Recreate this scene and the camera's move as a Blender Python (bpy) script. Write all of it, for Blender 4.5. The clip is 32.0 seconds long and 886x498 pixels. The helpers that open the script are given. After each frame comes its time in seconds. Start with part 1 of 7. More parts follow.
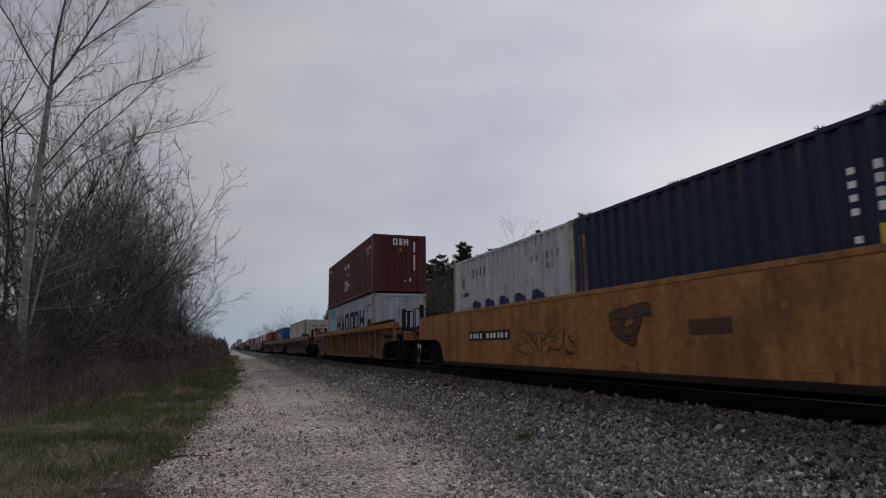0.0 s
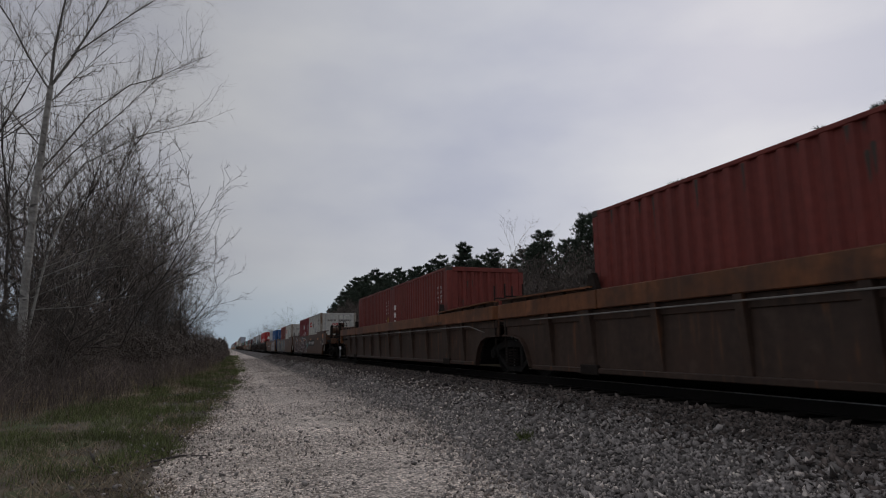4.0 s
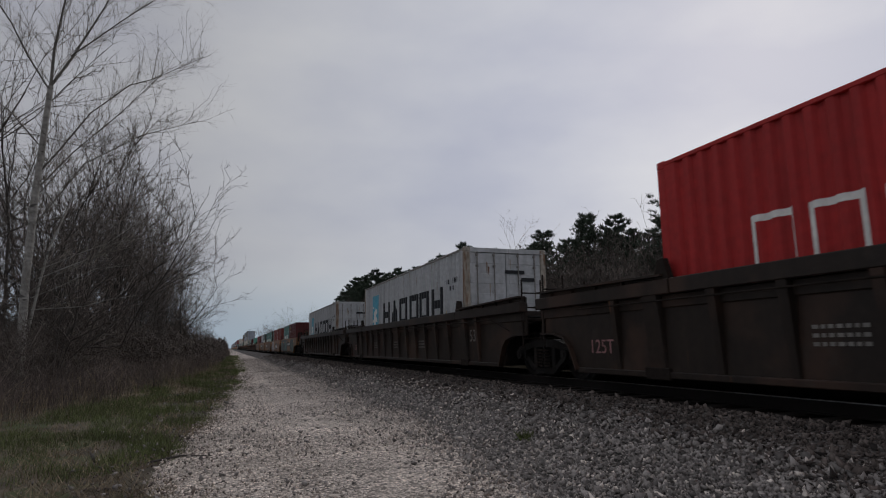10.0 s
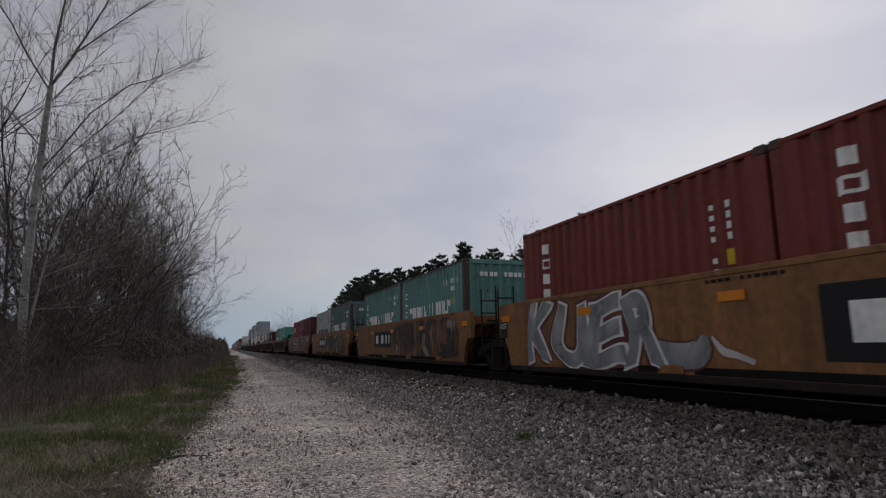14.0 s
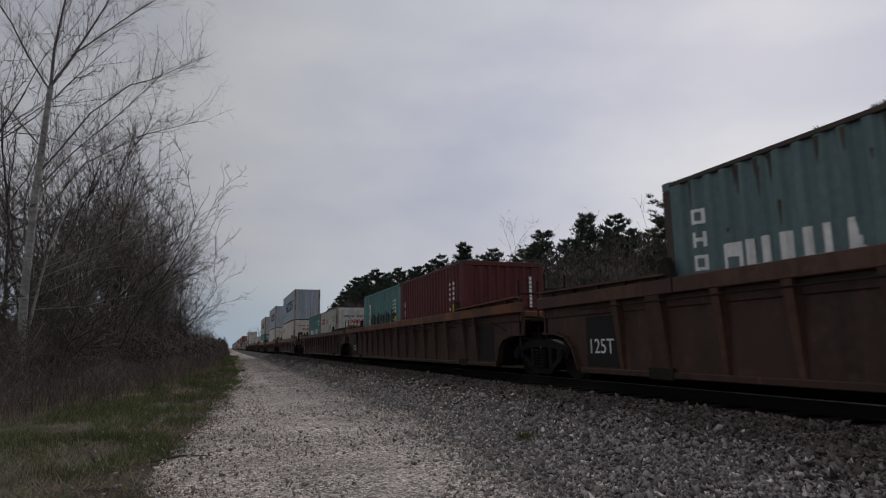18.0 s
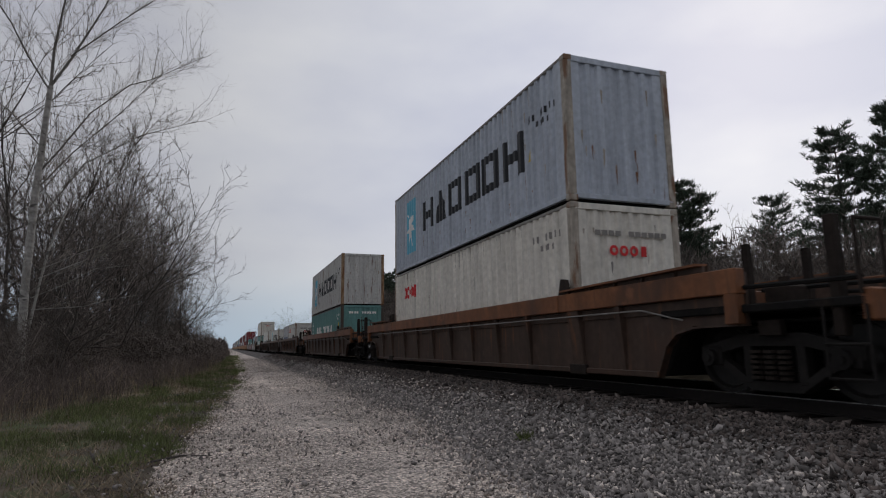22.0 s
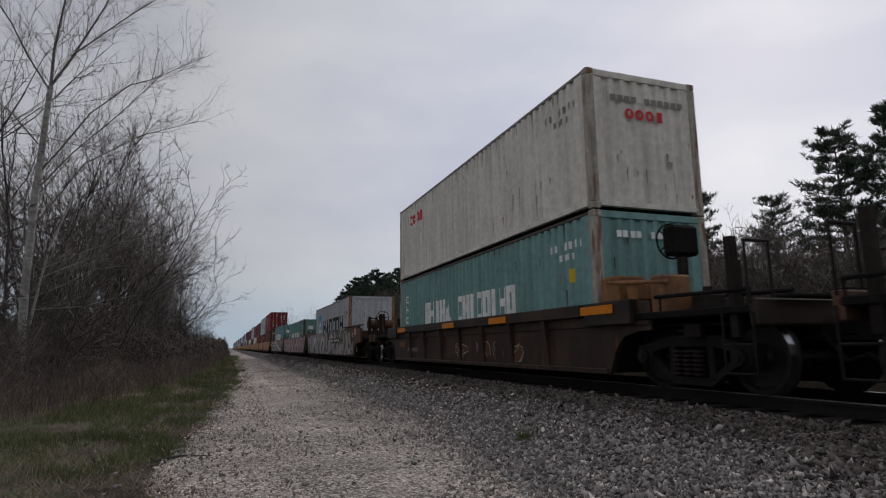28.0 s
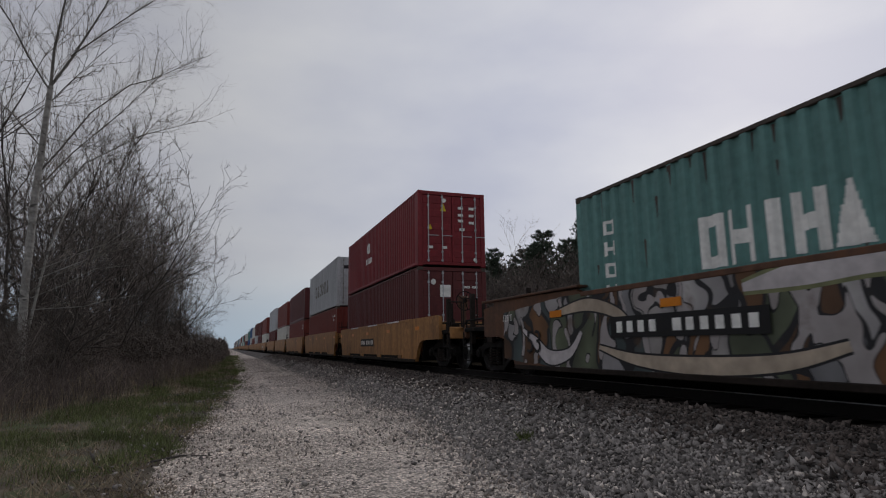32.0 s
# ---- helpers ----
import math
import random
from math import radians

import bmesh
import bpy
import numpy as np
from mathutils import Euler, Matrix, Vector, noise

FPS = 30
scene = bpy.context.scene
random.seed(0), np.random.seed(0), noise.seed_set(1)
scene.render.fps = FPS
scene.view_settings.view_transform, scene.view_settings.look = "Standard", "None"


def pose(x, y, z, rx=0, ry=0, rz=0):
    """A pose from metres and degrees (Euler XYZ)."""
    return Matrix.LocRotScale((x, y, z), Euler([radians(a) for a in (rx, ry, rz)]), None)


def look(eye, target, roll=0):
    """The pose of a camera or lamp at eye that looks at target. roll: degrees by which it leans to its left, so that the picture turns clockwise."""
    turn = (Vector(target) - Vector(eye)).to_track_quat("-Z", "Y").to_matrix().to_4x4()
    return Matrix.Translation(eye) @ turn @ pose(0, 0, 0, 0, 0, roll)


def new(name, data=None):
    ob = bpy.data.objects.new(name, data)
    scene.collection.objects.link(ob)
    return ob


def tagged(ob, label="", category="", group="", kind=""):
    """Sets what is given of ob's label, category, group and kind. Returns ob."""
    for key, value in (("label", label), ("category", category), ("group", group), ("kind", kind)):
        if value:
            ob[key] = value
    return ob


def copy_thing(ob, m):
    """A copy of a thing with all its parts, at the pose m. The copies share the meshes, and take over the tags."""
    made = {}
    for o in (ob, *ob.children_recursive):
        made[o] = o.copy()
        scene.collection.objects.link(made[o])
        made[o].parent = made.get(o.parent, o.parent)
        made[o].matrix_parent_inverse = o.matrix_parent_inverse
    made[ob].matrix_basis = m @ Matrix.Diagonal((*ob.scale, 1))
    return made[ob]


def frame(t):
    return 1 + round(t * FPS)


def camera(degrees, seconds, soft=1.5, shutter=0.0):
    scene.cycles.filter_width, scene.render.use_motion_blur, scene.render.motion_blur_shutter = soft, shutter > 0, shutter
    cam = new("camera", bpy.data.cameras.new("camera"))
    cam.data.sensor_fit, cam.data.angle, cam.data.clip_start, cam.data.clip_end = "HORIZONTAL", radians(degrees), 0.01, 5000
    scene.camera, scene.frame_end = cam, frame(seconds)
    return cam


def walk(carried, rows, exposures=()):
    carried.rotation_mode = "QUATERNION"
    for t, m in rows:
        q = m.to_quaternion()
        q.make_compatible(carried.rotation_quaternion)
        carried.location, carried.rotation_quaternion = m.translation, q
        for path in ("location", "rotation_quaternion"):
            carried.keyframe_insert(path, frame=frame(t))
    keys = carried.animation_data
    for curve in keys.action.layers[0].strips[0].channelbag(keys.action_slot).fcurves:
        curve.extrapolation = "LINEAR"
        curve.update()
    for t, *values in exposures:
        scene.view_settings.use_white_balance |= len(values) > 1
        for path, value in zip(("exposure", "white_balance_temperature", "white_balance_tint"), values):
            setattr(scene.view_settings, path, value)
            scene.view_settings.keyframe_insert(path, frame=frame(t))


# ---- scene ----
cam = camera(74.15, 32.0, soft=1.1, shutter=0.06)
EYE = Vector((0.0, 0.0, 1.25))
YAW, PITCH, ROLL = radians(20.04), radians(9.355), -0.731
AIM = EYE + 10 * Vector((math.sin(YAW) * math.cos(PITCH), math.cos(YAW) * math.cos(PITCH), math.sin(PITCH)))
walk(cam, [(0.0, look(EYE, AIM, ROLL)), (32.0, look(EYE, AIM, ROLL))], exposures=[(0.0, 0.05), (1.0, 0.05), (2.0, 0.31), (3.0, 0.07), (6.0, 0.06), (20.0, 0.06), (21.0, 0.2), (22.0, 0.36), (24.5, 0.36), (25.0, 0.16), (28.0, 0.28), (29.0, 0.36), (30.0, 0.18), (32.0, 0.17)])

SPEED = 18.165     # metres a second, towards -y
TRACK_X = 7.043    # middle of the track
RAIL_Z = 0.595     # top of rail

# ---- world and sun ----
world = bpy.data.worlds.new("overcast_sky")
scene.world = world
world.use_nodes = True
wn, wl = world.node_tree.nodes, world.node_tree.links
wn.clear()
w_out, w_bg = wn.new("ShaderNodeOutputWorld"), wn.new("ShaderNodeBackground")
w_sky = wn.new("ShaderNodeTexSky")
w_sky.sky_type, w_sky.sun_disc = "NISHITA", False
w_sky.sun_elevation, w_sky.sun_rotation = radians(28), radians(50)
w_gain = wn.new("ShaderNodeMix")
w_gain.data_type, w_gain.blend_type = "RGBA", "MULTIPLY"
w_gain.inputs["Factor"].default_value = 1.0
w_gain.inputs["B"].default_value = (0.08, 0.08, 0.08, 1)
w_co, w_map = wn.new("ShaderNodeTexCoord"), wn.new("ShaderNodeMapping")
w_map.inputs["Scale"].default_value = (1.0, 1.0, 2.2)
w_map.inputs["Location"].default_value = (0.35, 0.2, 0.1)
w_n1 = wn.new("ShaderNodeTexNoise")
w_n1.inputs["Scale"].default_value, w_n1.inputs["Detail"].default_value, w_n1.inputs["Roughness"].default_value = 1.9, 5.0, 0.48
w_ramp = wn.new("ShaderNodeValToRGB")
w_ramp.color_ramp.elements[0].position, w_ramp.color_ramp.elements[0].color = 0.32, (0.386, 0.40, 0.478, 1)
w_ramp.color_ramp.elements[1].position, w_ramp.color_ramp.elements[1].color = 0.66, (0.578, 0.58, 0.598, 1)
w_mix = wn.new("ShaderNodeMix")
w_mix.data_type = "RGBA"
w_mix.inputs["Factor"].default_value = 0.92
wl.new(w_co.outputs["Generated"], w_map.inputs["Vector"])
wl.new(w_map.outputs["Vector"], w_n1.inputs["Vector"])
wl.new(w_n1.outputs["Fac"], w_ramp.inputs["Fac"])
wl.new(w_sky.outputs["Color"], w_gain.inputs["A"])
wl.new(w_gain.outputs["Result"], w_mix.inputs["A"])
wl.new(w_ramp.outputs["Color"], w_mix.inputs["B"])
# the cloud is brightest round the hidden sun
w_dot, w_rng, w_lit = wn.new("ShaderNodeVectorMath"), wn.new("ShaderNodeMapRange"), wn.new("ShaderNodeMix")
w_dot.operation = "DOT_PRODUCT"
w_dot.inputs[1].default_value = (0.71, 0.596, 0.375)
w_rng.inputs["From Min"].default_value, w_rng.inputs["From Max"].default_value = 0.62, 1.0
w_rng.inputs["To Min"].default_value, w_rng.inputs["To Max"].default_value = 0.74, 1.17
w_lit.data_type, w_lit.blend_type = "RGBA", "MULTIPLY"
w_lit.inputs["Factor"].default_value = 1.0
wl.new(w_co.outputs["Generated"], w_dot.inputs[0])
wl.new(w_dot.outputs["Value"], w_rng.inputs["Value"])
# towards the horizon the cloud thins to pale blue
w_sep, w_low, w_hor = wn.new("ShaderNodeSeparateXYZ"), wn.new("ShaderNodeMapRange"), wn.new("ShaderNodeMix")
w_low.interpolation_type = "SMOOTHSTEP"
w_low.inputs["From Min"].default_value, w_low.inputs["From Max"].default_value = 0.0, 0.16
w_low.inputs["To Min"].default_value, w_low.inputs["To Max"].default_value = 0.85, 0.0
w_hor.data_type = "RGBA"
w_hor.inputs["B"].default_value = (0.40, 0.50, 0.60, 1)
wl.new(w_co.outputs["Generated"], w_sep.inputs[0])
wl.new(w_sep.outputs["Z"], w_low.inputs["Value"])
wl.new(w_low.outputs["Result"], w_hor.inputs["Factor"])
wl.new(w_mix.outputs["Result"], w_hor.inputs["A"])
wl.new(w_hor.outputs["Result"], w_lit.inputs["A"])
wl.new(w_rng.outputs["Result"], w_lit.inputs["B"])
wl.new(w_lit.outputs["Result"], w_bg.inputs["Color"])
w_bg.inputs["Strength"].default_value = 1.0
wl.new(w_bg.outputs["Background"], w_out.inputs["Surface"])

sun = new("sun", bpy.data.lights.new("sun", "SUN"))
sun.data.energy, sun.data.angle, sun.data.color = 0.6, radians(35), (1.0, 0.97, 0.92)
sun.matrix_world = look((71, 60, 50), (0, 0, 0))


# ---- materials ----
def mat(name, col, rough=0.6, metal=0.0, var=0.25, scale=1.2, fine=14.0, bump=0.15, bscale=60.0, spots=None, spot_at=0.62, stretch=(1, 1, 1), spot_scale=3.0, spec=0.3, island=0.0, pebbles=0.0, rust2=None):
    """Paint, earth or bark: a base colour with broad and fine variation, optional stains of a second colour, and fine relief."""
    m = bpy.data.materials.new(name)
    m.use_nodes = True
    n, k = m.node_tree.nodes, m.node_tree.links
    b = n["Principled BSDF"]
    b.inputs["Roughness"].default_value, b.inputs["Metallic"].default_value = rough, metal
    b.inputs["Specular IOR Level"].default_value = spec
    co, info, add = n.new("ShaderNodeTexCoord"), n.new("ShaderNodeObjectInfo"), n.new("ShaderNodeVectorMath")
    mul = n.new("ShaderNodeMath")
    mul.operation = "MULTIPLY"
    mul.inputs[1].default_value = 37.0
    k.new(info.outputs["Random"], mul.inputs[0])
    k.new(co.outputs["Object"], add.inputs[0])
    k.new(mul.outputs[0], add.inputs[1])
    mp = n.new("ShaderNodeMapping")
    mp.inputs["Scale"].default_value = stretch
    k.new(add.outputs[0], mp.inputs["Vector"])

    def noise_tex(s, d, vec):
        t = n.new("ShaderNodeTexNoise")
        t.inputs["Scale"].default_value, t.inputs["Detail"].default_value = s, d
        k.new(vec, t.inputs["Vector"])
        return t.outputs["Fac"]

    def ramp(fac, a, z, va, vz):
        r = n.new("ShaderNodeMapRange")
        r.inputs["From Min"].default_value, r.inputs["From Max"].default_value = a, z
        r.inputs["To Min"].default_value, r.inputs["To Max"].default_value = va, vz
        k.new(fac, r.inputs["Value"])
        return r.outputs["Result"]

    def mix(f, a, z, mode="MIX"):
        x = n.new("ShaderNodeMix")
        x.data_type, x.blend_type = "RGBA", mode
        if isinstance(f, float):
            x.inputs["Factor"].default_value = f
        else:
            k.new(f, x.inputs["Factor"])
        for slot, v in (("A", a), ("B", z)):
            if isinstance(v, tuple):
                x.inputs[slot].default_value = (*v, 1)
            else:
                k.new(v, x.inputs[slot])
        return x.outputs["Result"]

    broad = ramp(noise_tex(scale, 4, mp.outputs[0]), 0.3, 0.7, 1 - var, 1 + var * 0.6)
    small = ramp(noise_tex(fine, 3, add.outputs[0]), 0.3, 0.7, 1 - var * 0.6, 1 + var * 0.6)
    both = n.new("ShaderNodeMath")
    both.operation = "MULTIPLY"
    k.new(broad, both.inputs[0])
    k.new(small, both.inputs[1])
    grey = n.new("ShaderNodeCombineColor")
    for s in ("Red", "Green", "Blue"):
        k.new(both.outputs[0], grey.inputs[s])
    c = mix(1.0, tuple(col), grey.outputs[0], "MULTIPLY")
    if island:
        geo, tint = n.new("ShaderNodeNewGeometry"), n.new("ShaderNodeCombineColor")
        each = ramp(geo.outputs["Random Per Island"], 0.0, 1.0, 1 - island, 1 + island)
        for s in ("Red", "Green", "Blue"):
            k.new(each, tint.inputs[s])
        c = mix(1.0, c, tint.outputs[0], "MULTIPLY")
    if pebbles:
        vo, tone = n.new("ShaderNodeTexVoronoi"), n.new("ShaderNodeCombineColor")
        vo.inputs["Scale"].default_value = pebbles
        k.new(co.outputs["Object"], vo.inputs["Vector"])
        pick = n.new("ShaderNodeSeparateColor")
        k.new(vo.outputs["Color"], pick.inputs[0])
        each = ramp(pick.outputs[0], 0.0, 1.0, 0.34, 1.62)
        for s in ("Red", "Green", "Blue"):
            k.new(each, tone.inputs[s])
        c = mix(1.0, c, tone.outputs[0], "MULTIPLY")
        # shade in the crevices between pebbles, painted into the colour
        gap = ramp(vo.outputs["Distance"], 0.25, 0.75, 1.08, 0.55)
        dark = n.new("ShaderNodeCombineColor")
        for s in ("Red", "Green", "Blue"):
            k.new(gap, dark.inputs[s])
        c = mix(1.0, c, dark.outputs[0], "MULTIPLY")
    if rust2:
        f = ramp(noise_tex(0.9, 7, add.outputs[0]), rust2 - 0.03, rust2 + 0.10, 0.0, 0.75 if col[0] < 0.2 else 0.4)
        c = mix(f, c, (0.060, 0.032, 0.022))
        f = ramp(noise_tex(2.6, 6, add.outputs[0]), 0.61, 0.70, 0.0, 0.45)
        c = mix(f, c, tuple(min(1.0, v * 1.7 + 0.01) for v in col))
    if spots:
        f = ramp(noise_tex(spot_scale, 6, mp.outputs[0]), spot_at, spot_at + 0.08, 0.0, 0.85)
        c = mix(f, c, tuple(spots))
    k.new(c, b.inputs["Base Color"])
    if bump:
        bp = n.new("ShaderNodeBump")
        bp.inputs["Strength"].default_value, bp.inputs["Distance"].default_value = bump, 0.01
        if pebbles:
            bp.invert = True
            k.new(vo.outputs["Distance"], bp.inputs["Height"])
        else:
            k.new(noise_tex(bscale, 3, add.outputs[0]), bp.inputs["Height"])
        k.new(bp.outputs[0], b.inputs["Normal"])
    return m


RUST = (0.13, 0.055, 0.025)
STREAK = (5.0, 5.0, 0.5)


def paint(name, col, rust=0.68, rough=0.55, var=0.2):
    car = name.split("_")[-1] in ("paint", "panel") and "container" not in name
    return mat(name, col, rough=rough, var=var * (1.6 if car else 1), scale=0.8, fine=9.0, bump=0.08, rust2=0.54 if car else None, bscale=30.0, spots=RUST, spot_at=rust, stretch=STREAK, spot_scale=1.6)


M = {
    "road": mat("pale_gravel_road", (0.66, 0.57, 0.50), rough=0.95, var=0.40, scale=0.6, fine=30.0, bump=1.0, bscale=60.0, pebbles=34.0),
    "ballast": mat("grey_ballast", (0.15, 0.135, 0.126), rough=0.9, var=0.3, scale=1.0, fine=26.0, bump=1.0, pebbles=24.0),
    "stone_grey": mat("grey_crushed_stone", (0.282, 0.256, 0.239), rough=0.85, var=0.3, scale=6.0, fine=40.0, bump=0.3, island=0.58),
    # stone colour holds oil grime and the shade beside the train
    "stone_dark": mat("grimed_and_shaded_stone", (0.098, 0.08, 0.071), rough=0.85, var=0.25, scale=6.0, fine=40.0, bump=0.3, island=0.8),
    "stone_pale": mat("pale_crushed_stone", (0.56, 0.495, 0.445), rough=0.9, var=0.2, scale=6.0, fine=40.0, bump=0.3, island=0.62),
    "earth": mat("brown_grass_earth", (0.115, 0.095, 0.068), rough=0.95, var=0.5, scale=1.7, fine=16.0, bump=1.0, bscale=45.0, spots=(0.07, 0.085, 0.035), spot_at=0.52, spot_scale=2.0),
    # near-black earth of the added bank, keeps the gap under the cars dark
    "bankearth": mat("dark_added_bank_earth", (0.035, 0.030, 0.022), spec=0.0, rough=0.95, var=0.5, scale=1.7, fine=16.0, bump=1.0, bscale=45.0),
    "grass": mat("spring_grass", (0.135, 0.158, 0.06), rough=0.8, island=0.5, var=0.4, scale=0.8, fine=3.0, bump=0),
    "straw": mat("dead_grass", (0.28, 0.22, 0.15), rough=0.9, island=0.45, var=0.4, scale=1.0, fine=4.0, bump=0),
    "weed": mat("dead_brown_weeds", (0.16, 0.127, 0.112), rough=0.9, island=0.5, var=0.45, scale=0.8, fine=3.0, bump=0),
    "aspen": mat("pale_aspen_bark", (0.29, 0.277, 0.257), rough=0.8, var=0.35, scale=2.0, fine=12.0, bump=0.4, spots=(0.06, 0.055, 0.05), spot_at=0.60, stretch=(1, 1, 3), spot_scale=2.5),
    # aspen bark darkened to paint in the backlighting of the upper limbs
    "greybark": mat("backlit_limb_bark", (0.155, 0.143, 0.13), rough=0.85, var=0.35, scale=2.0, fine=12.0, bump=0.3),
    "bark": mat("dark_grey_bark", (0.075, 0.066, 0.06), rough=0.9, var=0.35, scale=2.0, fine=12.0, bump=0.5),
    "twig": mat("brown_twigs", (0.135, 0.112, 0.098), rough=0.85, island=0.5, var=0.35, scale=0.4, fine=2.0, bump=0),
    "greytwig": mat("grey_twigs", (0.205, 0.18, 0.158), rough=0.85, island=0.45, var=0.3, scale=0.4, fine=2.0, bump=0),
    "needle": mat("pine_needles", (0.060, 0.080, 0.056), rough=0.7, island=0.5, var=0.4, scale=0.5, fine=3.0, bump=0),
    "bud": mat("yellow_green_buds", (0.17, 0.18, 0.07), rough=0.8, var=0.4, scale=0.5, fine=3.0, bump=0),
    # oil stain and the train's shade are both in this near-black
    "oily": mat("oil_and_shade_ballast", (0.022, 0.018, 0.016), rough=0.9, var=0.5, scale=1.0, fine=20.0, bump=1.0, bscale=22.0, spec=0.0),
    "steel_rail": mat("rusty_rail_web", (0.013, 0.010, 0.009), rough=0.85, metal=0.0, var=0.3, bump=0.2),
    "rail_head": mat("polished_rail_head", (0.55, 0.55, 0.56), rough=0.28, metal=1.0, var=0.1, bump=0.02),
    "tie": mat("creosoted_tie", (0.022, 0.017, 0.014), rough=0.9, var=0.4, stretch=(0.4, 6, 6), bump=0.5),
    "black": mat("grimy_black_steel", (0.011, 0.010, 0.0095), rough=0.8, var=0.4, bump=0.3, spots=(0.026, 0.019, 0.015), spot_at=0.6, spec=0.12),
    "cast": mat("dusty_cast_steel", (0.015, 0.013, 0.012), rough=0.75, var=0.4, bump=0.3, spots=(0.012, 0.011, 0.010), spot_at=0.55, spec=0.2),
    "wheel": mat("brake_polished_wheel_steel", (0.02, 0.018, 0.017), rough=0.5, metal=0.3, var=0.4, bump=0.1),
    "grime": mat("brown_grimed_steel", (0.024, 0.018, 0.015), rough=0.8, var=0.4, bump=0.3, spec=0.15),
    "orange": mat("orange_reflector", (0.62, 0.20, 0.012), rough=0.35, var=0.08, bump=0),
    "white": mat("white_lettering", (0.78, 0.77, 0.74), rough=0.55, var=0.15, scale=3.0, bump=0),
    "dull": mat("faded_grey_lettering", (0.22, 0.205, 0.19), rough=0.6, var=0.2, scale=3.0, bump=0),
    "ink": mat("black_lettering", (0.012, 0.013, 0.017), rough=0.5, var=0.15, bump=0),
    "navyink": mat("navy_lettering", (0.022, 0.03, 0.11), rough=0.5, var=0.15, bump=0),
    "redink": mat("red_lettering", (0.55, 0.018, 0.022), rough=0.5, var=0.12, bump=0),
    "skyblue": mat("sky_blue_panel", (0.12, 0.42, 0.56), rough=0.5, var=0.12, bump=0),
    "yellowink": mat("yellow_sticker", (0.60, 0.42, 0.02), rough=0.5, var=0.1, bump=0),
    "signblack": mat("black_number_panel", (0.010, 0.010, 0.011), rough=0.6, var=0.2, bump=0),
    # car bodies
    "c_yellow": paint("weathered_yellow_paint", (0.31, 0.132, 0.04), 0.64),
    "c_tan": paint("tan_ochre_paint", (0.34, 0.165, 0.058), 0.70),
    "c_orange": paint("rusty_orange_brown_paint", (0.175, 0.068, 0.028), 0.58),
    "c_brown": paint("dull_brown_paint", (0.105, 0.048, 0.026), 0.62),
    "c_dark": paint("soot_dark_brown_paint", (0.022, 0.0145, 0.011), 0.70),
    "c_red": paint("faded_red_brown_paint", (0.092, 0.047, 0.031), 0.62),
    "c_ochre": paint("faded_ochre_paint", (0.215, 0.098, 0.036), 0.64),
    # darker tones of the body paints, for side sheets, posts and bottom chords
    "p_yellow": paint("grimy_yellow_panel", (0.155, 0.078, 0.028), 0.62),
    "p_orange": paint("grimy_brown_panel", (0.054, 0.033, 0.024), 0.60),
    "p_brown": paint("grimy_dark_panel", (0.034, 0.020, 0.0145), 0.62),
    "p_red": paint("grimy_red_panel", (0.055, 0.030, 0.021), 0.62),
    # containers
    "k_navy": paint("navy_container_paint", (0.016, 0.021, 0.052), 0.74),
    "k_grey": paint("grey_container_paint", (0.46, 0.47, 0.485), 0.70),
    "k_bluegrey": paint("blue_grey_container_paint", (0.41, 0.445, 0.505), 0.70),
    "k_post": mat("rust_streaked_corner_post", (0.36, 0.32, 0.27), rough=0.7, var=0.3, scale=2.0, fine=9.0, bump=0.2, spots=(0.16, 0.072, 0.032), spot_at=0.53, stretch=(5, 5, 0.9), spot_scale=1.2),
    "k_rustpost": mat("orange_rusted_corner_post", (0.27, 0.175, 0.10), rough=0.75, var=0.35, scale=2.0, fine=9.0, bump=0.25, spots=(0.15, 0.06, 0.022), spot_at=0.47, stretch=(5, 5, 0.9), spot_scale=1.3),
    "k_rail": paint("grimed_grey_container_rail", (0.22, 0.205, 0.19), 0.60),
    "k_soot": paint("soot_brown_container_rail", (0.06, 0.045, 0.036), 0.62),
    "k_rusty": paint("rusty_grey_container_paint", (0.51, 0.50, 0.475), 0.60),
    "k_white": paint("off_white_container_paint", (0.60, 0.59, 0.545), 0.69),
    "k_cream": paint("cream_container_paint", (0.66, 0.625, 0.56), 0.71),
    "k_maroon": paint("maroon_container_paint", (0.105, 0.022, 0.022), 0.74),
    "k_red": paint("red_brown_container_paint", (0.175, 0.034, 0.026), 0.72),
    "k_crimson": paint("crimson_container_paint", (0.20, 0.018, 0.024), 0.75),
    "k_bright": paint("bright_red_container_paint", (0.40, 0.022, 0.022), 0.76),
    "k_blue": paint("blue_container_paint", (0.022, 0.095, 0.265), 0.74),
    "k_teal": paint("sea_green_container_paint", (0.12, 0.252, 0.236), 0.71),
    "k_jade": paint("pale_jade_container_paint", (0.12, 0.36, 0.27), 0.72),
    "k_aqua": paint("faded_aqua_container_paint", (0.17, 0.30, 0.285), 0.71),
    "k_slate": paint("slate_green_container_paint", (0.12, 0.18, 0.18), 0.71),
}
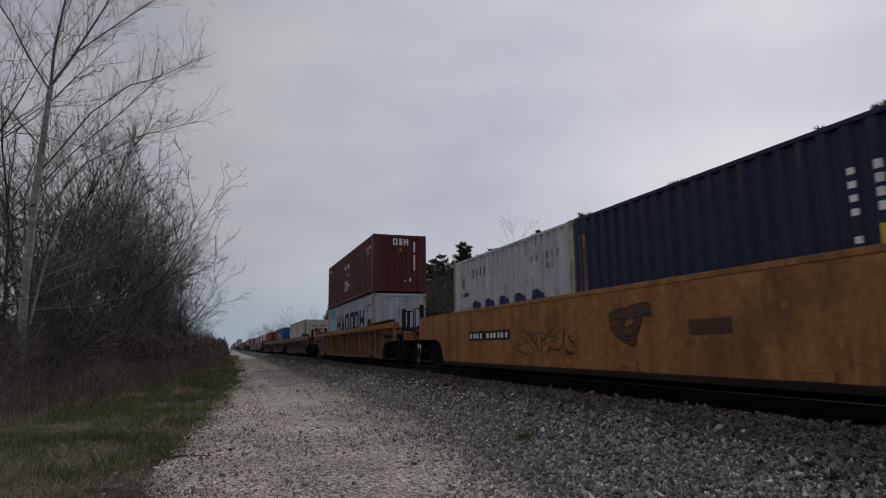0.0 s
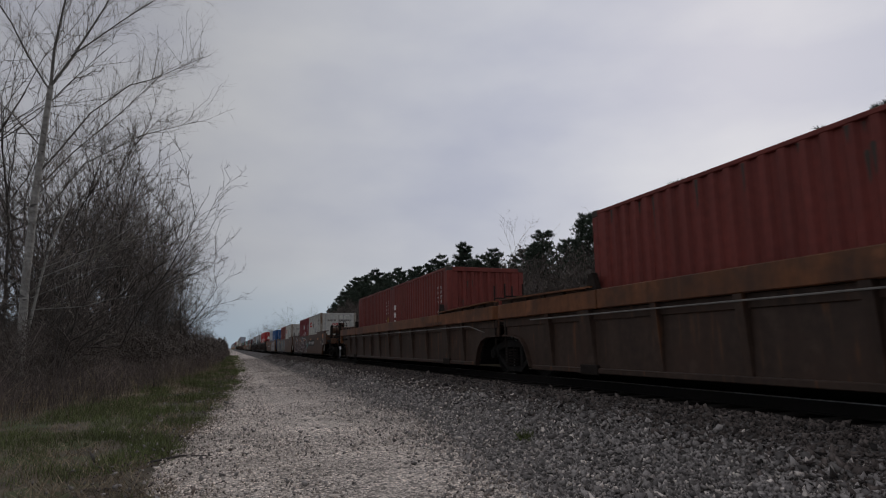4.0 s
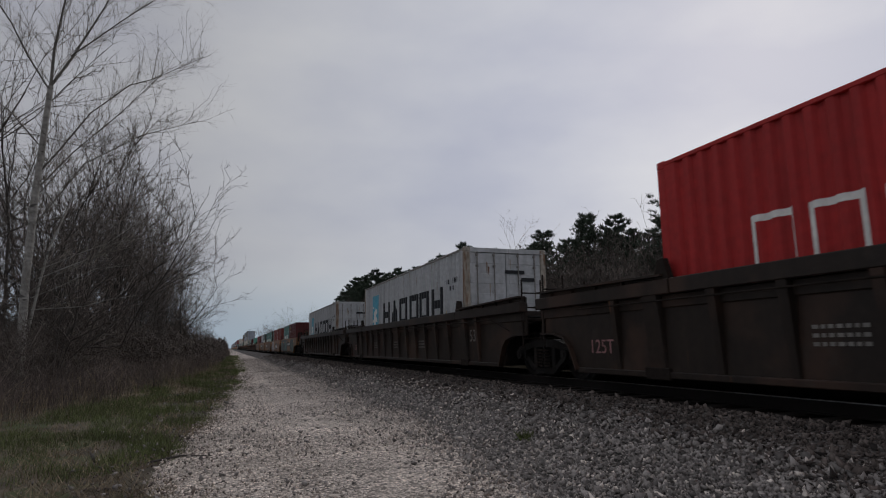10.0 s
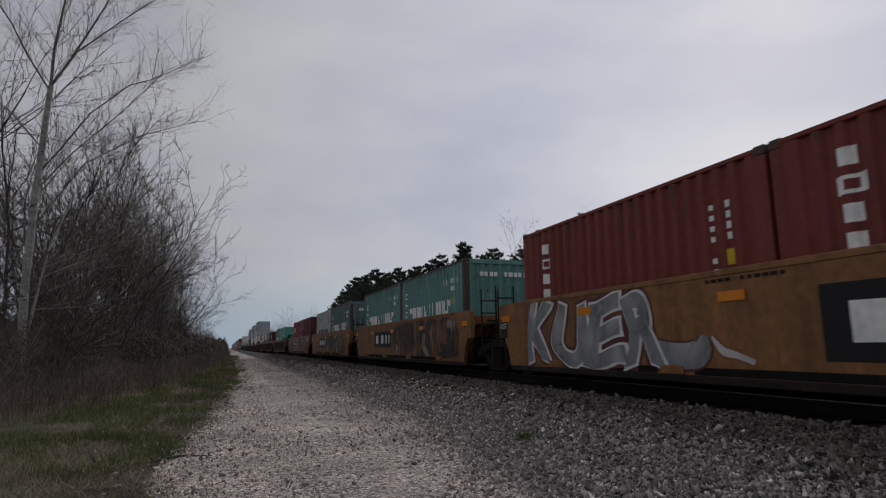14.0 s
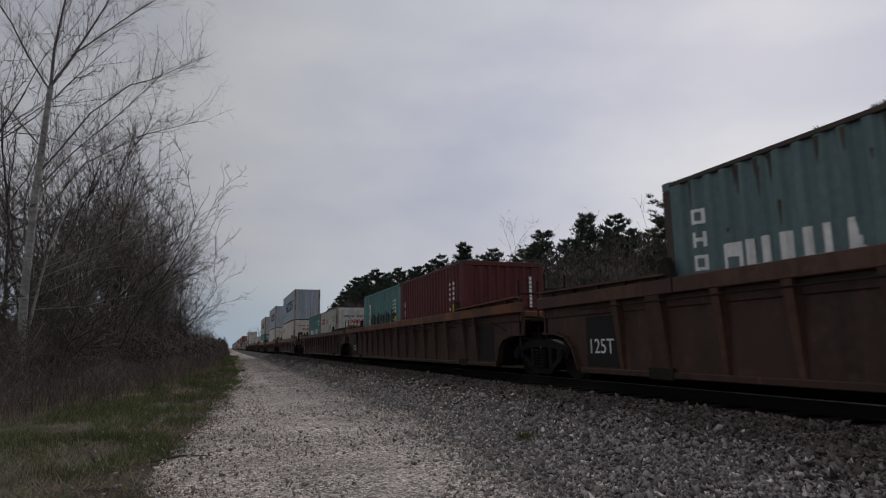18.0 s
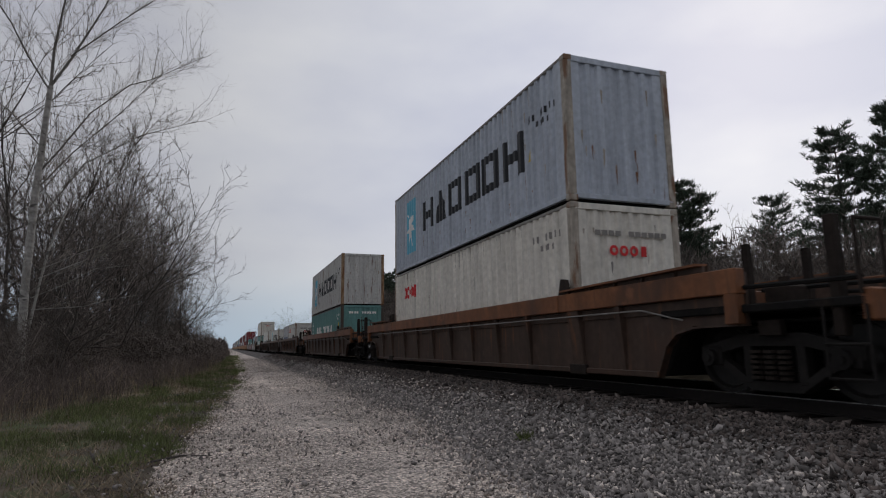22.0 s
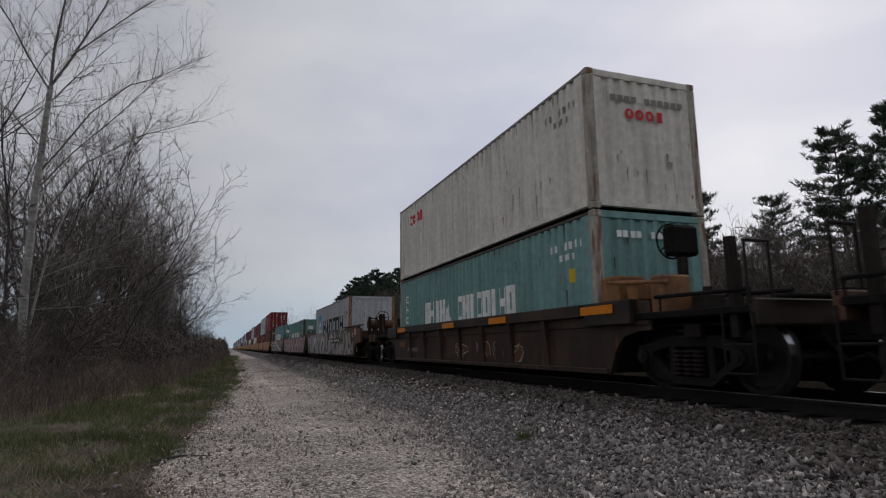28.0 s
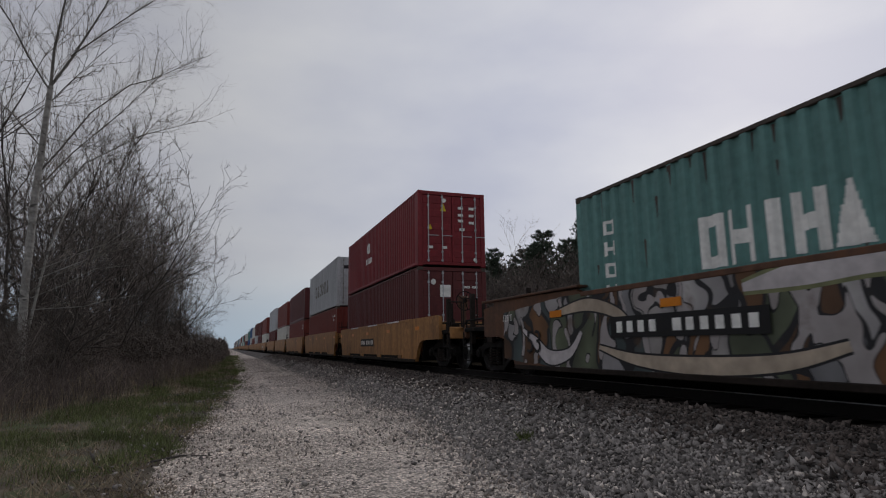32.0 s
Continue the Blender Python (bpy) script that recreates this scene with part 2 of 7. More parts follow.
for _key, _c in (("g_white", (0.62, 0.61, 0.60)), ("g_pink", (0.50, 0.25, 0.25)), ("g_grey", (0.27, 0.27, 0.28)), ("g_teal", (0.10, 0.28, 0.24)),
                 ("g_black", (0.016, 0.016, 0.018)), ("g_olive", (0.19, 0.20, 0.10)), ("g_sand", (0.44, 0.36, 0.28)), ("g_maroon", (0.10, 0.03, 0.028)), ("g_lilac", (0.50, 0.46, 0.465)), ("g_slate", (0.10, 0.13, 0.13)), ("g_aqua", (0.16, 0.33, 0.38)), ("g_rose", (0.34, 0.175, 0.175)), ("g_rosy", (0.50, 0.28, 0.285))):
    M[_key] = mat("spray_paint_" + _key[2:], _c, rough=0.5, var=0.22, scale=1.5, fine=6.0, bump=0)


def spray(name, cells, line, width=0.05, scale=1.5, tilt=30.0, stretch=2.0, seed=0.0, body=None, body_at=0.5, warp=0.30):
    """Sprayed paint on a car's side: slanted bent shapes in flat colours with outlines and airbrushed edges, partly under one body colour."""
    m = bpy.data.materials.new("sprayed_" + name)
    m.use_nodes = True
    n, k = m.node_tree.nodes, m.node_tree.links
    b = n["Principled BSDF"]
    b.inputs["Roughness"].default_value, b.inputs["Specular IOR Level"].default_value = 0.55, 0.3
    co, mp, nz, sub, add = n.new("ShaderNodeTexCoord"), n.new("ShaderNodeMapping"), n.new("ShaderNodeTexNoise"), n.new("ShaderNodeVectorMath"), n.new("ShaderNodeVectorMath")
    k.new(co.outputs["Object"], nz.inputs["Vector"])
    nz.inputs["Scale"].default_value, nz.inputs["Detail"].default_value = 1.1, 1.5
    sub.operation, sub.inputs[1].default_value = "SUBTRACT", (0.5, 0.5, 0.5)
    k.new(nz.outputs["Color"], sub.inputs[0])
    add.operation = "MULTIPLY_ADD"
    add.inputs[1].default_value = (0.0, 4 * warp, 4 * warp)
    k.new(sub.outputs[0], add.inputs[0])
    k.new(co.outputs["Object"], add.inputs[2])
    mp.inputs["Rotation"].default_value = (radians(tilt), 0, 0)
    mp.inputs["Scale"].default_value = (0.0, stretch, 1.0)
    mp.inputs["Location"].default_value = (seed, seed * 1.7, seed * 2.3)
    k.new(add.outputs[0], mp.inputs["Vector"])

    def ramp(fac, stops, mode="CONSTANT"):
        r = n.new("ShaderNodeValToRGB")
        r.color_ramp.interpolation = mode
        while len(r.color_ramp.elements) < len(stops):
            r.color_ramp.elements.new(0.5)
        for e, (p, c) in zip(r.color_ramp.elements, stops):
            e.position, e.color = p, (*c, 1)
        k.new(fac, r.inputs["Fac"])
        return r.outputs["Color"]

    def mix(f, x, y, mode="MIX"):
        o = n.new("ShaderNodeMix")
        o.data_type, o.blend_type = "RGBA", mode
        for slot, v in (("Factor", f), ("A", x), ("B", y)):
            if isinstance(v, (float, tuple)):
                o.inputs[slot].default_value = v if isinstance(v, float) else (*v, 1)
            else:
                k.new(v, o.inputs[slot])
        return o.outputs["Result"]

    v1, v2, pick = n.new("ShaderNodeTexVoronoi"), n.new("ShaderNodeTexVoronoi"), n.new("ShaderNodeSeparateColor")
    v2.feature = "DISTANCE_TO_EDGE"
    for v in (v1, v2):
        v.inputs["Scale"].default_value = scale
        k.new(mp.outputs[0], v.inputs["Vector"])
    k.new(v1.outputs["Color"], pick.inputs[0])
    one, no = (1.0, 1.0, 1.0), (0.0, 0.0, 0.0)
    c = ramp(pick.outputs[0], [(i / len(cells), q) for i, q in enumerate(cells)])
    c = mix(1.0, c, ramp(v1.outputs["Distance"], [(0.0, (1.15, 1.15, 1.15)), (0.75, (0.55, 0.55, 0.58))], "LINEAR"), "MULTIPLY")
    c = mix(ramp(v2.outputs["Distance"], [(0.0, one), (width, no)]), c, line)
    if body:
        n2 = n.new("ShaderNodeTexNoise")
        n2.inputs["Scale"].default_value, n2.inputs["Detail"].default_value = 1.5, 0.6
        k.new(mp.outputs[0], n2.inputs["Vector"])
        edge = ramp(n2.outputs["Fac"], [(0.0, no), (body_at, one)])
        rim = ramp(n2.outputs["Fac"], [(0.0, no), (body_at - 0.018, one), (body_at, no)])
        c = mix(edge, c, body)
        c = mix(rim, c, line)
    n3 = n.new("ShaderNodeTexNoise")
    n3.inputs["Scale"].default_value, n3.inputs["Detail"].default_value = 2.2, 6.0
    k.new(co.outputs["Object"], n3.inputs["Vector"])
    c = mix(1.0, c, ramp(n3.outputs["Fac"], [(0.3, (0.72, 0.70, 0.68)), (0.7, (1.08, 1.08, 1.08))], "LINEAR"), "MULTIPLY")
    c = mix(ramp(n3.outputs["Fac"], [(0.60, no), (0.72, (0.7, 0.7, 0.7))], "LINEAR"), c, (0.09, 0.05, 0.03))
    k.new(c, b.inputs["Base Color"])
    return m


INKY, ASH, CHALK, SLATE = (0.02, 0.02, 0.023), (0.26, 0.26, 0.27), (0.52, 0.50, 0.49), (0.09, 0.12, 0.12)
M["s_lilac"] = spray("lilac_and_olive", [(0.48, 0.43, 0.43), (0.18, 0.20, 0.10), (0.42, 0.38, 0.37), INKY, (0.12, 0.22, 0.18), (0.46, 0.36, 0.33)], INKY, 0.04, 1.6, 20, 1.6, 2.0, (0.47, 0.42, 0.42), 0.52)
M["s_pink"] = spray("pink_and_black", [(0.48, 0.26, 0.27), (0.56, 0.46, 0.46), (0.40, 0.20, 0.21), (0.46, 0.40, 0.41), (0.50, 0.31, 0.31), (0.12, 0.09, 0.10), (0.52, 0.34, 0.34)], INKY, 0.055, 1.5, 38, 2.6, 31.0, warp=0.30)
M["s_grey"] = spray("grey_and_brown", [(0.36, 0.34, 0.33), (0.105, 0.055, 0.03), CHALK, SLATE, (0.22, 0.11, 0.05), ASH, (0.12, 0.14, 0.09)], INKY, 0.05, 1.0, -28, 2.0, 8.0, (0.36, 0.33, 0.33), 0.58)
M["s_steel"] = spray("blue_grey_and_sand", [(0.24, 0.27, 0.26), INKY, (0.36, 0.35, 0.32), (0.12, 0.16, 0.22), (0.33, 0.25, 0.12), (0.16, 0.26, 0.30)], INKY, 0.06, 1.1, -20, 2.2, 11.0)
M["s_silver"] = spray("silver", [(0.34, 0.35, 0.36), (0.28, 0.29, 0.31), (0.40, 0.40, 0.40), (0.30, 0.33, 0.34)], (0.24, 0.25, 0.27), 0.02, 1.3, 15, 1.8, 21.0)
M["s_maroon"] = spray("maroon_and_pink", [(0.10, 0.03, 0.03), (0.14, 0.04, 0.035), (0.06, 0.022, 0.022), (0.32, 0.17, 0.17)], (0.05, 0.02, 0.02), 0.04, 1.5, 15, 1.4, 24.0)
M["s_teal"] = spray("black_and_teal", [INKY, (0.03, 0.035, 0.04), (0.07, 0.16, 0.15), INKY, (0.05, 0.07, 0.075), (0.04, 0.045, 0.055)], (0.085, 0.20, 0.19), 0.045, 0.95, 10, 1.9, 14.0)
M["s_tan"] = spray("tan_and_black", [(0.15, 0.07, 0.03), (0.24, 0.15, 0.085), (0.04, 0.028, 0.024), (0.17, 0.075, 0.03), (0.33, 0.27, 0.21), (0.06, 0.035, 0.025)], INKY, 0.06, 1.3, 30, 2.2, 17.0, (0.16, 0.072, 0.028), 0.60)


# ---- mesh helpers ----
class Build:
    """Collects verts and faces of one mesh."""

    def __init__(self):
        self.v, self.f = [], []

    def add(self, vs, fs):
        o = len(self.v)
        self.v += [tuple(p) for p in vs]
        self.f += [tuple(i + o for i in f) for f in fs]
        return self

    def box(self, x0, x1, y0, y1, z0, z1, c=0.0):
        if c <= 0:
            return self.add([(x0, y0, z0), (x1, y0, z0), (x1, y1, z0), (x0, y1, z0), (x0, y0, z1), (x1, y0, z1), (x1, y1, z1), (x0, y1, z1)],
                            [(0, 3, 2, 1), (4, 5, 6, 7), (0, 1, 5, 4), (1, 2, 6, 5), (2, 3, 7, 6), (3, 0, 4, 7)])
        bm = bmesh.new()
        for x, sx in ((x0, 1), (x1, -1)):
            for y, sy in ((y0, 1), (y1, -1)):
                for z, sz in ((z0, 1), (z1, -1)):
                    bm.verts.new((x, y + sy * c, z + sz * c))
                    bm.verts.new((x + sx * c, y, z + sz * c))
                    bm.verts.new((x + sx * c, y + sy * c, z))
        r = bmesh.ops.convex_hull(bm, input=bm.verts)
        bm.verts.ensure_lookup_table()
        self.add([v.co for v in bm.verts], [[v.index for v in f.verts] for f in bm.faces])
        bm.free()
        return self

    def prism(self, pts, x0, x1):
        """Extrudes an outline given in (y, z), anticlockwise, along x."""
        n = len(pts)
        return self.add([(x0, y, z) for y, z in pts] + [(x1, y, z) for y, z in pts],
                        [tuple(range(n))[::-1], tuple(range(n, 2 * n))] + [(i, (i + 1) % n, n + (i + 1) % n, n + i) for i in range(n)])

    def tube(self, p, q, r, r2=None, n=8):
        p, q = Vector(p), Vector(q)
        r2 = r if r2 is None else r2
        d = (q - p).normalized()
        a = d.orthogonal().normalized()
        b = d.cross(a)
        ring = [a * math.cos(6.28319 * i / n) + b * math.sin(6.28319 * i / n) for i in range(n)]
        return self.add([p + w * r for w in ring] + [q + w * r2 for w in ring],
                        [tuple(range(n))[::-1], tuple(range(n, 2 * n))] + [(i, (i + 1) % n, n + (i + 1) % n, n + i) for i in range(n)])

    def lathe(self, prof, n=24):
        """Turns an outline of (x, radius) round the x axis."""
        k = len(prof)
        vs = [(x, r * math.cos(6.28319 * j / n), r * math.sin(6.28319 * j / n)) for j in range(n) for x, r in prof]
        fs = [(j * k + i, j * k + i + 1, ((j + 1) % n) * k + i + 1, ((j + 1) % n) * k + i) for j in range(n) for i in range(k - 1)]
        return self.add(vs, fs)

    def mesh(self, name):
        me = bpy.data.meshes.new(name)
        me.from_pydata(self.v, [], self.f)
        me.update()
        return me


def mesh_np(name, verts, faces):
    """A mesh from arrays: verts (n, 3), faces (m, k) with k corners each."""
    verts, faces = np.asarray(verts, np.float32), np.asarray(faces, np.int32)
    me = bpy.data.meshes.new(name)
    m, k = faces.shape
    me.vertices.add(len(verts))
    me.vertices.foreach_set("co", verts.ravel())
    me.loops.add(m * k)
    me.loops.foreach_set("vertex_index", faces.ravel())
    me.polygons.add(m)
    me.polygons.foreach_set("loop_start", np.arange(m, dtype=np.int32) * k)
    me.update(calc_edges=True)
    return me


def part(name, me, material, parent, label="", at=None):
    """Links a mesh (or what a Build holds) as one object under a thing or part. The material sits on the object, so that meshes are shared."""
    if isinstance(me, Build):
        me = me.mesh(name)
    ob = new(name, me)
    if not me.materials:
        me.materials.append(None)
    ob.material_slots[0].link = "OBJECT"
    ob.material_slots[0].material = M[material] if isinstance(material, str) else material
    ob.parent = parent
    if at is not None:
        ob.matrix_parent_inverse = Matrix.Translation(at)
    if label:
        ob["label"] = label
    return ob


def thing(name, label, category, group="", kind=""):
    ob = new(name)
    ob.empty_display_size = 0.3
    return tagged(ob, label, category, group, kind)


def solid(name, me, material, label, category, group="", kind=""):
    ob = part(name, me, material, None)
    return tagged(ob, label, category, group, kind)


CACHE = {}


def shared(key, make):
    if key not in CACHE:
        CACHE[key] = make()
    return CACHE[key]


def tubes_np(p0, p1, r0, r1, n):
    """Many tapered tubes at once: verts and quads."""
    p0, p1 = np.asarray(p0, float), np.asarray(p1, float)
    r0, r1 = np.asarray(r0, float), np.asarray(r1, float)
    d = p1 - p0
    d /= np.linalg.norm(d, axis=1, keepdims=True) + 1e-9
    ref = np.where(np.abs(d[:, 2:3]) > 0.9, [[1.0, 0, 0]], [[0, 0, 1.0]])
    a = np.cross(d, ref)
    a /= np.linalg.norm(a, axis=1, keepdims=True) + 1e-9
    b = np.cross(d, a)
    th = np.arange(n) * 2 * np.pi / n
    ring = a[:, None, :] * np.cos(th)[None, :, None] + b[:, None, :] * np.sin(th)[None, :, None]
    v = np.stack([p0[:, None, :] + ring * r0[:, None, None], p1[:, None, :] + ring * r1[:, None, None]], 1)
    i = np.arange(n)
    j = (i + 1) % n
    q = np.stack([i, j, n + j, n + i], 1)
    f = (np.arange(len(p0)) * 2 * n)[:, None, None] + q[None]
    return v.reshape(-1, 3), f.reshape(-1, 4)


# ---- ground, road, ballast and track ----
def along(pairs, y):
    """Straight interpolation in (y, value) pairs."""
    for (ya, a), (yb, b_) in zip(pairs, pairs[1:]):
        if y <= yb:
            return a + (b_ - a) * max(0.0, (y - ya) / (yb - ya))
    return pairs[-1][1]


def ragged(y, k=0.0):
    return 0.26 * noise.noise((0.3 + k, y * 0.4, 8.0)) + 0.10 * noise.noise((0.7 + k, y * 0.9, 2.0))


def verge(y):
    """Where the grass meets the gravel track."""
    return along([(4, -0.45), (8.5, -0.38), (11, -0.2), (15.5, 0.0), (22, 0.42), (36, 1.1), (170, 2.2), (900, 2.6)], y) + ragged(y, 4.0)


def foot(y):
    """How far the foot of the ballast draws back from the track."""
    return along([(4, 0.0), (6, 0.2), (7, 0.3), (10, 0.72), (15, 1.0), (30, 1.08)], y) + ragged(y)


def weed_line(y):
    """The front of the tall dead weeds."""
    return along([(4, -4.4), (13, -4.0), (15, -3.2), (18, -2.75), (22, -2.1), (36, -1.2), (51, -0.6), (100, 0.3), (330, 0.8)], y)


def strip(name, prof, y0, y1, steps, material, label, category, wob=0.0):
    """A sheet along the track with a cross-section of (x, z)."""
    ys = ([-640.0, -200.0] if y0 < -20 else []) + [y0, -3.0] + [0.35 * i for i in range(2, 135)] + [47 + (y1 - 47) * (i / steps) ** 2.2 for i in range(1, steps + 1)]
    steps = len(ys) - 1
    b = Build()
    n = len(prof)
    for y in ys:
        for i, (x, z) in enumerate(prof):
            w = noise.noise((x * 0.7, y * 0.45, 3.1)) * wob
            if name == "ballast_bed" and i < 4:
                x += foot(y) * (1.0, 0.8, 0.4, 0.0)[i]
            if name == "road" and i < 3:
                x += (verge(y) + 0.41) * (1.0, 1.0, 0.5)[i]
            b.v.append((x + (w * 2 if 0 < i < n - 1 or wob else 0), y, z + (w * 0.16 if 0 < i < n - 1 else 0)))
    for j in range(steps):
        for i in range(n - 1):
            b.f.append((j * n + i, j * n + i + 1, (j + 1) * n + i + 1, (j + 1) * n + i))
    return solid(name, b, material, label, category, kind="structure")


b = Build()
xs = [-2500, -300, -60, -20, -8, -5, -3.4, -2, -0.6, 1, 4, 8, 12, 18, 30, 60, 300, 2500]
ys = [-900, -40, -5, 0, 3, 6, 10, 15, 22, 30, 45, 70, 110, 200, 400, 900, 4000]
for y in ys:
    for x in xs:
        b.v.append((x, y, -0.03 - (0.06 if -0.8 < x < 12.5 else 0)))
for j in range(len(ys) - 1):
    for i in range(len(xs) - 1):
        b.f.append((j * len(xs) + i, j * len(xs) + i + 1, (j + 1) * len(xs) + i + 1, (j + 1) * len(xs) + i))
solid("ground", b, "earth", "rough brown and green grass ground beside the railway", "ground", kind="structure")

ROAD = [(-0.66, -0.11), (-0.45, -0.03), (0.0, 0.01), (0.6, 0.0), (1.3, 0.02), (2.0, 0.005), (2.7, 0.01), (3.85, -0.03)]
strip("road", ROAD, -30, 900, 60, "road", "pale tan gravel track with small loose stones", "road", 0.10)
BED = [(2.35, -0.05), (2.75, 0.035), (3.4, 0.17), (4.1, 0.31), (4.7, 0.43), (5.1, 0.48), (5.45, 0.46)]
INNER = [(5.45, 0.46), (5.8, 0.43), (6.2, 0.41), (7.04, 0.40), (7.9, 0.41), (8.5, 0.45), (8.7, 0.46)]
OUTER = [(8.7, 0.46), (9.4, 0.45), (10.2, 0.34), (11.0, 0.30)]
BANK = [(11.0, 0.30), (12.0, 0.62), (13.5, 0.80), (15.5, 0.62), (18.0, 0.15), (20.0, -0.06)]
strip("ballast_bed", BED, -30, 1600, 80, "ballast", "grey crushed stone ballast shoulder beside the rails", "ballast", 0.05)
# the dark colour of both strips paints in shade under and behind the train
strip("ballast_cribs", INNER, -30, 1600, 110, "oily", "oil-stained ballast between the sleepers, with train shade painted in", "ballast", 0.0)
strip("ballast_far_shoulder", OUTER, -30, 1600, 110, "oily", "ballast shoulder beyond the rails, blackened to paint in train shade", "ballast", 0.0)

# added bank: hides the lit ground otherwise seen beneath the cars
strip("bank", BANK, -30, 1600, 90, "bankearth", "low brown bank added beyond the rails to darken the view under the cars", "bank", 0.0)

track = thing("track", "rusty steel rails on dark wooden sleepers in ballast", "railway track", kind="structure")
for sx in (-0.7525, 0.7525):
    x = TRACK_X + sx
    b = Build()
    b.prism([(-640, 0), (1600, 0), (1600, 0.016), (-640, 0.016)], x - 0.075, x + 0.075)
    b.prism([(-640, 0.016), (1600, 0.016), (1600, 0.115), (-640, 0.115)], x - 0.01, x + 0.01)
    b.prism([(-640, 0.115), (1600, 0.115), (1600, 0.148), (-640, 0.148)], x - 0.036, x + 0.036)
    for i, p in enumerate(b.v):
        b.v[i] = (p[0], p[1], p[2] + RAIL_Z - 0.155)
    rail = part("rail", b, "steel_rail", track)
    b = Build().box(x - 0.034, x + 0.034, -640, 1600, RAIL_Z - 0.006, RAIL_Z, 0)
    part("rail_head", b, "rail_head", rail, "polished steel running surface")
tie_mesh = Build().box(-1.3, 1.3, -0.115, 0.115, -0.09, 0.09, 0.012).mesh("tie")
far_ties = Build()
for i in range(420):
    y = -6 + i * 0.53
    if i < 130:
        part("tie", tie_mesh, "tie", track, at=(TRACK_X, y, RAIL_Z - 0.245))
    else:
        far_ties.box(TRACK_X - 1.3, TRACK_X + 1.3, y - 0.115, y + 0.115, RAIL_Z - 0.335, RAIL_Z - 0.155)
tagged(part("far_ties", far_ties, "tie", track), kind="stuff")


# ---- railway cars: local origin on the rail head in the middle of the well; y along the track ----
ZB, ZT = 0.17, 1.52          # bottom and top of a well's side
OUT = 1.42                   # half the width over the sides


def wheelset_mesh():
    b = Build()
    for s in (-1, 1):
        prof = [(0.685, 0.10), (0.69, 0.16), (0.70, 0.38), (0.685, 0.42), (0.685, 0.505), (0.715, 0.50), (0.722, 0.475), (0.82, 0.462), (0.822, 0.40), (0.775, 0.37), (0.765, 0.17), (0.82, 0.13), (0.82, 0.07)]
        b.lathe([(s * x, r) for x, r in prof], 22)
    b.lathe([(-1.08, 0.0), (-1.08, 0.075), (-0.6, 0.085), (0, 0.08), (0.6, 0.085), (1.08, 0.075), (1.08, 0.0)], 12)
    me = b.mesh("wheelset")
    me.materials.append(None)
    me.materials.append(M["rail_head"])
    for p in me.polygons:
        if math.hypot(p.center.y, p.center.z) > 0.455 and abs(p.center.x) > 0.72:
            p.material_index = 1
    return me


def side_frame_mesh():
    b = Build()
    arch = [(-1.08, 0.60), (-0.80, 0.66), (-0.42, 0.75), (0.42, 0.75), (0.80, 0.66), (1.08, 0.60)]
    for (ya, za), (yb, zb) in zip(arch, arch[1:]):
        b.prism([(ya, za - 0.15), (yb, zb - 0.15), (yb, zb), (ya, za)], -0.075, 0.075)
    low = [(-0.98, 0.50), (-0.62, 0.32), (-0.34, 0.13), (0.34, 0.13), (0.62, 0.32), (0.98, 0.50)]
    for (ya, za), (yb, zb) in zip(low, low[1:]):
        b.prism([(ya, za - 0.05), (yb, zb - 0.05), (yb, zb + 0.06), (ya, za + 0.06)], -0.06, 0.06)
    for s in (-1, 1):
        b.box(-0.07, 0.07, s * 0.36 - 0.06, s * 0.36 + 0.06, 0.16, 0.66, 0.015)
        b.box(-0.10, 0.09, s * 0.89 - 0.15, s * 0.89 + 0.15, 0.36, 0.60, 0.02)
        b.tube((-0.17, s * 0.89, 0.46), (-0.05, s * 0.89, 0.46), 0.105, n=14)
        b.tube((-0.19, s * 0.89, 0.46), (-0.17, s * 0.89, 0.46), 0.05, n=8)
    return b.mesh("side_frame")


def spring_mesh():
    b = Build()
    for y in (-0.19, 0.0, 0.19):
        for z in (0.22, 0.28, 0.34, 0.40, 0.46, 0.52):
            b.tube((-0.10, y, z), (-0.10, y, z + 0.035), 0.075, n=8)
    return b.mesh("spring_nest")


def truck(parent, y):
    # bolster box is deepened into an added black backing that stops light between springs
    bo = shared("bolster", lambda: Build().box(-0.90, 0.90, -0.31, 0.31, 0.15, 0.66, 0.03).box(-0.32, 0.32, -0.32, 0.32, 0.6, 0.72, 0.02).mesh("truck"))
    t = part("truck", bo, "black", parent, "black cast steel four-wheel truck", (0, y, 0))
    for s in (-1, 1):
        f = part("side_frame", shared("side_frame", side_frame_mesh), "cast", t)
        f.matrix_parent_inverse = pose(s * 1.0, 0, 0, 0, 0, 0 if s < 0 else 180)
        sp = tagged(part("spring_nest", shared("springs", spring_mesh), "grime", t), kind="stuff")
        sp.matrix_parent_inverse = pose(s * 1.0, 0, 0, 0, 0, 0 if s < 0 else 180)
        part("wheelset", shared("wheelset", wheelset_mesh), "wheel", t, "steel wheels with polished treads", (0, s * 0.89, 0.462))
    return t


def brake_wheel_mesh():
    b = Build()
    n = 20
    for i in range(n):
        a, c = 6.28319 * i / n, 6.28319 * (i + 1) / n
        b.tube((0.28 * math.cos(a), 0, 0.28 * math.sin(a)), (0.28 * math.cos(c), 0, 0.28 * math.sin(c)), 0.016, n=6)
    for i in range(5):
        a = 6.28319 * i / 5
        b.tube((0, 0, 0), (0.28 * math.cos(a), 0, 0.28 * math.sin(a)), 0.013, n=6)
    b.tube((0, -0.05, 0), (0, 0.08, 0), 0.05, n=10)
    return b.mesh("brake_wheel")


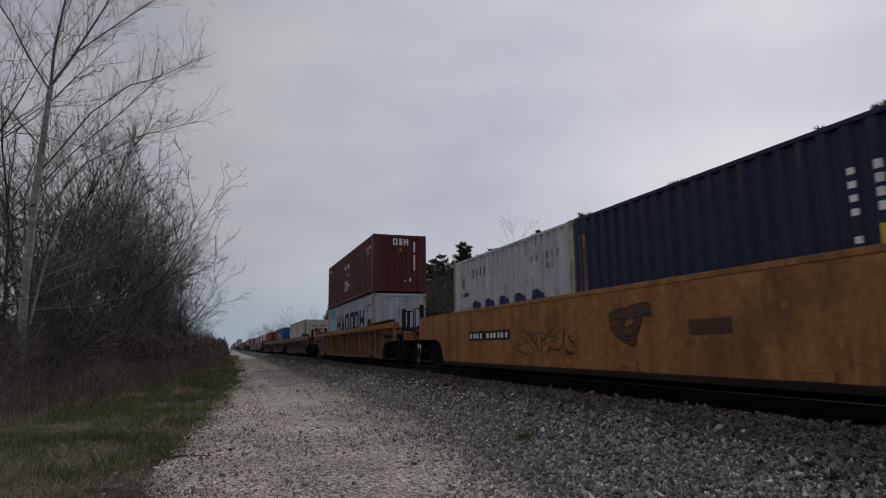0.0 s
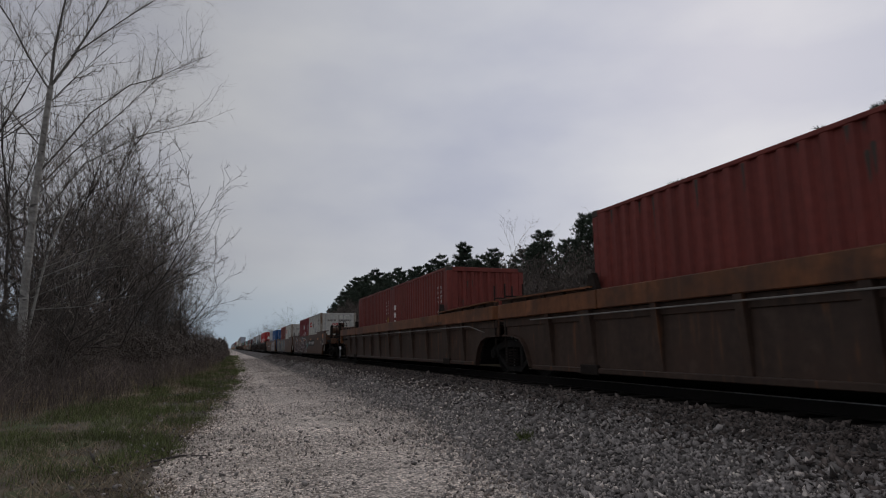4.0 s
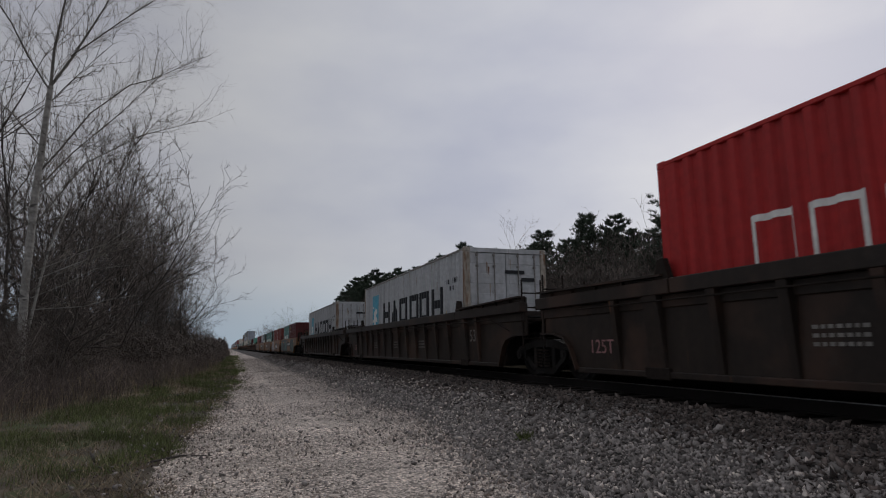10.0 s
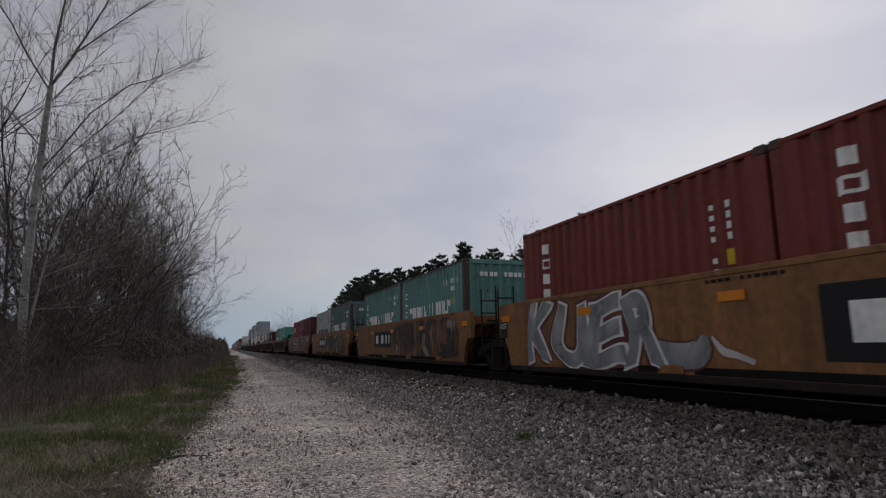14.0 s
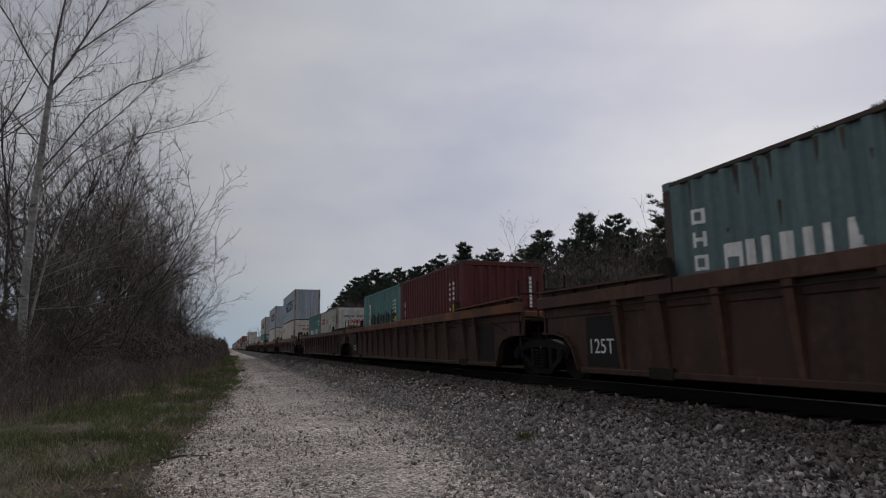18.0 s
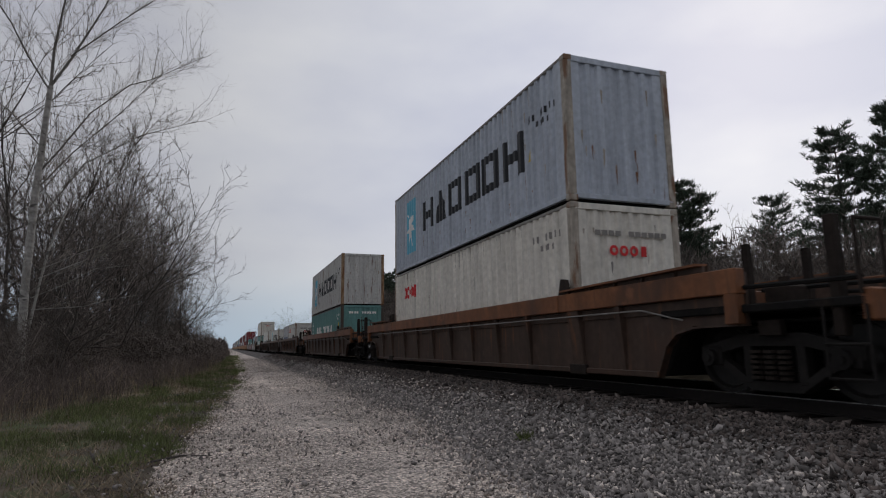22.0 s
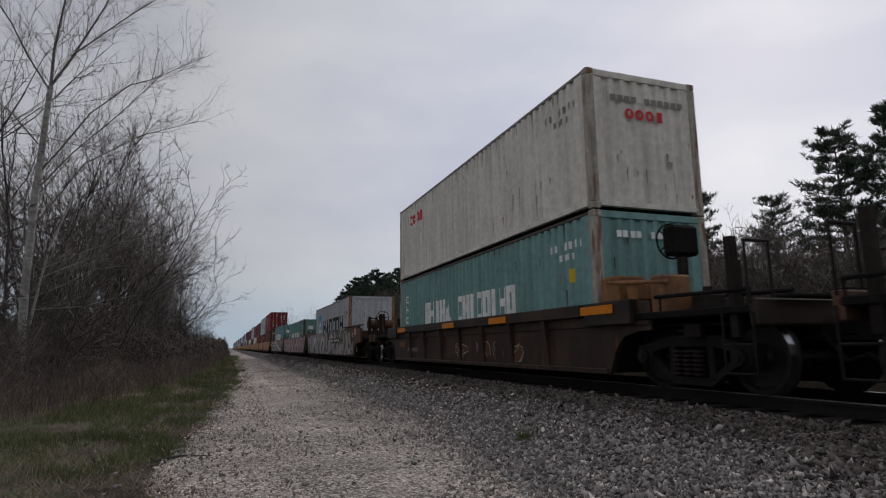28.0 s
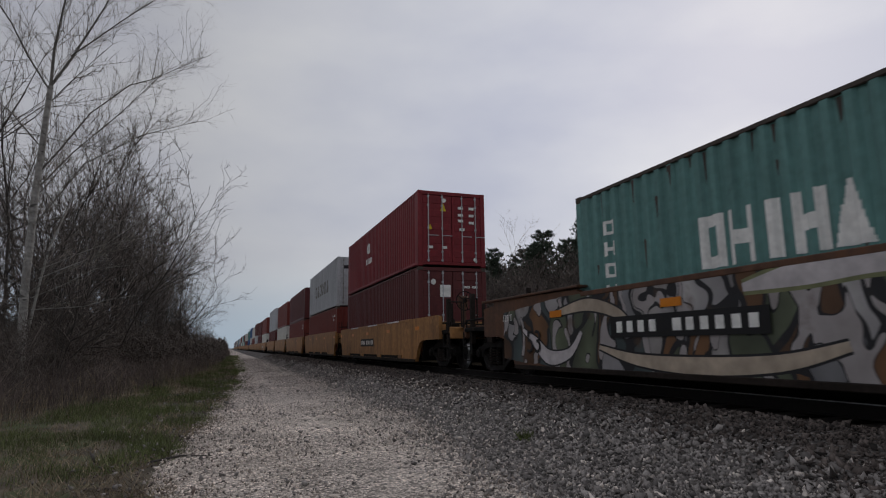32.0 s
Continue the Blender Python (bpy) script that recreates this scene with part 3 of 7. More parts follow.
def end_gear(car, s, hb, tip, body, extras):
    """The platform, coupler, steps and posts past the well, at the end that s (-1 or 1) names."""
    y = lambda d: s * d
    lo, hi = sorted((y(hb + 0.12), y(tip - 0.55)))
    bar = lambda a, z: sorted((y(a), y(z)))
    part("end_platform", Build().box(-1.05, 1.05, lo, hi, 0.98, 1.06, 0.01).box(-1.34, -1.05, lo, hi, 0.99, 1.09, 0.015).box(1.05, 1.34, lo, hi, 0.99, 1.09, 0.015), "black", car)
    part("centre_sill", Build().box(-0.30, 0.30, min(y(hb - 0.2), y(tip - 0.5)), max(y(hb - 0.2), y(tip - 0.5)), 0.66, 0.97, 0.015), "black", car)
    part("end_beam", Build().box(-1.34, 1.34, min(y(tip - 0.62), y(tip - 0.50)), max(y(tip - 0.62), y(tip - 0.50)), 0.84, 1.16, 0.02), body, car)
    gap = tip - 0.6 - (hb + 1.6)
    for xx in (-1.30, -0.62, 0.62, 1.30):
        part("walkway_rail", Build().tube((xx, y(hb + 1.2), 1.30), (xx, y(tip - 0.6), 1.27), 0.028, n=6).tube((xx, y(hb + 1.3), 1.05), (xx, y(hb + 1.3), 1.30), 0.02, n=6).tube((xx, y(tip - 0.62), 1.05), (xx, y(tip - 0.62), 1.27), 0.02, n=6), "black", car)
    part("crossover_step", Build().box(-1.05, 1.05, *bar(tip - 0.50, tip - 0.28), 1.16, 1.20, 0.008), "black", car)
    part("air_valve", Build().box(-0.95, -0.62, *bar(hb + 1.5, hb + 1.85), 1.06, 1.32, 0.03).tube((-0.78, y(hb + 1.67), 1.3), (-0.78, y(hb + 1.67), 1.42), 0.07, n=10), "grime", car)
    part("train_line", Build().tube((-1.02, y(hb + 0.4), 0.92), (-1.02, y(tip - 0.7), 0.88), 0.025, n=6).tube((-1.02, y(tip - 0.7), 0.88), (-0.4, y(tip - 0.55), 0.82), 0.025, n=6), "black", car)
    part("brake_lever", Build().tube((-0.7, y(hb + 0.6), 0.86), (-1.15, y(hb + 1.7), 0.8), 0.03, n=6).box(-1.2, -1.1, *bar(hb + 1.6, hb + 1.9), 0.72, 0.9, 0.01), "grime", car)
    c = Build().box(-0.09, 0.09, min(y(tip - 0.5), y(tip - 0.14)), max(y(tip - 0.5), y(tip - 0.14)), 0.72, 0.90, 0.02)
    c.prism([(y(tip - 0.2), 0.66), (y(tip + 0.06), 0.66), (y(tip + 0.06), 0.96), (y(tip - 0.2), 0.96)][::s], -0.16, 0.10)
    part("coupler", c, "black", car, "black knuckle coupler")
    part("brake_hose", Build().tube((-0.35, y(tip - 0.5), 0.75), (-0.30, y(tip - 0.25), 0.42), 0.03).tube((-0.30, y(tip - 0.25), 0.42), (-0.2, y(tip - 0.02), 0.5), 0.03), "black", car)
    for sx in (-1, 1):
        b = Build()
        x = sx * 1.36
        for z in (0.28, 0.62):
            b.tube((x, y(tip - 1.0), z), (x, y(tip - 0.55), z), 0.016, n=6)
        for yy in (tip - 1.0, tip - 0.55):
            b.tube((x, y(yy), 0.28), (x, y(yy), 1.0), 0.016, n=6)
        part("step", b, "cast", car)
        b = Build()
        b.tube((x, y(tip - 0.58), 1.1), (x, y(tip - 0.58), 1.85), 0.02, n=6).tube((x, y(tip - 0.58), 1.85), (x * 0.72, y(tip - 0.58), 1.85), 0.02, n=6).tube((x * 0.72, y(tip - 0.58), 1.85), (x * 0.72, y(tip - 0.58), 1.1), 0.02, n=6)
        part("grab_rail", b, "grime", car)
    if "posts" in extras:
        for xx in (-1.24, 1.24):
            part("post", Build().box(xx - 0.06, xx + 0.06, *bar(tip - 0.95, tip - 0.83), 0.7, 1.95, 0.012), "grime", car)
        for xx in (-0.55, 0.55):
            part("post", Build().box(xx - 0.05, xx + 0.05, min(y(hb + 0.9), y(hb + 1.0)), max(y(hb + 0.9), y(hb + 1.0)), 1.06, 1.95, 0.012), "grime", car)
    if "brake" in extras:
        part("brake_stand", Build().box(-0.52, -0.40, min(y(hb + 1.72), y(hb + 1.81)), max(y(hb + 1.72), y(hb + 1.81)), 1.05, 1.95, 0.01).box(-0.60, -0.32, min(y(hb + 1.62), y(hb + 1.81)), max(y(hb + 1.62), y(hb + 1.81)), 1.75, 2.12, 0.03), "c_brown", car)
        part("brake_wheel", shared("brake_wheel", brake_wheel_mesh), "black", car, "black spoked hand brake wheel", (-0.46, y(hb + 1.88), 1.96))
    if "high_brake" in extras:
        part("brake_stand", Build().box(-0.52, -0.40, *bar(hb + 0.82, hb + 0.94), 1.05, 2.1, 0.01).box(-0.72, -0.2, *bar(hb + 0.74, hb + 1.0), 1.98, 2.46, 0.05), "black", car, "black hand brake housing on a post")
        part("brake_wheel", shared("brake_wheel", brake_wheel_mesh), "black", car, "black spoked hand brake wheel", (-0.46, y(hb + 0.66), 2.25))
        part("deck_bracket", Build().box(-1.30, -0.75, *bar(hb - 0.1, hb + 0.35), 1.30, 1.72, 0.03).box(-1.25, -0.3, *bar(hb + 0.5, hb + 0.75), 1.30, 1.55, 0.02).box(-1.3, -0.8, *bar(hb + 1.1, hb + 1.4), 1.06, 1.62, 0.03).tube((-1.28, y(hb + 0.1), 1.62), (-1.28, y(hb + 1.5), 1.5), 0.035), "c_ochre", car, "rusty ochre brackets on the end deck")
    if "tank" in extras:
        part("air_reservoir", Build().tube((-0.95, y(hb + 1.0), 1.68), (0.2, y(hb + 1.0), 1.68), 0.21, n=16).tube((-0.97, y(hb + 1.0), 1.68), (-0.95, y(hb + 1.0), 1.68), 0.15, 0.21, n=16), body, car, "brown cylindrical air reservoir")
        part("reservoir_stand", Build().box(-0.7, -0.6, min(y(hb + 0.85), y(hb + 1.15)), max(y(hb + 0.85), y(hb + 1.15)), 1.06, 1.5, 0.01).box(-0.1, 0.0, min(y(hb + 0.85), y(hb + 1.15)), max(y(hb + 0.85), y(hb + 1.15)), 1.06, 1.5, 0.01), "grime", car)
    truck(car, y(tip - 1.9))


def joint_gear(car, s, hb, half, body, own_truck):
    """The articulated end: a narrow sill and a low deck that meet the next platform over one shared truck."""
    y = lambda d: s * d
    part("centre_sill", Build().box(-0.34, 0.34, min(y(hb - 0.2), y(half - 0.02)), max(y(hb - 0.2), y(half - 0.02)), 0.70, 1.0, 0.015), "black", car)
    part("end_platform", Build().box(-1.1, 1.1, min(y(hb + 0.12), y(half - 0.28)), max(y(hb + 0.12), y(half - 0.28)), 1.12, 1.19, 0.01), "grime", car)
    for sx in (-1, 1):
        b = Build()
        for z in (0.78, 1.1, 1.42, 1.72):
            b.tube((sx * 1.30, y(half - 0.42), z), (sx * 0.85, y(half - 0.42), z), 0.016, n=6)
        b.tube((sx * 1.30, y(half - 0.42), 0.6), (sx * 1.30, y(half - 0.42), 2.0), 0.02, n=6).tube((sx * 0.85, y(half - 0.42), 0.6), (sx * 0.85, y(half - 0.42), 2.0), 0.02, n=6)
        part("ladder", b, "grime", car)
    part("air_pipe", Build().tube((-0.75, y(hb), 1.3), (-0.75, y(half - 0.05), 1.18), 0.025, n=6).tube((-0.75, y(half - 0.05), 1.18), (-0.75, y(half - 0.02), 0.8), 0.025, n=6), "black", car)
    if own_truck:
        truck(car, y(half))


def wedge(s, low_half, top_half, z1):
    """A side post that stands out fully under the chord and tapers in to the sheet at its foot."""
    z0 = ZB + 0.085
    b = Build()
    for z, h, x in ((z0, low_half, 1.312), (z1, top_half, OUT - 0.012)):
        b.v += [(s * 1.279, -h, z), (s * x, -h * 0.9, z), (s * x, h * 0.9, z), (s * 1.279, h, z)]
    b.f = [(0, 1, 5, 4), (1, 2, 6, 5), (2, 3, 7, 6), (0, 4, 7, 3), (4, 5, 6, 7), (3, 2, 1, 0)]
    return b


def well_car(size, style, near, far, body, label, extras=("posts",), rib_step=1.5, low=False, sheet_paint=None, tail=None, front=None):
    """One platform of a well car. size 53 or 40; style 'rib' or 'flat'; near and far: 'end' or 'joint'."""
    car = thing("well_car", label, "railway car", "well cars of the train")
    hb = 8.3 if size == 53 else 6.4
    half, tip = (9.85, 11.85) if size == 53 else (7.78, 9.85)
    ht = hb + 0.72 if size == 53 else hb + 0.55
    zt = 1.30 if low else ZT
    zf = zt + 0.11 if size == 53 else zt
    yf = 5.9
    x_in, x_out = (1.24, 1.28) if style == "rib" else (1.32, OUT)
    chord = 0.30 if sheet_paint == "p_orange" else 0.20
    end_y = {"end": lambda: tail or (9.85 if size == 53 else 8.65), "joint": lambda: 9.55 if size == 53 and style == "rib" else ht}
    tn, tf = front or end_y[near](), end_y[far]()
    def end_line(e, t_):
        """The outline of one end from its foot to the top: an arch that clears the wheels, then the raised guide and the lower tip."""
        kind = near if e < 0 else far
        arch = [(hb + 0.10, 0.36), (hb + 0.22, 0.60), (hb + 0.42, 0.76), (hb + 0.75, 0.83)]
        top = [(t_, 0.84), (t_, zt - 0.04)]
        if kind == "joint":
            arch = [(hb + 0.10, 0.36), (hb + 0.22, 0.60), (hb + 0.42, 0.76), (hb + 0.75, 0.83)] if size == 53 and style == "rib" else [(hb + 0.08, 0.36), (hb + 0.5, 0.84)] if size == 53 else [(hb + 0.14, 0.55), (hb + 0.30, 0.80)]
            if front and e < 0:
                arch, top = [], [(t_, ZB + 0.12), (t_, zt - 0.04)]
        if size == 53:
            g = t_ - 0.55 if kind == "end" else t_ - 0.02
            top += [(g, zt), (g, zf), (yf, zf - 0.05), (yf - 0.1, zt)]
        else:
            top += [(t_ - 0.25, zt)]
        return [(e * p, q) for p, q in [(hb, ZB)] + arch + top]
    prof = end_line(1, tf) + end_line(-1, tn)[::-1]
    for s in (-1, 1):
        xa, xb = sorted((s * x_in, s * x_out))
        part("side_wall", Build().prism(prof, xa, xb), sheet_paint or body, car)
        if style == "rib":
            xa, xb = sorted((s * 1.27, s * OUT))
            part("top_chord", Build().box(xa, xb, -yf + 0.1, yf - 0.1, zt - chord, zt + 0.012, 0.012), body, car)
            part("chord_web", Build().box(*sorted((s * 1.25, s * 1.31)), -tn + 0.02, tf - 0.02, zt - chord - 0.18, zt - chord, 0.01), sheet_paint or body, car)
            if size == 53:
                for e, t_ in ((-1, tn), (1, tf)):
                    a, z = sorted((e * (yf - 0.07), e * t_))
                    part("end_chord", Build().box(xa, xb, a, z, zt - chord, zt + 0.010, 0.012), body, car)
                    a, z = e * (yf + 0.03), e * (t_ - (0.58 if (near if e < 0 else far) == "end" else 0.06))
                    gp = Build().prism([(a, zt + 0.01), (z, zt + 0.01), (z, zf), (a, zf - 0.06)][::e], *sorted((s * 1.29, s * 1.345)))
                    for q in range(5):
                        yy = a + (z - a) * (q + 0.3) / 5
                        gp.prism([(yy - 0.012, zt), (yy + 0.012, zt), (yy + 0.012, zf - 0.03), (yy - 0.012, zf - 0.03)], *sorted((s * 1.345, s * 1.40)))
                    part("guide_plate", gp, sheet_paint or body, car)
                    part("guide_lip", Build().prism([(a, zf - 0.06), (z, zf - 0.01), (z, zf + 0.022), (a, zf - 0.03)][::e], *sorted((s * 1.26, s * (OUT + 0.03)))), body, car)
                    part("guide_block", Build().prism([(a - e * 0.12, zt), (a + e * 0.18, zt), (a + e * 0.10, zt + 0.28), (a - e * 0.02, zt + 0.30)][::e], *sorted((s * 1.30, s * 1.40))), "grime", car)
                    if (near if e < 0 else far) == "end":
                        part("end_stanchion", Build().box(*sorted((s * 1.281, s * (OUT - 0.004))), *sorted((e * (t_ - 0.22), e * (t_ - 0.02))), 0.86, zt - 0.2, 0.012), body, car)
            else:
                for e, t_ in ((-1, tn), (1, tf)):
                    a, z = sorted((e * (yf + 0.03), e * (t_ - 0.3)))
                    part("raised_chord", Build().box(xa, xb, a, z, zt - 0.36, zt + 0.012, 0.012), body, car)
        else:
            if size == 53:
                for e, t_ in ((-1, tn), (1, tf)):
                    a, z = sorted((e * (yf - 0.1), e * t_))
                    xc, xd = sorted((s * 1.24, s * (OUT + 0.05)))
                    part("raised_chord", Build().box(xc, xd, a, z, zf - 0.015, zf + 0.03, 0.008), body, car)
            xc, xd = sorted((s * 1.26, s * (OUT + 0.012)))
            part("top_chord", Build().box(xc, xd, -yf + 0.12, yf - 0.12, zt - 0.07, zt + 0.012, 0.01), body, car)
        xa, xb = sorted((s * 1.20, s * (1.325 if style == "rib" else OUT + 0.03)))
        if style == "flat40":
            part("bottom_chord", Build().box(xa, xb, -hb + 0.02, hb - 0.02, ZB - 0.03, ZB + 0.07, 0.012), "grime", car)
            for yy in (-4.6, -1.6, 1.6, 4.6):
                part("jacking_pad", Build().box(xa, xb + 0 if s < 0 else xb, yy - 0.22, yy + 0.22, ZB + 0.07, ZB + 0.19, 0.01), body, car)
            for yy in (-3.1, 0, 3.1) if body != "c_yellow" else ():
                part("slot", Build().box(min(s * 1.425, s * 1.415), max(s * 1.425, s * 1.415), yy - 1.2, yy + 1.2, ZB + 0.075, ZB + 0.17), "black", car)
        else:
            part("bottom_chord", Build().box(xa, xb, -hb + 0.02, hb - 0.02, ZB - 0.004, ZB + 0.085, 0.012), sheet_paint or ("grime" if style == "flat" else body), car)
        if style == "rib":
            me = shared(("rib", s, low), lambda: wedge(s, 0.045, 0.075, zt - 0.2).mesh("rib"))
            n = int((hb - 0.5) / rib_step)
            for i in range(-n, n + 1):
                if size == 40 or abs(abs(i * rib_step) - 6.25) > 0.3:
                    part("rib", me, body if body in ("c_yellow", "c_red") and i % 3 else sheet_paint or body, car, at=(0, i * rib_step, 0))
            if size == 53:
                for e in (-1, 1):
                    rim = [(hb + 0.02, 0.20), (hb + 0.10, 0.36), (hb + 0.22, 0.60), (hb + 0.42, 0.76), (hb + 0.75, 0.83), (tn - 0.03 if e < 0 else tf - 0.03, 0.84)]
                    b = Build()
                    for (ya, za), (yb, zb) in zip(rim, rim[1:]):
                        b.prism([(e * ya, za), (e * yb, zb), (e * (yb - 0.01), zb + 0.035), (e * (ya - 0.03), za + 0.02)][::e], *sorted((s * 1.281, s * 1.36)))
                    part("arch_rim", b, sheet_paint or body, car)
            if size == 53:
                for e in (-1, 1):
                    me = shared(("wide_rib", s, low), lambda: wedge(s, 0.17, 0.17, zt - 0.2).mesh("wide_rib"))
                    part("stacking_post", me, sheet_paint or body, car, at=(0, e * 6.25, 0))
                    part("post_foot", shared(("post_foot", s), lambda: Build().box(*sorted((s * 1.28, s * 1.345)), -0.25, 0.25, ZB - 0.03, ZB + 0.14, 0.012).mesh("post_foot")), "grime", car, at=(0, e * 6.25, 0))
        me = shared(("reflector", s), lambda: Build().box(*sorted((s * (OUT + 0.014), s * (OUT + 0.02))), -0.2, 0.2, -0.06, 0.06).mesh("reflector"))
        zs = zt - 0.2 if style == "rib" else zt - 0.32
        for yy in (-6.6, -3.0, 0.5, 3.6, 6.6) if style != "rib" and body != "c_yellow" else ():
            part("reflector", me, "orange", car, "orange reflective strip", (0, yy, zs))
    for e in (-1, 1):
        part("bulkhead", Build().box(-1.235, 1.235, min(e * hb, e * (hb + 0.10)), max(e * hb, e * (hb + 0.10)), ZB + 0.1, 1.42, 0.015), body, car)
        # added black plate: stands for shade where the arch would show the far wall
        part("end_apron", Build().prism([(e * hb, 0.2), (e * (hb + 0.08), 0.2), (e * (hb + 0.42), 0.86), (e * (hb + 0.30), 0.86)][::e], -1.235, 1.235), "black", car)
    if style == "rib" and size == 53:
        part("brake_pipe", Build().tube((-1.405, -hb + 0.2, zt - chord - 0.10), (-1.405, hb - 0.2, zt - chord - 0.08), 0.012, n=6).tube((-1.405, -hb + 0.2, zt - chord - 0.10), (-1.30, -hb - 0.5, 0.95), 0.012, n=6), "dull" if sheet_paint == "p_orange" else "grime", car)
    part("well_floor", Build().box(-1.2, 1.2, -hb, hb, 0.19, 0.24), "black", car)
    for yy in ((-6.05, -3.0, 0, 3.0, 6.05)):
        part("floor_beam", shared("floor_beam", lambda: Build().box(-1.25, 1.25, -0.15, 0.15, 0.20, 0.30, 0.01).mesh("floor_beam")), "grime", car, at=(0, yy, 0))
    if near == "end":
        end_gear(car, -1, hb, tip, body, extras)
    else:
        joint_gear(car, -1, hb, half, body, True)
    if far == "end":
        end_gear(car, 1, hb, tip, body, ("posts",))
    else:
        joint_gear(car, 1, hb, half, body, False)
    return car


# ---- containers: local origin in the middle of the base ----
PITCH_C, DEEP = 0.262, 0.046


def profile(u, length):
    """How far the corrugated sheet lies inside the outer plane at u metres from its end."""
    if u < 0.16 or u > 0.16 + PITCH_C * int((length - 0.32) / PITCH_C + 0.1):
        return 0.0
    w = (u - 0.16) % PITCH_C / PITCH_C
    return DEEP * (0.0 if w < 0.34 else (w - 0.34) / 0.15 if w < 0.49 else 1.0 if w < 0.85 else (1.0 - w) / 0.15)


def sheet(length, z0, z1):
    """A corrugated wall in the plane x = 0 (outer side towards -x), y from -length/2 to length/2."""
    us, u = [0.0, 0.16], 0.16
    while u < length - 0.16 - PITCH_C * 0.9:
        us += [u + PITCH_C * w for w in (0.34, 0.49, 0.85, 1.0)]
        u += PITCH_C
    us.append(length)
    b = Build()
    for u in us:
        d = profile(min(u, length - 1e-6), length) if u > 0.17 else 0.0
        b.v += [(d, length / 2 - u, z0), (d, length / 2 - u, z1)]
    b.f = [(2 * i, 2 * i + 2, 2 * i + 3, 2 * i + 1) for i in range(len(us) - 1)]
    return b.mesh("corrugated_sheet")


def casting_mesh():
    b = Build().box(-0.089, 0.089, -0.081, 0.081, -0.059, 0.059, 0.012)
    b.box(-0.092, -0.086, -0.035, 0.035, -0.025, 0.025)
    return b.mesh("corner_casting")


def frame_mesh(L, H, low=0.055):
    b = Build()
    for sx in (-1, 1):
        x0, x1 = sorted((sx * 1.219, sx * 1.14))
        b.box(x0, x1, -L / 2 + 0.09, L / 2 - 0.09, low, 0.155, 0.008)
    for sy in (-1, 1):
        y0, y1 = sorted((sy * (L / 2 - 0.002), sy * (L / 2 - 0.10)))
        b.box(-1.13, 1.13, y0, y1, H - 0.13, H - 0.005, 0.008)
        b.box(-1.13, 1.13, y0, y1, 0.05, 0.15, 0.008)
    return b.mesh("frame")


def roof_mesh(L, H):
    b = Build()
    n = int(L / 0.42)
    for i in range(n + 1):
        y = -L / 2 + 0.1 + (L - 0.2) * i / n
        z = H - 0.03 + (0.02 if i % 2 else 0.0)
        b.v += [(-1.15, y, z), (1.15, y, z)]
    b.f = [(2 * i, 2 * i + 1, 2 * i + 3, 2 * i + 2) for i in range(n)]
    return b.mesh("roof")


def door_mesh(H, s):
    x0, x1 = sorted((s * 0.01, s * 1.13))
    return Build().box(x0, x1, 0.0, 0.05, 0.16, H - 0.14, 0.01).mesh("door")


def door_panel_mesh(H, s):
    x0, x1 = sorted((s * 0.01, s * 1.13))
    return Build().box(x0 + 0.08, x1 - 0.08, -0.012, 0.01, 0.0, (H - 0.75) / 8, 0.008).mesh("door_panel")


def rod_mesh(H):
    b = Build().tube((0, -0.045, 0.14), (0, -0.045, H - 0.12), 0.017, n=8)
    for z in (0.2, 0.5, 1.3, H - 0.5, H - 0.2):
        b.box(-0.035, 0.035, -0.05, 0.0, z - 0.03, z + 0.03, 0.006)
    b.tube((0, -0.05, 1.05), (0.36, -0.05, 1.05), 0.014, n=6)
    return b.mesh("lock_rod")


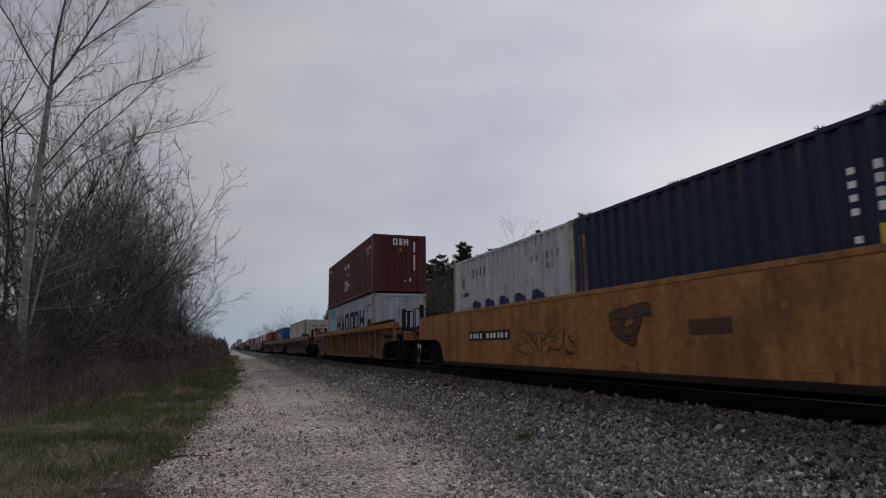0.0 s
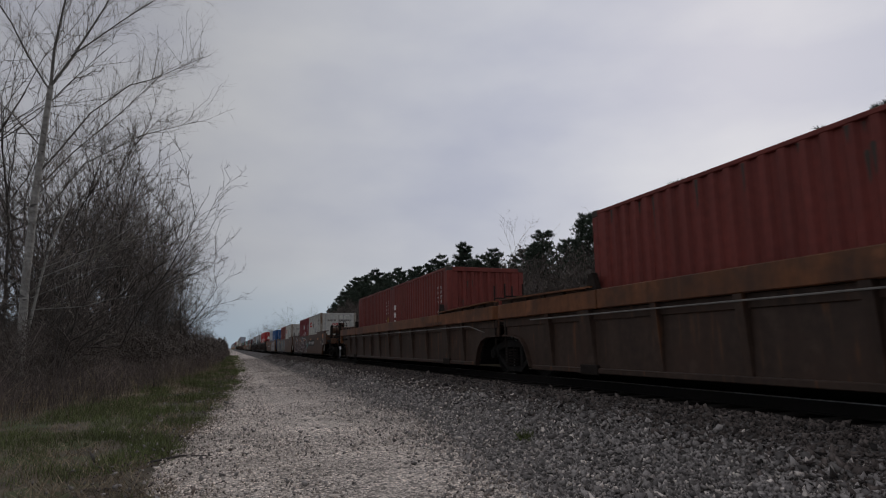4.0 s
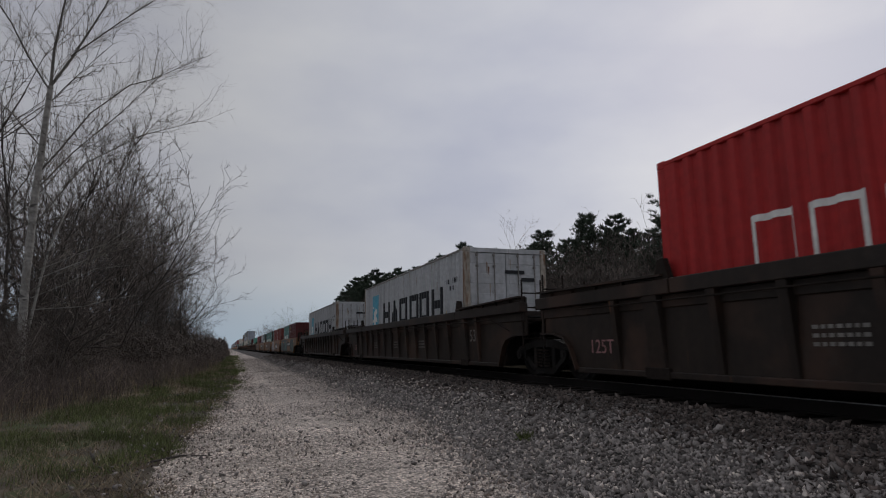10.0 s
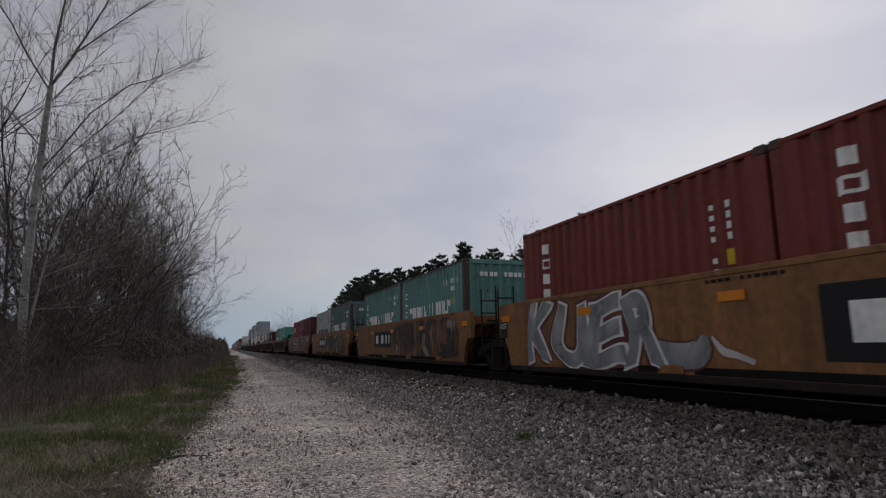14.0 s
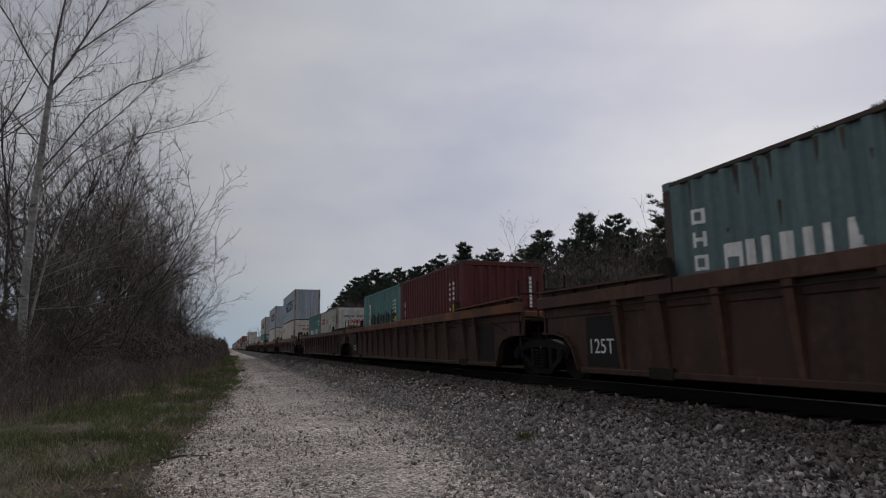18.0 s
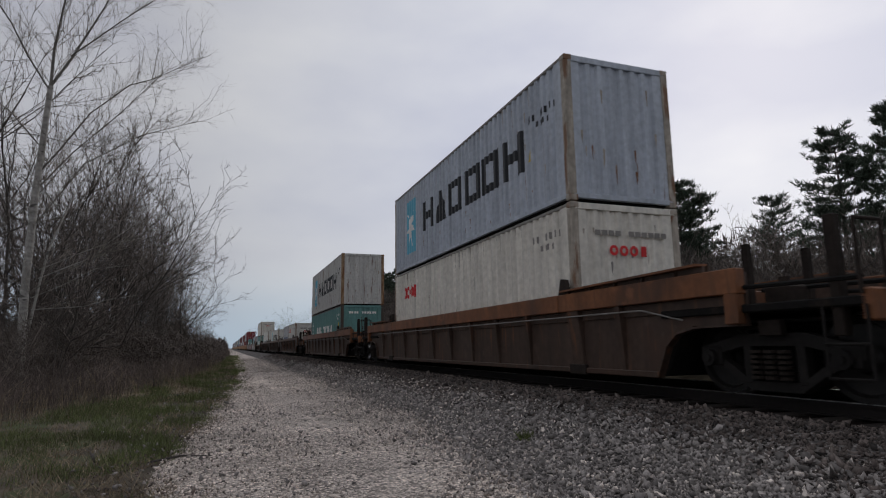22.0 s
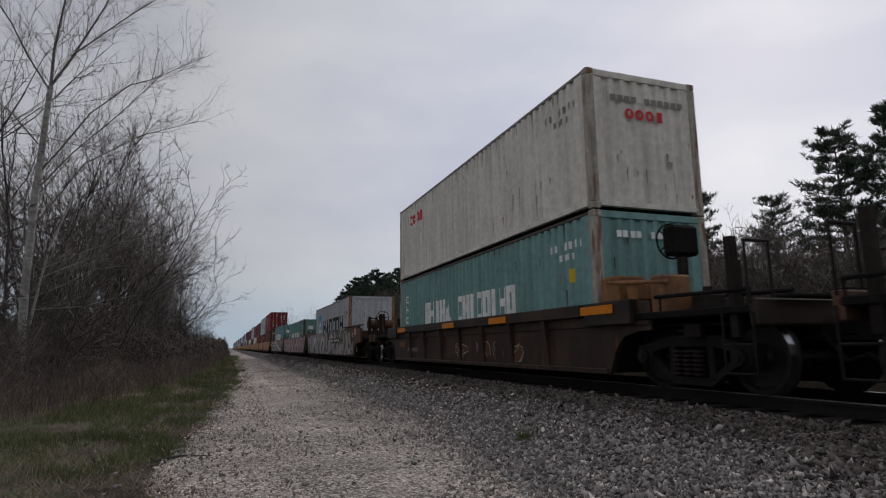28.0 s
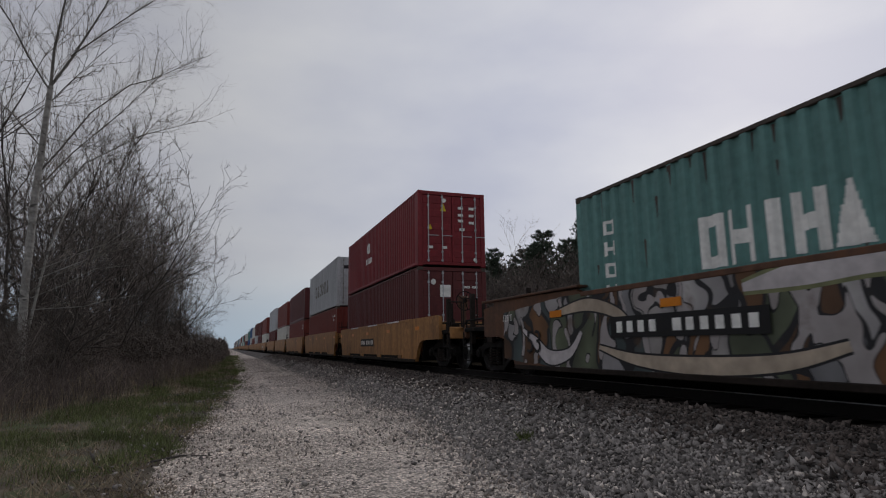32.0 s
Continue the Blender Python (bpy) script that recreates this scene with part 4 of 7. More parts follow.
def covers(code, u):
    """The stretches of height, 0 to 1, that one plain shape fills at u, 0 to 1 across it."""
    a = abs(u - 0.5) * 2
    if code == "o":
        e = math.sqrt(max(0.0, 1 - a * a))
        i = math.sqrt(max(0.0, 1 - (a / 0.40) ** 2)) * 0.48 if a < 0.40 else 0.0
        return [(0.5 - e / 2, 0.5 + e / 2)] if i == 0 else [(0.5 - e / 2, 0.5 - i / 2), (0.5 + i / 2, 0.5 + e / 2)]
    if code == "n":
        e = math.sqrt(max(0.0, 1 - a * a))
        out = [(max(0.0, e - 0.17), e)]
        if 0.0 < a < 0.55:
            f = math.sqrt(1 - (a / 0.55) ** 2) * 0.9
            if f - 0.2 > 0 and out[0][0] > 0.02:
                out.append((max(0.0, f - 0.34), min(f - 0.12, out[0][0] - 0.02)))
        return [p for p in out if p[1] - p[0] > 0.01]
    if code == "a":
        return [(0.0, 1 - max(0.0, a - 0.2) / 0.8)]
    if code == "h":
        return [(0, 1)] if a > 0.36 else []
    if code == "u":
        return [(0, 1)] if a > 0.7 else [(0.86, 1)]
    if code == "q":
        return [(0, 1)] if a > 0.42 else [(0, 0.22), (0.78, 1)]
    if code == "w":
        return [(0, 1)] if a > 0.4 else [(0.36, 0.62)]
    if code == "v":
        return [(0.5 - (1 - a) / 2, 0.5 + (1 - a) / 2)]
    if code == "i":
        return [(0, 1)] if a < 0.55 else []
    if code == "d":
        e = math.sqrt(max(0.0, 1 - a * a))
        return [(0.5 - e / 2, 0.5 + e / 2)]
    if code == "*":
        out = []
        for k in range(100):
            v0, v1 = k / 100, (k + 1) / 100
            x, z = u - 0.5, (v0 + v1) / 2 - 0.5
            r, th = math.hypot(x, z), math.atan2(x, z)
            w = abs((th / (6.28319 / 7) + 0.5) % 1 - 0.5) * 2
            t_, c_ = w * 0.4488, 0.4488
            if r < 0.49 * 0.165 * math.sin(c_) / (0.49 * math.sin(t_) + 0.165 * math.sin(c_ - t_)):
                out.append((v0, v1))
        return out
    if code == " ":
        return []
    return [(0, 1)]


def word(codes, u0, u1, z0, z1, L=None, gap=0.16, skew=0.0, drape=True, upright=False):
    """A row of plain marks from u0 to u1, laid 3 mm on a container's near side (u from its far end), following the corrugation."""
    b = Build()
    n = len(codes)
    for i, ch in enumerate(codes):
        if upright:
            a0, a1 = u0, u1
            h = (z1 - z0) / n
            b0, b1 = z1 - (i + 1 - gap / 2) * h, z1 - (i + gap / 2) * h
        else:
            w = (u1 - u0) / n
            a0, a1 = u0 + (i + gap / 2) * w, u0 + (i + 1 - gap / 2) * w
            b0, b1 = z0, z1
        k = max(6, min(40, int((a1 - a0) / 0.045)))
        if ch in "odn*av":
            k = 110 if ch == "*" else 80 if ch == "a" and a1 - a0 > 0.5 else max(k, 18)
        cuts = {round(a0 + (a1 - a0) * j / k, 4) for j in range(k + 1)}
        if drape:
            for q in range(int((a0 - 0.26) / PITCH_C) - 1, int((a1 - 0.26) / PITCH_C) + 2):
                cuts |= {round(0.26 + PITCH_C * (q + f_), 4) for f_ in (0.0, 0.34, 0.49, 0.85)}
        cuts = sorted(c_ for c_ in cuts if a0 - 1e-6 <= c_ <= a1 + 1e-6)
        for ua, ub in zip(cuts, cuts[1:]):
            if ub - ua < 0.002:
                continue
            for v0, v1 in covers(ch, ((ua + ub) / 2 - a0) / (a1 - a0)):
                if v1 - v0 < 0.005:
                    continue
                pa, pb = (profile(ua - 0.1, L - 0.2), profile(ub - 0.1, L - 0.2)) if drape else (0.0, 0.0)
                za, zb = b0 + v0 * (b1 - b0), b0 + v1 * (b1 - b0)
                b.add([(pa - 0.004, -ua, za), (pb - 0.004, -ub, za), (pb - 0.004, -ub, zb), (pa - 0.004, -ua, zb)], [(0, 1, 2, 3)])
    return b


LONG, SHORT, TALL, STD = 12.192, 6.058, 2.896, 2.591


def side_words(ob, L, H, rows):
    for codes, u0, u1, z0, z1, m_, *opt in rows:
        at = (-1.214 - (0.003 if codes in "*v" or m_ == "k_navy" else 0.0) - (0.003 if m_ == "yellowink" else 0.0), L / 2, 0)
        if z1 - z0 > 0.5 and len(codes) > 1 and "v" not in opt:
            w = (u1 - u0) / len(codes)
            for i, ch in enumerate(codes):
                if ch != " ":
                    part("letter_shape", word(ch, u0 + i * w, u0 + (i + 1) * w, z0, z1, L), m_, ob, at=at)
            continue
        b = word(codes, u0, u1, z0, z1, L, gap=0.5 if len(codes) > 6 else 0.12 if m_ == "redink" else 0.34, upright="v" in opt)
        if b.v:
            ob_ = part("side_marking", b, m_, ob, at=at)
            if len(codes) > 1:
                tagged(ob_, kind="stuff")


def end_words(ob, L, H, rows):
    """Marks on the near end: (codes, x0, x1, z0, z1, material)."""
    for codes, x0, x1, z0, z1, m_, *opt in rows:
        b = word(codes, x0, x1, z0, z1, L, drape=False, upright="v" in opt)
        b.v = [(-p[1], -0.012, p[2]) for p in b.v]
        ob_ = part("end_marking", b, m_, ob, at=(0, -L / 2, 0))
        if len(codes) > 1:
            tagged(ob_, kind="stuff")


def streaks(ob, L, H, kinds, seed):
    """Rust runs and scrapes down the near side and the near end, thickest under the top rail and along the bottom."""
    rng = random.Random(seed)
    for m_, n, low in kinds:
        b = Build()
        for i in range(n):
            k = rng.randrange(1, int((L - 0.7) / PITCH_C))
            out = rng.random() < 0.6
            u = 0.26 + PITCH_C * (k + (rng.uniform(0.03, 0.28) if out else rng.uniform(0.52, 0.80)))
            dx = 0.0 if out else DEEP
            w, h = rng.uniform(0.012, 0.05), rng.uniform(0.06, 0.5) * (0.5 if low else 1.0)
            z = rng.uniform(0.2, 0.9) if low else H - 0.09 - rng.uniform(0, 0.02) * h if rng.random() < 0.5 else rng.uniform(0.5, H - 0.2)
            w = min(w, 0.03)
            pts = [(-1, 0.0), (-0.6, -0.45), (-0.2, -1.0), (0.3, -0.8), (0.7, -0.3), (1, 0.0), (0.4, 0.08), (-0.5, 0.1)]
            if z > H - 0.12:
                pts[6], pts[7] = (0.4, 0.0), (-0.5, 0.0)
            b.add([(-1.2165 + dx, L / 2 - u - p * w, max(0.17, z + q * h)) for p, q in pts], [tuple(range(8))])
        for i in range(n // 4):
            x, z, w, h = rng.uniform(-1.0, 1.0), rng.uniform(0.3, H - 0.3), rng.uniform(0.01, 0.03), rng.uniform(0.05, 0.4)
            b.add([(x + p * w, -L / 2 + 0.016, min(max(0.16, z + q * h), H - 0.14)) for p, q in ((-1, 0), (-0.5, -0.6), (0.1, -1), (0.7, -0.4), (1, 0), (0, 0.1))], [tuple(range(6))])
        tagged(part("rust_streak", b, m_, ob), kind="stuff")


def container(L, H, body, label, doors=False, side=(), end=(), posts=None, detail=True, rails=None, scuffs=()):
    ob = thing("shipping_container", label, "container", "containers on the train")
    for s in (-1, 1):
        me = shared(("sheet", L, H), lambda: sheet(L - 0.2, 0.15, H - 0.06))
        w = part("side_wall", me, body, ob)
        w.matrix_parent_inverse = pose(s * 1.214, 0, 0, 0, 0, 0 if s < 0 else 180)
    ends = shared(("end_sheet", H), lambda: sheet(2.28, 0.14, H - 0.12))
    for s in (-1, 1):
        if doors and s < 0:
            for d in (-1, 1):
                leaf = part("door", shared(("door", H, d), lambda: door_mesh(H, d)), body, ob, at=(0, -L / 2 + 0.03, 0))
                for i in range(5):
                    part("door_panel", shared(("door_panel", H, d), lambda: door_panel_mesh(H, d)), body, leaf, at=(0, 0, 0.32 + i * (H - 0.75) / 4))
            for x in (-0.86, -0.36, 0.36, 0.86):
                part("lock_rod", shared(("rod", H), lambda: rod_mesh(H)), "k_grey" if body != "k_grey" else "dull", ob, "galvanised door lock rod", (x, -L / 2 + 0.03, 0))
        else:
            w = part("end_wall", ends, body, ob)
            w.matrix_parent_inverse = pose(0, s * (L / 2 - 0.02), 0, 0, 0, 90 if s < 0 else -90)
    for sx in (-1, 1):
        part("top_rail", shared(("top_rail", L, H, sx), lambda: Build().box(*sorted((sx * 1.221, sx * 1.14)), -L / 2 + 0.09, L / 2 - 0.09, H - 0.075, H - 0.014, 0.008).mesh("top_rail")), rails or body, ob)
    part("frame", shared(("frame", L, H, detail), lambda: frame_mesh(L, H, 0.055 if detail else 0.004)), body, ob)
    me = shared(("post", H), lambda: Build().box(-0.0805, 0.0795, -0.0765, 0.0765, 0.115, H - 0.115, 0.012).mesh("corner_post"))
    for sx in (-1, 1):
        for sy in (-1, 1):
            part("corner_post", me, posts or body, ob, at=(sx * 1.1415, sy * (L / 2 - 0.0755), 0))
    part("roof", shared(("roof", L, H), lambda: roof_mesh(L, H)), body, ob)
    part("floor", shared(("cfloor", L), lambda: Build().box(-1.14, 1.14, -L / 2 + 0.1, L / 2 - 0.1, 0.03, 0.14).mesh("floor")), "black", ob)
    if detail:
        me = shared("casting", casting_mesh)
        for sx in (-1, 1):
            for sy in (-1, 1):
                for z in (0.059, H - 0.055):
                    c = part("corner_casting", me, "k_soot" if body in ("k_blue", "k_navy", "k_teal", "k_maroon", "k_red") else posts if posts in ("k_post", "k_rustpost") else body, ob)
                    c.matrix_parent_inverse = pose(sx * 1.133, sy * (L / 2 - 0.078), z, 0, 0, 0 if sx < 0 else 180)
    if scuffs:
        streaks(ob, L, H, scuffs, len(label) + int(L))
    side_words(ob, L, H, side)
    end_words(ob, L, H, end)
    return ob


# ---- liveries ----
NUM40 = [("bbbb bbbbbb", 10.6, 11.75, 2.02, 2.16, "white"), ("bbbb", 11.0, 11.5, 1.82, 1.94, "white")]
NUM20 = [("bbbb bbbbbb", 4.3, 5.6, 2.02, 2.16, "white"), ("bbbb", 4.9, 5.35, 1.82, 1.94, "white")]
UPNUM = lambda u: [("bbbb bbbbbb", u, u + 0.075, 0.55, 2.1, "white", "v"), ("bbbb", u + 0.27, u + 0.345, 1.55, 2.1, "white", "v"), ("b", u + 0.22, u + 0.42, 1.25, 1.45, "yellowink")]
DARK40 = [(a, b, c, d, e, "ink") for a, b, c, d, e, f in NUM40]
DARK20 = [(a, b, c, d, e, "dull") for a, b, c, d, e, f in NUM20]


def star_box(body, label, H=TALL, doors=False, posts=None, u=1.2):
    rows = [("b", u, 2.8, 0.55, 2.42, "skyblue"), ("*", u + 0.05, 2.75, 0.65 - (1.2 - u) / 2, 2.32, "white"), ("waqqqw", 3.3, 10.5, 1.05, 2.0, "ink")] + DARK40 + [("a", 10.55, 10.8, 1.2, 1.45, "yellowink")]
    ob = container(LONG, H, body, label, doors, rows, [("b", -0.1, 0.6, 2.2, 2.3, "ink"), ("b", 0.4, 0.9, 2.0, 2.1, "ink")] if doors else [], posts or "k_post", rails="k_rail", scuffs=(("k_post", 46, False), ("k_rustpost", 14, True)))
    return ob


def white_box(L, H, label, body="k_white", u=(0.68, 1.85), z=(1.78, 2.12), doors=False, spots=True, blotch=False):
    rows = [("oooi", u[0], u[1], z[0], z[1], "redink")] + [(a, b, c, d + H - STD, e + H - STD, "dull") for a, b, c, d, e, f in (NUM20 if L == SHORT else NUM40)]
    if spots and L == SHORT:
        rows += [("v", 2.45, 2.85, 1.62, 2.12, "g_grey" if not doors else "g_black"), ("v", 3.35, 3.65, 1.25, 1.65, "g_grey"), ("v", 3.8, 4.2, 1.3, 1.75, "g_grey"), ("b", 5.05, 5.2, 1.35, 1.6, "dull"), ("v", 5.1, 5.7, 0.85, 1.3, "g_grey")] if doors else [("b", 5.1, 5.25, 1.4, 1.6, "yellowink"), ("b", 4.75, 4.9, 1.42, 1.58, "dull")]
    if blotch:
        rows += [("d", 3.05, 3.45, 1.45, 2.05, "g_grey"), ("v", 3.15, 3.6, 1.2, 1.75, "g_grey"), ("d", 2.7, 2.95, 1.65, 1.8, "g_grey")]
    end = [("oooi", -0.45, 0.45, H * 0.66, H * 0.66 + 0.2, "redink"), ("bbbb bbbbbb", -0.75, 0.9, H * 0.79, H * 0.79 + 0.10, "dull")]
    return container(L, H, body, label, doors, rows, end, "k_post", rails="k_rail", scuffs=(("k_post", 40 if L == LONG else 26, False), ("dull", 24, False)))


def china_box(L, H, label, body="k_teal", doors=False, posts=None):
    if L == SHORT:
        rows = [("qwiwa", 0.95, 2.85, 0.75, 1.55, "white"), ("qwiqqiwq", 3.0, 4.95, 0.8, 1.58, "white"), ("qwqw", 0.5, 0.72, 0.9, 2.15, "white", "v")] + NUM20 + [("b", 5.05, 5.25, 1.45, 1.62, "yellowink")]
    else:
        rows = [("qwiwa", 2.85, 5.15, H - 1.66, H - 0.97, "white"), ("qwiqqiwq", 5.6, 9.1, H - 1.68, H - 0.99, "white"), ("qwqw", 0.78, 1.06, H - 1.95, H - 0.53, "white", "v")] + NUM40 + [("b", 10.9, 11.1, 1.4, 1.6, "dull"), ("b", 11.3, 11.5, 1.4, 1.65, "yellowink")]
    end = [("bbbb bbbbbb", -0.8, 0.8, H * 0.82, H * 0.82 + 0.12, "white")]
    if doors:
        end = [("b", -0.85, -0.4, H * 0.68, H * 0.68 + 0.3, "white"), ("b", 0.15, 0.95, H * 0.78, H * 0.78 + 0.10, "white"), ("b", 0.4, 0.8, H * 0.70, H * 0.70 + 0.09, "white")]
    return container(L, H, body, label, doors, rows, end, posts or ("k_soot" if not doors else None), rails="k_soot", scuffs=(("k_soot", 36, False), ("k_soot", 20, True)))


def cosco_white(L, H, label):
    s = 1.0 if L == SHORT else 1.9
    rows = [("ooooo", 1.1 * s, 5.0 * s, 0.72, 1.46, "navyink"), ("qwqw", 1.2 * s, 2.15 * s, 2.04, 2.26, "navyink"), ("d", 0.55, 0.85, 1.75, 2.15, "dull"), ("bbb", 0.4, 1.0, 1.6, 1.70, "navyink")] + (DARK20 if L == SHORT else DARK40)
    return container(L, H, "k_grey" if L == SHORT else "k_white", label, False, rows, [("b", -0.3, 0.3, 1.9, 2.1, "yellowink")] if L == LONG else [], "k_post", scuffs=(("k_post", 44, False), ("dull", 20, True)))


def cosco_blue(label, doors):
    rows = [("qoqqo", 2.0, 3.95, 1.20, 1.50, "white"), ("n", 2.2, 3.75, 1.54, 1.96, "white"), ("qwqw", 0.7, 0.9, 0.9, 2.0, "white", "v")] + UPNUM(5.1)
    end = [("bbbb bbbbbb", 0.1, 0.95, 2.05, 2.15, "white"), ("bbbb", 0.55, 0.9, 1.88, 1.96, "white"), ("d", -0.55, -0.35, 1.95, 2.15, "white")] if doors else [("bbbbbbbb", 0.85, 0.95, 0.8, 1.9, "white", "v")]
    return container(SHORT, STD, "k_blue", label, doors, rows, end)


def plain20(body, label, rows=(), end=(), doors=False, num=5.0):
    return container(SHORT, STD, body, label, doors, list(rows) + UPNUM(num), end, scuffs=(("k_soot", 20, False), ("k_soot", 12, True)))


def trit(label):
    return plain20("k_red", label, [("iqii", 0.72, 1.06, 1.12, 2.30, "white", "v")], num=5.1)


def flag(label):
    return plain20("k_maroon", label, [("b", 0.71, 1.09, 1.80, 2.32, "white"), ("b", 0.74, 1.06, 1.92, 2.28, "k_navy"), ("v", 0.79, 1.02, 2.04, 2.25, "yellowink")], num=5.1)


